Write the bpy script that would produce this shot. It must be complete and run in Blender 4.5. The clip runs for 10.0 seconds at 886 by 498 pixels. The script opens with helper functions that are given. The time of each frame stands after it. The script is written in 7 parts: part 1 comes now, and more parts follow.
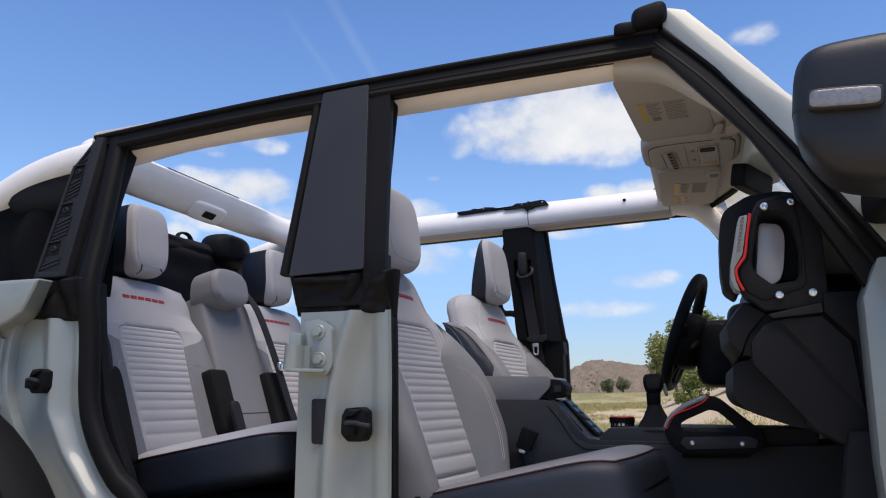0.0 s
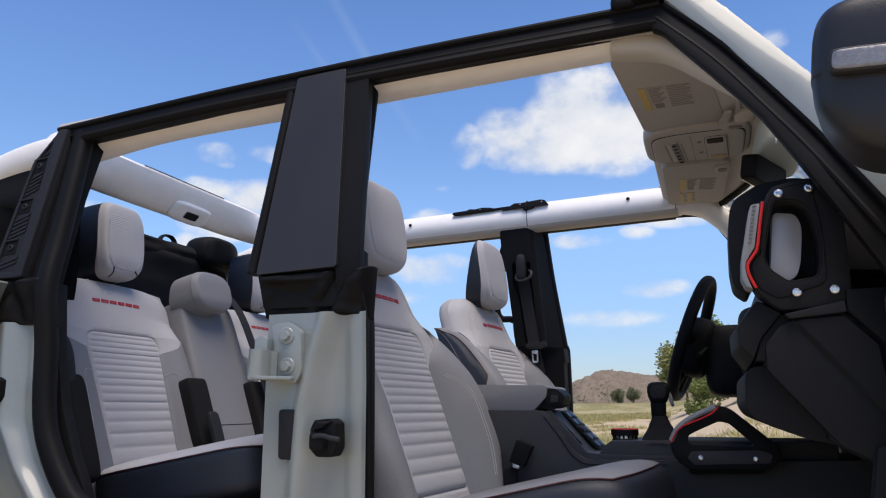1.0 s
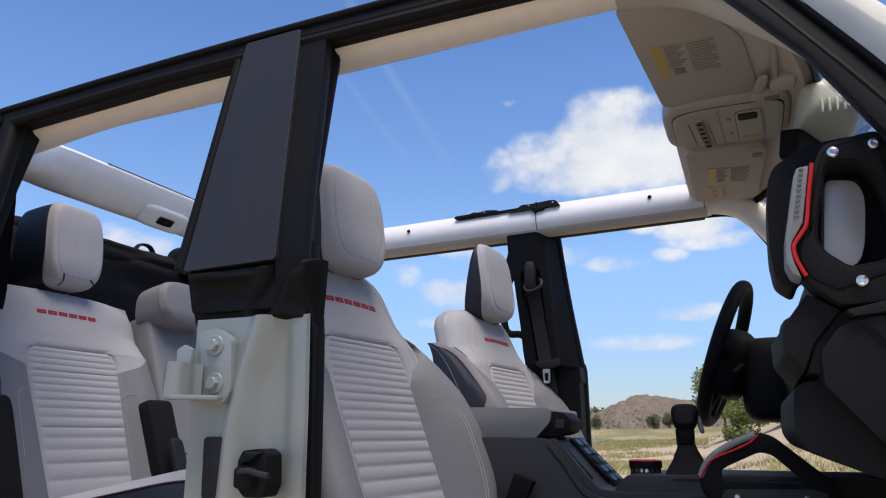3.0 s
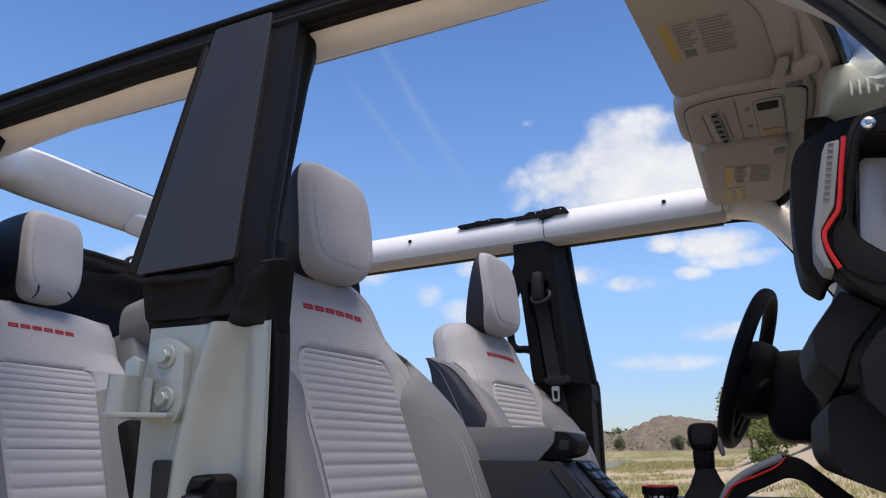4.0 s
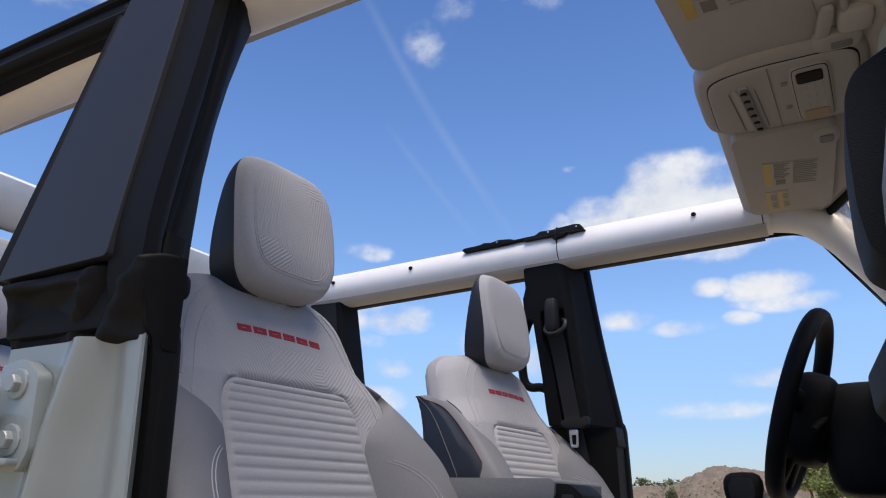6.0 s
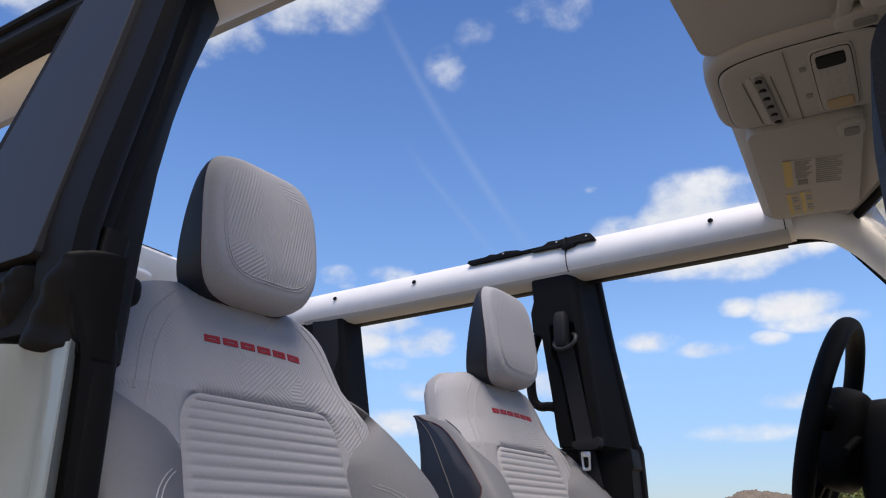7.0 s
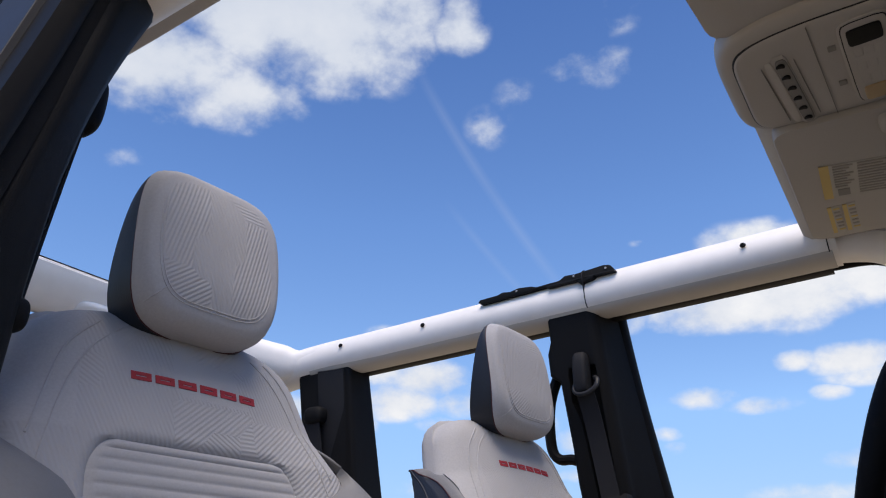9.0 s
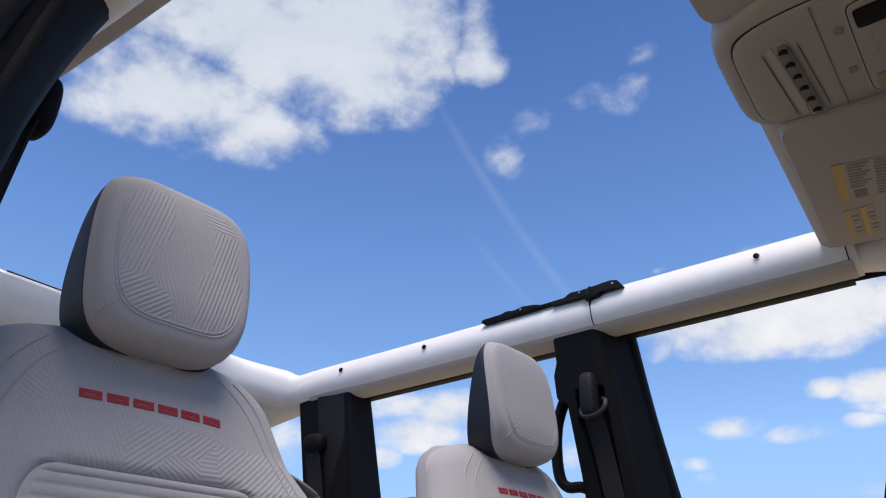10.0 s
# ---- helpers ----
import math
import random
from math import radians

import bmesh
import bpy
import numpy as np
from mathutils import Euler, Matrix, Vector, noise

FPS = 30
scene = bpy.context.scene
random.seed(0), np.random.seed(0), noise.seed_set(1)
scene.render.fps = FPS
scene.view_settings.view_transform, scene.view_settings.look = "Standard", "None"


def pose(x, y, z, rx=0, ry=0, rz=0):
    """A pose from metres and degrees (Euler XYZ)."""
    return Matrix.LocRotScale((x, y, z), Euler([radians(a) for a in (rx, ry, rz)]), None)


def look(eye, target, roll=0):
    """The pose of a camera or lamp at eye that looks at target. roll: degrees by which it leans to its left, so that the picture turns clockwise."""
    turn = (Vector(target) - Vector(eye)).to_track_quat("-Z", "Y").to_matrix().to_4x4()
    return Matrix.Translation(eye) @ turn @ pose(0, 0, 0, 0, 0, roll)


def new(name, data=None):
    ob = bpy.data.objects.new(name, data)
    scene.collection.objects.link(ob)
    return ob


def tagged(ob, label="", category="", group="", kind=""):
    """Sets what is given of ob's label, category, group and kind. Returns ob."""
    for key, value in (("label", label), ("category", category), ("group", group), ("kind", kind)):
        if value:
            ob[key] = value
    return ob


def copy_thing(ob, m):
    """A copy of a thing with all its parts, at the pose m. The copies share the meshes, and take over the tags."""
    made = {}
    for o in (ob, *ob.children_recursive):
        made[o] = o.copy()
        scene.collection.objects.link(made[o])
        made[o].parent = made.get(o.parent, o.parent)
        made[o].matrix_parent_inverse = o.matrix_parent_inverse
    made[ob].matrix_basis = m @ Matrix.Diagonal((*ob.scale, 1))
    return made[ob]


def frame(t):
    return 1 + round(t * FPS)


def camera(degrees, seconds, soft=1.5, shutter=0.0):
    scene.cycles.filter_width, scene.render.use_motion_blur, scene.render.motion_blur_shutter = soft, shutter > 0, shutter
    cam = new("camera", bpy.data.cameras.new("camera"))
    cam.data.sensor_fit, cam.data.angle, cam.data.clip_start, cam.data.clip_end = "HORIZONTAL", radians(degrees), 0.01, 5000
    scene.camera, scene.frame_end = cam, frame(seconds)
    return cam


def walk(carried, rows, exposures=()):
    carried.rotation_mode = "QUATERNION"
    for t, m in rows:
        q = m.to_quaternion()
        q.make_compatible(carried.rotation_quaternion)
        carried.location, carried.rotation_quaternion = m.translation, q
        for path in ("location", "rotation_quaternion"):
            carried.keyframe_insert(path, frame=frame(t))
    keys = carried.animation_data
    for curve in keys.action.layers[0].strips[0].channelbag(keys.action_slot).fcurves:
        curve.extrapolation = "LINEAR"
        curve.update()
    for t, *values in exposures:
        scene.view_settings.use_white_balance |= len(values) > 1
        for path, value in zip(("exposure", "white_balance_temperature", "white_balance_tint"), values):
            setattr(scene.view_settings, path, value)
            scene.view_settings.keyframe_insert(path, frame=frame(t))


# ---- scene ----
cam = camera(61.6, 10.0, soft=1.15)
PATH = [
    (0, (0.037, 0.002, 1.157), (-0.599, 1.858, 1.546), -0.0),
    (0.5, (0.04, 0.079, 1.157), (-0.606, 1.929, 1.559), -0.0),
    (1, (0.042, 0.157, 1.157), (-0.615, 1.999, 1.572), -0.0),
    (1.5, (0.042, 0.234, 1.157), (-0.627, 2.069, 1.586), -0.0),
    (2, (0.043, 0.31, 1.156), (-0.644, 2.136, 1.6), -0.1),
    (2.5, (0.043, 0.387, 1.158), (-0.666, 2.199, 1.617), -0.0),
    (4, (0.044, 0.612, 1.161), (-0.731, 2.378, 1.692), 0.1),
    (4.5, (0.049, 0.686, 1.163), (-0.753, 2.43, 1.726), 0.1),
    (5, (0.047, 0.761, 1.165), (-0.776, 2.484, 1.759), 0.2),
    (5.5, (0.042, 0.835, 1.167), (-0.799, 2.539, 1.791), 0.2),
    (7, (0.041, 1.017, 1.176), (-0.864, 2.654, 1.884), 0.3),
    (7.5, (0.042, 1.065, 1.179), (-0.884, 2.677, 1.917), 0.3),
    (8, (0.042, 1.113, 1.181), (-0.902, 2.697, 1.955), 0.3),
    (8.5, (0.041, 1.16, 1.183), (-0.919, 2.715, 1.996), 0.3),
    (9, (0.04, 1.208, 1.185), (-0.935, 2.733, 2.037), 0.3),
    (9.5, (0.041, 1.256, 1.187), (-0.949, 2.749, 2.075), 0.3),
    (10, (0.043, 1.303, 1.189), (-0.961, 2.765, 2.112), 0.3),
]
walk(cam, [(t, look(eye, target, roll)) for t, eye, target, roll in PATH])

# ---- light ----
scene.view_settings.exposure = 0.0
SUN_AZ, SUN_EL = 142.0, 71.0
sun_way = Vector((math.sin(radians(SUN_AZ)) * math.cos(radians(SUN_EL)), math.cos(radians(SUN_AZ)) * math.cos(radians(SUN_EL)), math.sin(radians(SUN_EL))))
sun_data = bpy.data.lights.new("sun", "SUN")
sun_data.energy, sun_data.angle, sun_data.color = 3.6, radians(40), (1.0, 0.87, 0.73)
sun = new("sun", sun_data)
sun.matrix_world = look(sun_way * 30, (0, 0, 0))

world = bpy.data.worlds.new("sky")
scene.world = world
world.use_nodes = True
wt = world.node_tree
wt.nodes.clear()


def wnode(kind):
    return wt.nodes.new(kind)


def wm(op, a, b=None, c=None, clamp=False):
    n = wt.nodes.new("ShaderNodeMath")
    n.operation, n.use_clamp = op, clamp
    for i, v in enumerate((a, b, c)):
        if v is None:
            continue
        if isinstance(v, (int, float)):
            n.inputs[i].default_value = v
        else:
            wt.links.new(v, n.inputs[i])
    return n.outputs[0]


sky = wnode("ShaderNodeTexSky")
sky.sky_type, sky.sun_disc, sky.sun_elevation, sky.sun_rotation = "NISHITA", False, radians(SUN_EL), radians(SUN_AZ)
sky.altitude, sky.air_density, sky.dust_density, sky.ozone_density = 100.0, 1.0, 0.3, 4.0
coord = wnode("ShaderNodeTexCoord")
split = wnode("ShaderNodeSeparateXYZ")
wt.links.new(coord.outputs["Generated"], split.inputs[0])
DX, DY, DZ = split.outputs
el = wm("MULTIPLY", wm("ARCSINE", DZ), 57.2958)
az = wm("MULTIPLY", wm("ARCTAN2", DX, DY), 57.2958)
# clouds: azimuth, elevation, half width, half height, weight
TOP_CLOUD = [
    (-50.6, 42.5, 15.7, 4.3, 1.5), (-59.5, 36.5, 8.6, 3.8, 1.4), (-43.8, 41.4, 9.8, 4.8, 1.3), (-38.4, 44.8, 6.4, 4.0, 1.2),
    (-53.4, 35.2, 8.1, 2.4, 1.0), (-65.8, 34.7, 2.8, 1.7, 0.75), (-46.2, 34.6, 2.0, 1.0, 0.6), (-31.0, 44.4, 2.3, 3.2, 0.8),
    (-31.0, 41.5, 2.8, 1.7, 0.85), (-50.0, 33.1, 1.9, 0.6, 0.5), (-59.1, 29.4, 1.3, 0.7, 0.45),
]
WISPS = [
    (-18.7, 38.2, 4.1, 1.5, 0.72), (-16.6, 40.8, 2.8, 0.9, 0.5), (-16.4, 43.3, 2.9, 1.9, 0.45), (-25.7, 36.1, 2.2, 1.8, 0.5),
    (-28.5, 34.4, 2.1, 1.5, 0.5), (-32.9, 18.8, 1.6, 0.6, 0.5), (-16.6, 24.8, 0.7, 0.3, 0.4), (-37.3, 18.4, 1.6, 0.8, 0.5),
    (-33.2, 18.7, 2.2, 0.6, 0.45), (5.7, 25.1, 2.1, 0.8, 0.5), (-59.9, 29.1, 1.6, 0.9, 0.4), (-16.3, 24.9, 0.6, 0.2, 0.4),
    (-7.0, 24.8, 1.6, 0.6, 0.45),
]
MAIN_CLOUD = [
    (-9.2, 21.7, 4.9, 3.1, 1.3), (-13.3, 20.5, 3.6, 2.3, 1.2), (-5.5, 20.8, 3.6, 3.3, 1.25), (-11.1, 19.3, 6.0, 1.5, 1.1),
    (-17.4, 19.8, 1.6, 1.5, 0.8), (-7.1, 23.2, 2.6, 1.7, 1.0), (-3.1, 21.6, 2.5, 2.8, 1.2), (-0.7, 20.7, 2.4, 2.4, 1.1),
]
RAIL_CLOUDS = [
    (-7.5, 19.2, 6.1, 1.6, 0.88), (-11.6, 18.9, 4.4, 1.3, 0.8), (-3.3, 19.3, 2.9, 1.5, 0.8), (-2.8, 14.9, 3.1, 1.1, 0.84),
    (-6.4, 15.2, 1.6, 0.7, 0.65), (-5.0, 13.0, 1.0, 0.4, 0.45), (-13.0, 13.2, 2.5, 0.8, 0.7), (-9.1, 12.4, 2.6, 0.6, 0.75),
    (-4.6, 12.8, 1.3, 0.5, 0.5), (-3.7, 8.6, 2.8, 0.7, 0.6), (-3.9, 8.7, 2.8, 0.6, 0.4), (-7.0, 6.5, 3.7, 0.7, 0.28),
    (-1.3, 13.7, 3.6, 0.7, 0.55), (-15.9, 10.8, 1.2, 0.5, 0.4), (-15.3, 9.6, 0.9, 0.4, 0.35),
]
FAR_CLOUDS = [
    (-30.6, 13.6, 2.9, 1.2, 0.85), (-34.4, 13.8, 1.9, 1.5, 0.8), (-33.0, 11.9, 1.7, 0.6, 0.45), (-31.2, 10.0, 2.2, 0.8, 0.7),
    (-32.9, 7.5, 2.8, 1.1, 0.7), (-36.3, 13.6, 3.7, 1.4, 0.85), (-38.1, 15.5, 3.3, 1.1, 0.6), (-46.5, 12.3, 3.3, 2.0, 0.75),
    (-25.2, 11.7, 1.7, 1.0, 0.5), (-15.4, 9.8, 1.1, 0.5, 0.4),
]
WEST_CLOUDS = [
    (-33.6, 15.2, 3.8, 1.5, 1.0), (-37.0, 15.6, 2.4, 0.8, 0.7), (-33.0, 18.4, 1.8, 0.5, 0.5), (-36.7, 17.7, 1.0, 0.3, 0.4),
    (-20.4, 13.9, 2.2, 1.1, 0.66), (-19.8, 10.3, 2.7, 1.3, 0.8), (-38.8, 11.8, 1.3, 0.8, 0.6), (-19.8, 16.6, 1.0, 0.3, 0.4),
    (-44.1, 12.8, 2.4, 1.2, 0.9), (-22.0, 10.4, 2.5, 1.1, 0.75), (-22.2, 8.2, 1.8, 0.5, 0.6), (-30.6, 13.8, 2.6, 1.3, 0.8),
]
place = wnode("ShaderNodeCombineXYZ")
wt.links.new(az, place.inputs[0])
wt.links.new(el, place.inputs[1])


def wv(op, a, *consts):
    n = wnode("ShaderNodeVectorMath")
    n.operation = op
    wt.links.new(a, n.inputs[0])
    for i, c in enumerate(consts):
        n.inputs[i + 1].default_value = c
    return n


cover = None
for a, e, sx, sy, w in TOP_CLOUD + WISPS + MAIN_CLOUD + RAIL_CLOUDS + FAR_CLOUDS + WEST_CLOUDS:
    w = w + (0.18 if e < 20 else -0.04 if w < 0.75 else 0.0)
    sx, sy = sx * 1.22, sy * 1.3
    q = wv("MULTIPLY_ADD", place.outputs[0], (1 / sx, 1 / sy, 0), (-a / sx, -e / sy, 0))
    r = wv("DOT_PRODUCT", q.outputs[0])
    wt.links.new(q.outputs[0], r.inputs[1])
    m = wm("MULTIPLY_ADD", r.outputs["Value"], -w, w)
    cover = wm("MAXIMUM", cover if cover is not None else 0.0, m)
lift = wnode("ShaderNodeVectorMath")
lift.operation = "MULTIPLY"
wt.links.new(coord.outputs["Generated"], lift.inputs[0])
lift.inputs[1].default_value = (1.0, 1.0, 1.35)
puff = wnode("ShaderNodeTexNoise")
puff.inputs["Scale"].default_value, puff.inputs["Detail"].default_value, puff.inputs["Roughness"].default_value = 11.0, 8.0, 0.56
wt.links.new(lift.outputs[0], puff.inputs["Vector"])
wide = wnode("ShaderNodeTexNoise")
wide.inputs["Scale"].default_value, wide.inputs["Detail"].default_value = 4.0, 6.0
wt.links.new(lift.outputs[0], wide.inputs["Vector"])
body = wm("ADD", cover, wm("MULTIPLY", wm("SUBTRACT", puff.outputs[0], 0.53), 3.1))
edge = wnode("ShaderNodeMapRange")
edge.interpolation_type = "SMOOTHSTEP"
edge.inputs[1].default_value, edge.inputs[2].default_value = 0.05, 1.15
wt.links.new(body, edge.inputs[0])
cloud = wm("MULTIPLY", edge.outputs[0], wm("MINIMUM", wm("MULTIPLY", cover, 3.0), 1.0))
# thin trails high up
for (a0, e0), (a1, e1), width, k in (((-36.0, 40.0), (-21.0, 19.5), 0.6, 0.10), ((-32.5, 29.0), (-24.0, 19.5), 0.45, 0.07)):
    lx, ly = a1 - a0, e1 - e0
    ll = math.hypot(lx, ly)
    off = wm("ABSOLUTE", wm("ADD", wm("MULTIPLY", wm("SUBTRACT", az, a0), ly / ll), wm("MULTIPLY", wm("SUBTRACT", el, e0), -lx / ll)))
    along = wm("ADD", wm("MULTIPLY", wm("SUBTRACT", az, a0), lx / ll ** 2), wm("MULTIPLY", wm("SUBTRACT", el, e0), ly / ll ** 2))
    inside = wm("MULTIPLY", wm("MULTIPLY", along, wm("SUBTRACT", 1.0, along)), 4.0, clamp=True)
    t = wm("MULTIPLY", wm("SUBTRACT", 1.0, wm("MULTIPLY", off, 1 / width), clamp=True), wm("MULTIPLY", inside, k))
    cloud = wm("MAXIMUM", cloud, wm("MULTIPLY", t, wm("MULTIPLY", wide.outputs[0], 2.0)))
lit = wnode("ShaderNodeMix")
lit.data_type = "RGBA"
lit.inputs["A"].default_value, lit.inputs["B"].default_value = (4.0, 4.4, 5.2, 1), (6.2, 6.2, 6.3, 1)
wt.links.new(wm("MULTIPLY", wm("MULTIPLY_ADD", puff.outputs[0], 2.2, -0.62, clamp=True), wm("MULTIPLY_ADD", el, -0.028, 1.55, clamp=True)), lit.inputs["Factor"])
blend = wnode("ShaderNodeMix")
blend.data_type = "RGBA"
wt.links.new(cloud, blend.inputs["Factor"])
haze = wnode("ShaderNodeValToRGB")
haze.color_ramp.elements[0].position, haze.color_ramp.elements[0].color = 0.0, (0.62, 0.64, 0.76, 1)
haze.color_ramp.elements[1].position, haze.color_ramp.elements[1].color = 1.0, (0.62, 0.80, 1.10, 1)
high_haze = haze.color_ramp.elements.new(0.6)
high_haze.color = (0.94, 1.10, 1.33, 1)
low_haze = haze.color_ramp.elements.new(0.12)
low_haze.color = (0.81, 0.85, 0.99, 1)
mid_haze = haze.color_ramp.elements.new(0.28)
mid_haze.color = (1.14, 1.20, 1.30, 1)
wt.links.new(wm("MULTIPLY", el, 1 / 45.0, clamp=True), haze.inputs[0])
airy = wnode("ShaderNodeMix")
airy.data_type, airy.blend_type = "RGBA", "MULTIPLY"
airy.inputs["Factor"].default_value = 1.0
wt.links.new(sky.outputs[0], airy.inputs["A"])
wt.links.new(haze.outputs[0], airy.inputs["B"])
wt.links.new(airy.outputs["Result"], blend.inputs["A"])
wt.links.new(lit.outputs["Result"], blend.inputs["B"])
back = wnode("ShaderNodeBackground")
back.inputs["Strength"].default_value = 0.15
wt.links.new(blend.outputs["Result"], back.inputs["Color"])
wt.links.new(back.outputs[0], wnode("ShaderNodeOutputWorld").inputs[0])


# ---- materials ----
def mat(name, col, rough=0.5, metal=0.0, var=0.12, scale=6.0, bump=0.0, bscale=300.0, coat=0.0, spec=0.5, fleck=0.0):
    """Plain surface with variation at two scales and a fine relief."""
    m = bpy.data.materials.new(name)
    m.use_nodes = True
    t = m.node_tree
    p = t.nodes["Principled BSDF"]
    p.inputs["Roughness"].default_value, p.inputs["Metallic"].default_value = rough, metal
    p.inputs["Coat Weight"].default_value, p.inputs["Specular IOR Level"].default_value = coat, spec
    tc = t.nodes.new("ShaderNodeTexCoord")
    n1 = t.nodes.new("ShaderNodeTexNoise")
    n1.inputs["Scale"].default_value, n1.inputs["Detail"].default_value = scale, 5
    n2 = t.nodes.new("ShaderNodeTexNoise")
    n2.inputs["Scale"].default_value, n2.inputs["Detail"].default_value = bscale, 3
    for n in (n1, n2):
        t.links.new(tc.outputs["Object"], n.inputs["Vector"])
    mix = t.nodes.new("ShaderNodeMix")
    mix.data_type = "RGBA"
    mix.inputs["A"].default_value = (*[c * (1 - var) for c in col], 1)
    mix.inputs["B"].default_value = (*[min(1, c * (1 + var)) for c in col], 1)
    add = t.nodes.new("ShaderNodeMath")
    add.operation = "MULTIPLY_ADD"
    add.inputs[1].default_value = 0.3 + fleck
    t.links.new(n2.outputs[0], add.inputs[0])
    off = t.nodes.new("ShaderNodeMath")
    off.operation = "SUBTRACT"
    off.inputs[1].default_value = (0.3 + fleck) / 2
    t.links.new(n1.outputs[0], off.inputs[0])
    t.links.new(off.outputs[0], add.inputs[2])
    t.links.new(add.outputs[0], mix.inputs["Factor"])
    t.links.new(mix.outputs["Result"], p.inputs["Base Color"])
    rr = t.nodes.new("ShaderNodeMapRange")
    rr.inputs[3].default_value, rr.inputs[4].default_value = max(0.02, rough - 0.08), min(1, rough + 0.08)
    t.links.new(n1.outputs[0], rr.inputs[0])
    t.links.new(rr.outputs[0], p.inputs["Roughness"])
    if bump:
        b = t.nodes.new("ShaderNodeBump")
        b.inputs["Strength"].default_value, b.inputs["Distance"].default_value = bump, 0.002
        t.links.new(n2.outputs[0], b.inputs["Height"])
        t.links.new(b.outputs[0], p.inputs["Normal"])
    return m


def quilted(name, col, cell=9.5, pitch=0.0055, depth=1.0):
    """Fabric with embossed groups of parallel lines that change direction from patch to patch."""
    m = mat(name, col, 0.85, var=0.06, bump=0.25, bscale=900, spec=0.25)
    t = m.node_tree
    p = t.nodes["Principled BSDF"]

    def mm(op, a, b=None):
        n = t.nodes.new("ShaderNodeMath")
        n.operation = op
        for i, v in enumerate((a, b)):
            if isinstance(v, (int, float)):
                n.inputs[i].default_value = v
            elif v is not None:
                t.links.new(v, n.inputs[i])
        return n.outputs[0]

    tc = t.nodes.new("ShaderNodeTexCoord")
    flat = t.nodes.new("ShaderNodeVectorMath")
    flat.operation = "MULTIPLY"
    flat.inputs[1].default_value = (0.0, 1.0, 1.0)
    t.links.new(tc.outputs["Object"], flat.inputs[0])
    v = t.nodes.new("ShaderNodeTexVoronoi")
    v.distance = "MANHATTAN"
    v.inputs["Scale"].default_value = cell
    t.links.new(flat.outputs[0], v.inputs["Vector"])
    rnd = t.nodes.new("ShaderNodeSeparateColor")
    t.links.new(v.outputs["Color"], rnd.inputs[0])
    ang = mm("ADD", mm("MULTIPLY", mm("FLOOR", mm("MULTIPLY", rnd.outputs[0], 5.0)), 0.6283), 0.35)
    sp = t.nodes.new("ShaderNodeSeparateXYZ")
    t.links.new(flat.outputs[0], sp.inputs[0])
    c = mm("ADD", mm("MULTIPLY", sp.outputs[1], mm("COSINE", ang)), mm("MULTIPLY", sp.outputs[2], mm("SINE", ang)))
    line = mm("SINE", mm("MULTIPLY", c, 6.2832 / pitch))
    line = mm("MULTIPLY", line, mm("GREATER_THAN", rnd.outputs[1], 0.22))
    b = t.nodes.new("ShaderNodeBump")
    b.inputs["Strength"].default_value, b.inputs["Distance"].default_value = depth * 0.45, 0.0006
    t.links.new(line, b.inputs["Height"])
    for n in t.nodes:
        if n.bl_idname == "ShaderNodeBump" and n != b:
            t.links.new(n.outputs[0], b.inputs["Normal"])
    t.links.new(b.outputs[0], p.inputs["Normal"])
    return m


M_PAINT = mat("cactus_grey_paint", (0.255, 0.275, 0.255), 0.32, var=0.10, scale=11, coat=0.5, bump=0.02, bscale=60)
M_WHITE = mat("white_textured_rail", (0.86, 0.825, 0.78), 0.55, var=0.07, scale=25, bump=0.10, bscale=700)
M_TRIM = mat("beige_headliner", (0.49, 0.46, 0.415), 0.8, var=0.05, bump=0.2, bscale=700, spec=0.3)
M_SENSOR = mat("pale_green_grey_plastic", (0.50, 0.54, 0.51), 0.5, var=0.05, bump=0.1, bscale=500)
M_VISOR = mat("grey_visor_cloth", (0.43, 0.405, 0.37), 0.85, var=0.05, bump=0.3, bscale=900, spec=0.2)
M_BLACK = mat("black_grained_plastic", (0.0070, 0.0070, 0.0076), 0.62, var=0.2, bump=0.35, bscale=900, spec=0.14)
M_RUBBER = mat("black_rubber_seal", (0.0070, 0.0065, 0.0065), 0.58, var=0.25, bump=0.1, bscale=250, spec=0.14)
M_GLOSS = mat("dark_satin_panel", (0.024, 0.024, 0.026), 0.50, var=0.1, bump=0.03, bscale=60, spec=0.35)
M_DARK = mat("charcoal_plastic", (0.017, 0.017, 0.019), 0.62, var=0.12, bump=0.4, bscale=800, spec=0.22)
M_DASH = mat("black_soft_dash", (0.0095, 0.0095, 0.0105), 0.62, var=0.15, bump=0.5, bscale=900, spec=0.20)
M_CONSOLE = mat("charcoal_console_plastic", (0.034, 0.034, 0.037), 0.55, var=0.12, bump=0.4, bscale=800, spec=0.32)
M_CARPET = mat("black_carpet", (0.014, 0.014, 0.015), 0.95, var=0.3, bump=0.8, bscale=500, spec=0.1)
M_BELT = mat("black_webbing", (0.020, 0.020, 0.023), 0.75, var=0.12, bump=0.5, bscale=700, spec=0.25)
M_CANVAS = mat("black_canvas", (0.013, 0.013, 0.015), 0.9, var=0.25, bump=0.5, bscale=500, spec=0.2)
M_FAB = quilted("light_grey_fabric", (0.41, 0.402, 0.408))
M_RIB = mat("light_grey_ribbed_fabric", (0.415, 0.407, 0.412), 0.85, var=0.12, scale=300, bump=0.25, bscale=900, spec=0.25)
M_VINYL = mat("grey_vinyl", (0.192, 0.192, 0.198), 0.62, var=0.10, scale=220, bump=0.25, bscale=500, spec=0.4)
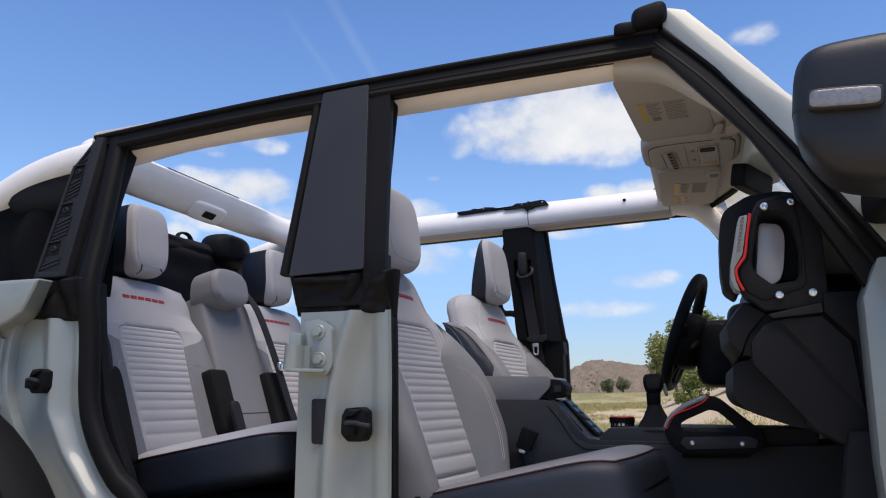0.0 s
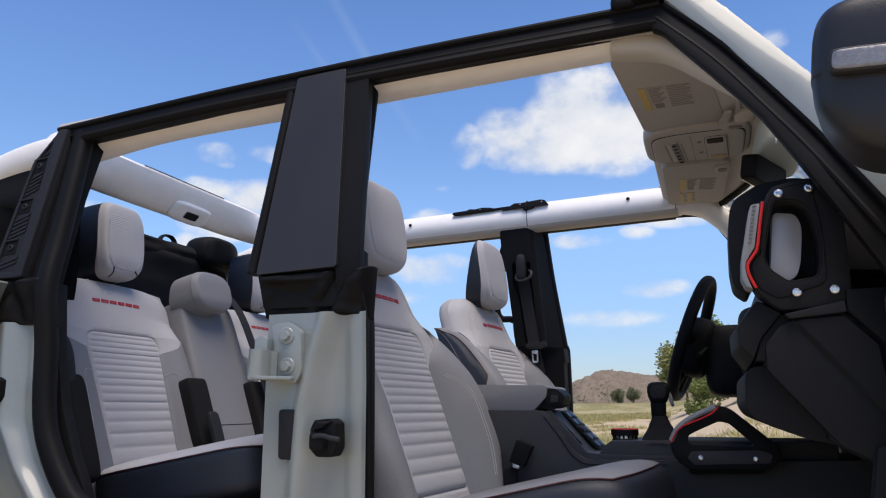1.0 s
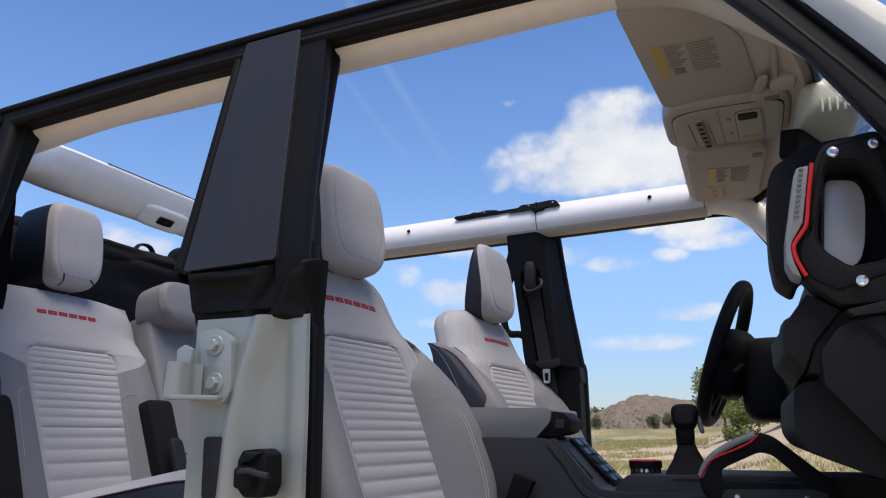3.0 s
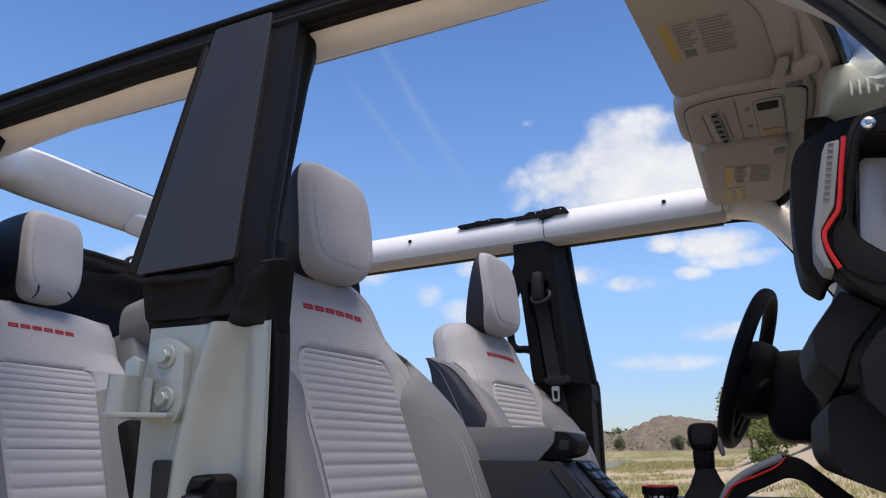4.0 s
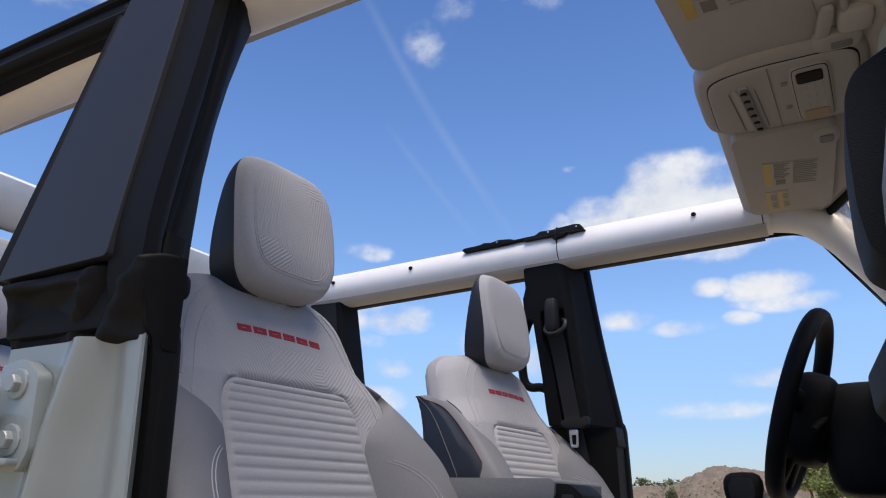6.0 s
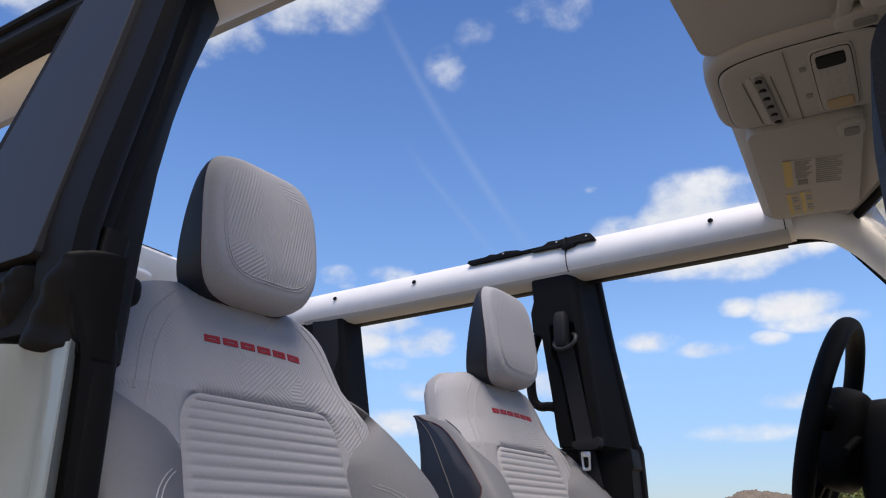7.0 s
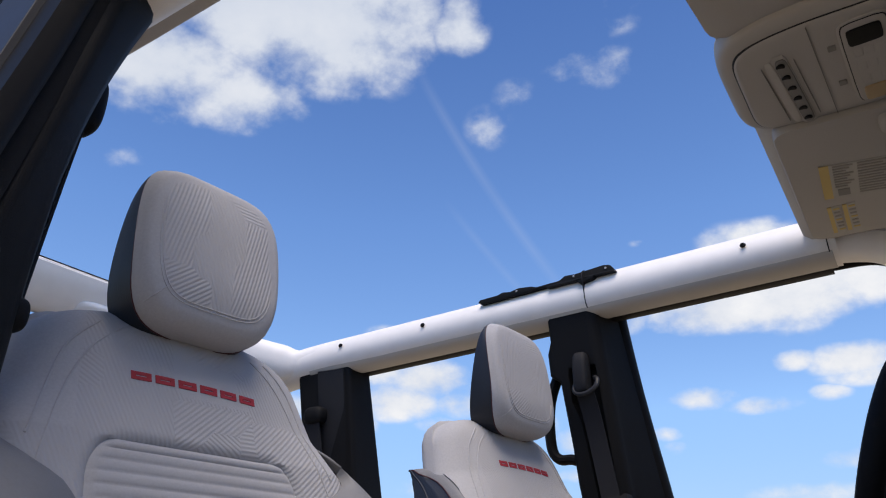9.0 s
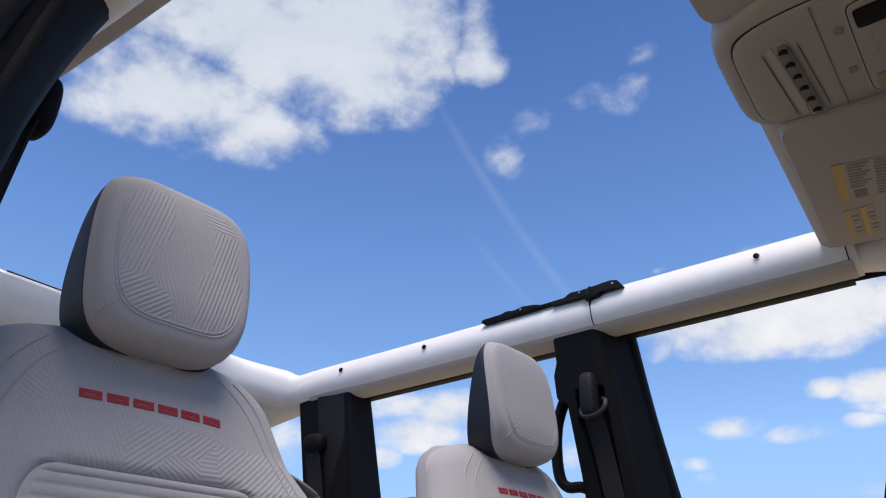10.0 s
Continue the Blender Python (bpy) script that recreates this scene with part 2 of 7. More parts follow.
M_NAVY = mat("navy_black_vinyl", (0.010, 0.013, 0.021), 0.5, var=0.15, bump=0.3, bscale=500)
M_RED = mat("red_thread", (0.34, 0.014, 0.018), 0.6, var=0.1)
M_PIPE = mat("dark_red_piping", (0.055, 0.010, 0.013), 0.6, var=0.1)
M_REDP = mat("red_plastic", (0.62, 0.02, 0.02), 0.35, var=0.06)
M_GREYP = mat("grey_rubber_grip", (0.22, 0.23, 0.235), 0.6, var=0.08, bump=0.2)
M_STEEL = mat("bright_steel", (0.72, 0.72, 0.72), 0.28, metal=1.0, var=0.06)
M_LAMP = mat("clear_lamp_lens", (0.22, 0.22, 0.23), 0.30, var=0.5, scale=90, bump=0.6, bscale=160, coat=0.3)
M_LABELW = mat("pale_label", (0.38, 0.36, 0.325), 0.6, var=0.03)
M_LABELY = mat("yellow_label", (0.50, 0.36, 0.10), 0.6, var=0.05)
M_PRINT = mat("pale_grey_print", (0.24, 0.225, 0.20), 0.7, var=0.05)
M_INK = mat("grey_ink", (0.18, 0.17, 0.16), 0.7, var=0.05)
M_SILVER = mat("silver_painted_plastic", (0.42, 0.42, 0.44), 0.35, metal=0.3, var=0.05)
M_BLUE = mat("blue_button_film", (0.007, 0.014, 0.034), 0.45, var=0.1)
M_SHELL = mat("satin_mirror_plastic", (0.020, 0.020, 0.022), 0.42, var=0.12, bump=0.15, bscale=700, spec=0.4)
M_TYRE = mat("tyre_rubber", (0.02, 0.02, 0.02), 0.85, var=0.2, bump=0.5, bscale=80)
M_SAND = mat("beige_button", (0.34, 0.24, 0.12), 0.5, var=0.08)


def glass(name, tint, rough=0.0):
    m = bpy.data.materials.new(name)
    m.use_nodes = True
    p = m.node_tree.nodes["Principled BSDF"]
    p.inputs["Base Color"].default_value = (*tint, 1)
    p.inputs["Roughness"].default_value = rough
    p.inputs["Transmission Weight"].default_value = 1.0
    p.inputs["IOR"].default_value = 1.45
    return m


M_GLASS = glass("windshield_glass", (0.93, 0.97, 0.96))
M_MIRROR = mat("mirror_glass", (0.85, 0.86, 0.87), 0.03, metal=1.0, var=0.01)


# ---- building helpers ----
def part(name, bm, material, parent=None, label="", smooth=True, sharp=40):
    """Links a bmesh as one mesh object under a thing or a part."""
    me = bpy.data.meshes.new(name)
    bmesh.ops.recalc_face_normals(bm, faces=bm.faces)
    if smooth:
        lim = math.cos(radians(sharp))
        for f in bm.faces:
            f.smooth = True
        for e in bm.edges:
            if len(e.link_faces) == 2 and e.link_faces[0].normal.dot(e.link_faces[1].normal) < lim:
                e.smooth = False
    bm.to_mesh(me)
    bm.free()
    me.materials.append(material)
    ob = new(name, me)
    if parent is not None:
        ob.parent = parent
        up = Vector((0, 0, 0))
        q = parent
        while q is not None:
            up += q.location
            q = q.parent
        ob.location = -up
    if label:
        ob["label"] = label
    return ob


def thing(name, at, label, category, group="", kind=""):
    """An empty at the base of a thing; its parts are meshes in world coordinates under it."""
    ob = new(name)
    ob.location = at
    ob.empty_display_size = 0.05
    return tagged(ob, label, category, group, kind)


def from_grid(P, closed_u=False):
    """A bmesh from a grid of points P[row][column]."""
    bm = bmesh.new()
    vs = [[bm.verts.new(p) for p in row] for row in P]
    nc = len(P[0])
    for j in range(len(P) - 1):
        for i in range(nc if closed_u else nc - 1):
            k = (i + 1) % nc
            bm.faces.new((vs[j][i], vs[j][k], vs[j + 1][k], vs[j + 1][i]))
    return bm


def softbox(at, size, n=6.0, cuts=8, warp=None, sides="xXyYzZ", turn=None):
    """A box with soft rounded edges; warp moves points given in -1..1; sides: which of its six faces to keep."""
    bm = bmesh.new()
    hx, hy, hz = size[0] / 2, size[1] / 2, size[2] / 2
    at = Vector(at)
    for s in sides:
        ax = "xyz".index(s.lower())
        sign = 1 if s.isupper() else -1
        grid = []
        for j in range(cuts + 1):
            row = []
            for i in range(cuts + 1):
                a = math.sin(math.pi / 2 * (2 * i / cuts - 1))
                b = math.sin(math.pi / 2 * (2 * j / cuts - 1))
                p = [0, 0, 0]
                p[ax], p[(ax + 1) % 3], p[(ax + 2) % 3] = sign, a, b
                k = sum(abs(c) ** n for c in p) ** (-1 / n)
                q = Vector([c * k for c in p])
                if warp:
                    q = Vector(warp(*q))
                q = Vector((q.x * hx, q.y * hy, q.z * hz))
                if turn is not None:
                    q = turn @ q
                row.append(bm.verts.new(at + q))
            grid.append(row)
        for j in range(cuts):
            for i in range(cuts):
                f = (grid[j][i], grid[j][i + 1], grid[j + 1][i + 1], grid[j + 1][i])
                bm.faces.new(f if sign > 0 else f[::-1])
    bmesh.ops.remove_doubles(bm, verts=bm.verts, dist=1e-5)
    return bm


def rot(rx=0, ry=0, rz=0):
    return Euler([radians(a) for a in (rx, ry, rz)]).to_matrix()


def bevelled(bm, w, seg=2):
    if w > 0:
        bmesh.ops.bevel(bm, geom=list(bm.edges), offset=w, offset_type="OFFSET", segments=seg, profile=0.6, affect="EDGES", clamp_overlap=True)
    return bm


def prism(A, B, bevel=0.003, seg=2):
    """A solid between two outlines with equal numbers of points."""
    bm = bmesh.new()
    a = [bm.verts.new(p) for p in A]
    b = [bm.verts.new(p) for p in B]
    n = len(a)
    bm.faces.new(a[::-1])
    bm.faces.new(b)
    for i in range(n):
        bm.faces.new((a[i], a[(i + 1) % n], b[(i + 1) % n], b[i]))
    bmesh.ops.recalc_face_normals(bm, faces=bm.faces)
    return bevelled(bm, bevel, seg)


def rounded(poly, r, seg=4):
    """A 2D outline with its corners rounded."""
    out = []
    n = len(poly)
    for i in range(n):
        p, a, b = Vector(poly[i]), Vector(poly[i - 1]), Vector(poly[(i + 1) % n])
        da, db = (a - p), (b - p)
        ra = min(r, da.length * 0.45, db.length * 0.45)
        s, e = p + da.normalized() * ra, p + db.normalized() * ra
        for k in range(seg + 1):
            t = k / seg
            out.append(((1 - t) ** 2 * s + 2 * t * (1 - t) * p + t * t * e)[:])
    return out


CENTRE = 2.21


def side_y(z):
    """Outer face of the cabin side: upright below the belt, leaning in above it."""
    return 1.41 + 0.22 * max(0.0, z - 1.40)


def side(poly, off0, off1, bevel=0.003, far=False, r=0.0):
    """A slab in the cabin's side from an x, z outline, between two depths behind the outer face."""
    if r:
        poly = rounded(poly, r)
    f = (lambda y: 2 * CENTRE - y) if far else (lambda y: y)
    return prism([(x, f(side_y(z) + off0), z) for x, z in poly], [(x, f(side_y(z) + off1), z) for x, z in poly], bevel)


def flat_y(poly, y0, y1, bevel=0.003, r=0.0):
    if r:
        poly = rounded(poly, r)
    return prism([(x, y0, z) for x, z in poly], [(x, y1, z) for x, z in poly], bevel)


def flat_z(poly, z0, z1, bevel=0.003, r=0.0):
    if r:
        poly = rounded(poly, r)
    return prism([(x, y, z0) for x, y in poly], [(x, y, z1) for x, y in poly], bevel)


def smooth_path(pts, steps=6):
    """Catmull-Rom through the points."""
    P = [Vector(p) for p in pts]
    out = []
    for i in range(len(P) - 1):
        p0, p1, p2, p3 = P[max(i - 1, 0)], P[i], P[i + 1], P[min(i + 2, len(P) - 1)]
        for k in range(steps):
            t = k / steps
            out.append(0.5 * ((2 * p1) + (p2 - p0) * t + (2 * p0 - 5 * p1 + 4 * p2 - p3) * t * t + (3 * p1 - p0 - 3 * p2 + p3) * t ** 3))
    out.append(P[-1])
    return out


def sweep(path, prof, up=(0, 0, 1), closed=False, scales=None):
    """A closed profile (list of (across, up) points) carried along a path."""
    P = [Vector(p) for p in path]
    up = Vector(up)
    rows = []
    for i, p in enumerate(P):
        a = P[i - 1] if (i > 0 or closed) else P[i]
        b = P[(i + 1) % len(P)] if (i < len(P) - 1 or closed) else P[i]
        d = (b - a).normalized()
        s = d.cross(up)
        s = s.normalized() if s.length > 1e-5 else Vector((1, 0, 0))
        u = s.cross(d)
        k = scales[i] if scales else 1.0
        rows.append([p + s * (x * k) + u * (y * k) for x, y in prof])
    if closed:
        rows.append(rows[0])
    bm = from_grid(rows, closed_u=True)
    if closed:
        bmesh.ops.remove_doubles(bm, verts=bm.verts, dist=1e-6)
    else:
        bm.verts.ensure_lookup_table()
        n = len(prof)
        bm.faces.new([bm.verts[i] for i in range(n)][::-1])
        bm.faces.new([bm.verts[len(bm.verts) - n + i] for i in range(n)])
    return bm


def oval(a, b, n=16, e=2.0):
    out = []
    for i in range(n):
        t = 2 * math.pi * i / n
        c, s = math.cos(t), math.sin(t)
        out.append((a * math.copysign(abs(c) ** (2 / e), c), b * math.copysign(abs(s) ** (2 / e), s)))
    return out


def rod(p, q, r, n=12, bevel=0.0):
    bm = sweep([p, q], oval(r, r, n), up=(0.3, 0.2, 0.9) if abs((Vector(q) - Vector(p)).normalized().z) > 0.9 else (0, 0, 1))
    if bevel:
        caps = [e for e in bm.edges if any(len(f.verts) > 4 for f in e.link_faces)]
        bmesh.ops.bevel(bm, geom=caps, offset=bevel, segments=2, affect="EDGES", profile=0.5)
    return bm


def joined(*bms):
    """Several bmeshes as one."""
    out = bmesh.new()
    for b in bms:
        me = bpy.data.meshes.new("t")
        b.to_mesh(me)
        b.free()
        out.from_mesh(me)
        bpy.data.meshes.remove(me)
    return out


def screw(name, at, way, r, parent, material=None):
    """A button-head screw with a socket."""
    way = Vector(way).normalized()
    at = Vector(at)
    rings = [(1.0, 0.0), (1.0, 0.25), (0.85, 0.5), (0.5, 0.6), (0.46, 0.58), (0.40, 0.2), (0.01, 0.2)]
    s = way.orthogonal().normalized()
    u = way.cross(s)
    P = [[at + way * (h * r) + (s * math.cos(2 * math.pi * i / 14) + u * math.sin(2 * math.pi * i / 14)) * (k * r) for i in range(14)] for k, h in rings]
    return part(name, from_grid(P, closed_u=True), material or M_STEEL, parent)


def hex_bolt(name, at, way, r, parent, material):
    way = Vector(way).normalized()
    at = Vector(at)
    s = way.orthogonal().normalized()
    u = way.cross(s)

    def ring(k, h, n=12):
        return [at + way * h + (s * math.cos(2 * math.pi * (i + 0.5) / 12) + u * math.sin(2 * math.pi * (i + 0.5) / 12)) * k * (1.0 if n == 12 else (1.0 if i % 2 == 0 else 0.9)) for i in range(12)]

    P = [ring(r * 1.7, 0), ring(r * 1.7, r * 0.2), ring(r * 1.55, r * 0.32), ring(r, r * 0.34, 6), ring(r, r * 1.0, 6), ring(r * 0.85, r * 1.15), ring(r * 0.01, r * 1.15)]
    return part(name, from_grid(P, closed_u=True), material, parent, sharp=25)


# ---- ground and distance ----
def terrain_z(x, y):
    """Height of the land: level round the vehicle, a sandy bank to the right, a low shore and a hill far off."""
    d = math.hypot(x, y)
    a = math.degrees(math.atan2(x, y))
    z = 0.05 * noise.noise((x * 0.15, y * 0.15, 0)) * min(1, max(0, (d - 6) / 10))
    z += 0.22 * noise.noise((x * 0.03, y * 0.03, 4)) * min(1, max(0, (d - 15) / 30))
    bank = max(0, min(1, (a + 4.0) / 9.0))
    z += 4.2 * bank * bank * (3 - 2 * bank) * max(0, min(1, (d - 18) / 50)) * (1 if a < 80 else max(0, 1 - (a - 80) / 30))
    shore = -(x + 13 + 0.15 * (y - 64)) / 5.0
    lake = max(0.0, min(1.0, shore)) * max(0.0, min(1.0, (y - 58) / 10)) * max(0.0, min(1.0, (204 - y) / 8)) * max(0.0, min(1.0, (x + 120) / 10))
    z += 2.3 * max(0.0, min(1.0, (y - 200) / 24)) * max(0.0, min(1.0, (4.0 - a) / 6.0)) * (1 if a > -60 else 0)
    # heaped sand across the middle of the meadow
    heap = max(0.0, min(1.0, (d - 30) / 8)) * max(0.0, min(1.0, (80 - d) / 12)) * max(0.0, min(1.0, (a + 13) / 3))
    z += heap * (0.16 * abs(noise.noise((x * 0.32, y * 0.14, 2))) + 0.10 * noise.noise((x * 0.9, y * 0.5, 6)) + 0.04 * noise.noise((x * 2.3, y * 1.4, 8)))
    z -= 0.25 * max(0, min(1, (-5.0 - a) / 4.0)) * max(0, min(1, (d - 22) / 55)) * (1 if a > -60 else 0)
    z -= 2.0 * lake
    return z


def fan_ground():
    rows = []
    radii = [0.3 * 1.16 ** k for k in range(22)] + [0.3 * 1.16 ** 21 * 1.04 ** k for k in range(1, 126)] + [0.3 * 1.16 ** 21 * 1.04 ** 125 * 1.3 ** k for k in range(1, 6)]
    turns = [-180 + 3 * k for k in range(52)] + [-24 + 0.25 * k for k in range(168)] + [18 + 3 * k for k in range(54)]
    for r in radii:
        row = []
        for t in map(radians, turns):
            x, y = -0.8 + r * math.sin(t), 2.2 + r * math.cos(t)
            row.append((x, y, terrain_z(x, y)))
        rows.append(row)
    bm = from_grid(rows, closed_u=True)
    bm.verts.ensure_lookup_table()
    bm.faces.new([bm.verts[i] for i in range(len(turns))])
    return bm


def ground_material():
    m = bpy.data.materials.new("dry_grass_and_sand")
    m.use_nodes = True
    t = m.node_tree
    p = t.nodes["Principled BSDF"]
    p.inputs["Roughness"].default_value, p.inputs["Specular IOR Level"].default_value = 0.95, 0.1
    tc = t.nodes.new("ShaderNodeTexCoord")
    outs = []
    for sc, det in ((0.09, 6), (1.3, 6), (14.0, 4)):
        n = t.nodes.new("ShaderNodeTexNoise")
        n.inputs["Scale"].default_value, n.inputs["Detail"].default_value = sc, det
        t.links.new(tc.outputs["Object"], n.inputs["Vector"])
        outs.append(n.outputs[0])
    ramp = t.nodes.new("ShaderNodeValToRGB")
    e = ramp.color_ramp.elements
    e[0].position, e[0].color = 0.33, (0.23, 0.215, 0.095, 1)
    e[1].position, e[1].color = 0.62, (0.54, 0.43, 0.285, 1)
    k = e.new(0.48)
    k.color = (0.42, 0.35, 0.19, 1)
    mix = t.nodes.new("ShaderNodeMath")
    mix.operation = "MULTIPLY_ADD"
    mix.inputs[1].default_value = 0.6
    t.links.new(outs[1], mix.inputs[0])
    hlf = t.nodes.new("ShaderNodeMath")
    hlf.operation = "MULTIPLY"
    hlf.inputs[1].default_value = 0.45
    t.links.new(outs[0], hlf.inputs[0])
    t.links.new(hlf.outputs[0], mix.inputs[2])
    pos = t.nodes.new("ShaderNodeSeparateXYZ")
    t.links.new(tc.outputs["Object"], pos.inputs[0])
    bank = t.nodes.new("ShaderNodeMapRange")
    bank.inputs[1].default_value, bank.inputs[2].default_value, bank.inputs[3].default_value, bank.inputs[4].default_value = -9.0, 2.0, 0.05, 0.36
    t.links.new(pos.outputs[0], bank.inputs[0])
    total = t.nodes.new("ShaderNodeMath")
    total.operation = "ADD"
    t.links.new(mix.outputs[0], total.inputs[0])
    last = bank.outputs[0]
    for lo, hi, v0, v1 in ((26.0, 44.0, -0.17, 0.04), (58.0, 80.0, 0.0, -0.17), (190.0, 222.0, 0.0, -0.10)):
        r = t.nodes.new("ShaderNodeMapRange")
        r.interpolation_type = "SMOOTHSTEP"
        r.inputs[1].default_value, r.inputs[2].default_value, r.inputs[3].default_value, r.inputs[4].default_value = lo, hi, v0, v1
        t.links.new(pos.outputs[1], r.inputs[0])
        s_ = t.nodes.new("ShaderNodeMath")
        s_.operation = "ADD"
        t.links.new(last, s_.inputs[0])
        t.links.new(r.outputs[0], s_.inputs[1])
        last = s_.outputs[0]
    t.links.new(last, total.inputs[1])
    t.links.new(total.outputs[0], ramp.inputs[0])
    t.links.new(ramp.outputs[0], p.inputs["Base Color"])
    b = t.nodes.new("ShaderNodeBump")
    b.inputs["Strength"].default_value, b.inputs["Distance"].default_value = 0.7, 0.05
    t.links.new(outs[2], b.inputs["Height"])
    t.links.new(b.outputs[0], p.inputs["Normal"])
    return m


ground = part("ground", fan_ground(), ground_material())
tagged(ground, "dry meadow with sandy patches and a sandy bank", "ground", kind="structure")

M_WATER = mat("lake_water", (0.14, 0.17, 0.19), 0.10, var=0.1, bump=0.15, bscale=3)
water = part("water", flat_z([(-122, 56), (-8, 56), (-30, 206), (-122, 206)], -1.6, -0.42, 0), M_WATER)
tagged(water, "still grey-blue lake below the meadow", "water", kind="structure")

M_HILL = mat("grey_brown_spoil", (0.215, 0.172, 0.125), 0.95, var=0.45, scale=0.35, bump=0.9, bscale=1.6, spec=0.1, fleck=0.7)


def hill_mesh(cx, cy, rx, ry, h, seed, crest):
    """A spoil heap: its crest line over the width is a table of (-1..1, share of the height)."""
    rows = []
    for j in range(61):
        y = cy - ry + 2 * ry * j / 60
        depth = max(0.0, 1 - abs((y - cy) / ry) ** 1.7)
        row = []
        for i in range(181):
            u = -1 + 2 * i / 180
            x = cx + rx * u
            top = 0.0
            for (a, p), (b, q) in zip(crest, crest[1:]):
                if a <= u <= b:
                    k = (u - a) / (b - a)
                    k = k * k * (3 - 2 * k) * 0.5 + k * 0.5
                    top = p + (q - p) * k
            z = (h + 1.0) * top * depth ** 0.8
            rough = 1.5 * (0.50 * noise.fractal((x * 0.14, y * 0.07, seed), 1.0, 2.1, 4) + 0.34 * noise.noise((x * 0.55, y * 0.10, seed)) + 0.26 * noise.noise((x * 1.5, y * 0.9, seed)))
            row.append((x, y, -1.0 + z + rough * min(1.0, z / 3.0)))
        rows.append(row)
    return from_grid(rows)


hill = tagged(part("hill", hill_mesh(-31, 262, 26, 34, 13.6, 3, [(-1, 0.0), (-0.85, 0.46), (-0.64, 0.60), (-0.457, 0.76), (-0.33, 0.87), (-0.1, 1.0), (0.06, 0.965), (0.22, 0.918), (0.35, 0.877), (0.72, 0.78), (1, 0.0)]), M_HILL), "bare grey-brown spoil hill beyond the lake", "hill", kind="structure")
tagged(part("hill", hill_mesh(-108, 292, 72, 24, 8.6, 9, [(-1, 0.0), (-0.6, 0.80), (-0.2, 0.95), (0.2, 0.88), (0.6, 0.94), (0.85, 0.8), (1, 0.0)]), M_HILL), "low brown bank beyond the lake", "hill", kind="structure")
tagged(part("hill", hill_mesh(20, 282, 52, 32, 11.2, 7, [(-1, 0.0), (-0.6, 0.92), (-0.1, 0.97), (0.4, 0.85), (0.8, 0.5), (1, 0.0)]), M_HILL), "lower shoulder of the bare spoil hill", "hill", kind="structure")


def leaf_material(name, col):
    m = mat(name, col, 0.7, var=0.45, scale=1.2, spec=0.3)
    t = m.node_tree
    p = t.nodes["Principled BSDF"]
    p.inputs["Transmission Weight"].default_value = 0.0
    p.inputs["Subsurface Weight"].default_value = 0.0
    return m


M_LEAF = leaf_material("green_leaves", (0.20, 0.235, 0.07))
M_LEAF2 = leaf_material("pale_green_leaves", (0.28, 0.29, 0.10))
M_FARLEAF = leaf_material("far_green_leaves", (0.235, 0.24, 0.13))
M_BARK = mat("brown_bark", (0.12, 0.09, 0.06), 0.9, var=0.35, scale=12, bump=0.8, bscale=30)


def leaf_cloud(centre, radii, count, size, rng, lobes=9):
    """Many small folded leaf clumps, set in lobes with gaps between them."""
    centre = Vector(centre)
    blobs = []
    for _ in range(lobes):
        d = Vector((rng.gauss(0, 1), rng.gauss(0, 1), rng.gauss(0.1, 0.8))).normalized() * rng.uniform(0.35, 0.8)
        blobs.append((Vector((d.x * radii[0], d.y * radii[1], d.z * radii[2])), rng.uniform(0.28, 0.5)))
    V, F = [], []
    for _ in range(count):
        c, k = rng.choice(blobs)
        d = Vector((rng.gauss(0, 1), rng.gauss(0, 1), rng.gauss(0, 1))).normalized() * (rng.random() ** 0.4) * k
        p = centre + c + Vector((d.x * radii[0], d.y * radii[1], d.z * radii[2]))
        a = Vector((rng.gauss(0, 1), rng.gauss(0, 1), rng.gauss(0, 0.6))).normalized() * size * rng.uniform(0.5, 1.2)
        b = a.orthogonal().normalized() * size * rng.uniform(0.3, 0.6)
        b.rotate(Matrix.Rotation(rng.uniform(0, 6.28), 3, a))
        n = len(V)
        V += [p - a, p + b, p + a, p - b + a * 0.2]
        F.append((n, n + 1, n + 2, n + 3))
    bm = bmesh.new()
    vs = [bm.verts.new(v) for v in V]
    for f in F:
        bm.faces.new([vs[i] for i in f])
    return bm


def tree(x, y, h, w, label, material, seed, count=8500, size=0.18, low=0.35):
    rng = random.Random(seed)
    z0 = terrain_z(x, y) - 0.1
    t = thing("tree", (x, y, z0), label, "tree", "trees by the bank")
    limbs = []
    top = Vector((x + rng.uniform(-0.3, 0.3), y, z0 + h * 0.75))
    path = smooth_path([(x, y, z0), (x + 0.1, y, z0 + h * 0.25), top.lerp(Vector((x, y, z0)), 0.4), top], 3)
    limbs.append(sweep(path, oval(h * 0.018, h * 0.018, 8), up=(0, 1, 0), scales=[1 - 0.75 * i / (len(path) - 1) for i in range(len(path))]))
    for _ in range(7):
        a = rng.uniform(0, 6.28)
        zb = z0 + h * rng.uniform(0.18, 0.55)
        e = Vector((x + math.cos(a) * w * 0.33, y + math.sin(a) * w * 0.33, zb + h * 0.25))
        limbs.append(sweep(smooth_path([(x, y, zb), ((x + e.x) / 2, (y + e.y) / 2, zb + h * 0.08), e], 3), oval(h * 0.008, h * 0.008, 6), up=(0, 1, 0.1), scales=[1, 0.9, 0.8, 0.65, 0.5, 0.4, 0.3]))
    part("trunk", joined(*limbs), M_BARK, t)
    part("crown", leaf_cloud((x, y, z0 + h * (low + 1) / 2), (w / 2, w / 2, h * (1 - low) / 2 * 1.1), count, size, rng, 20), material, t, smooth=False)
    return t


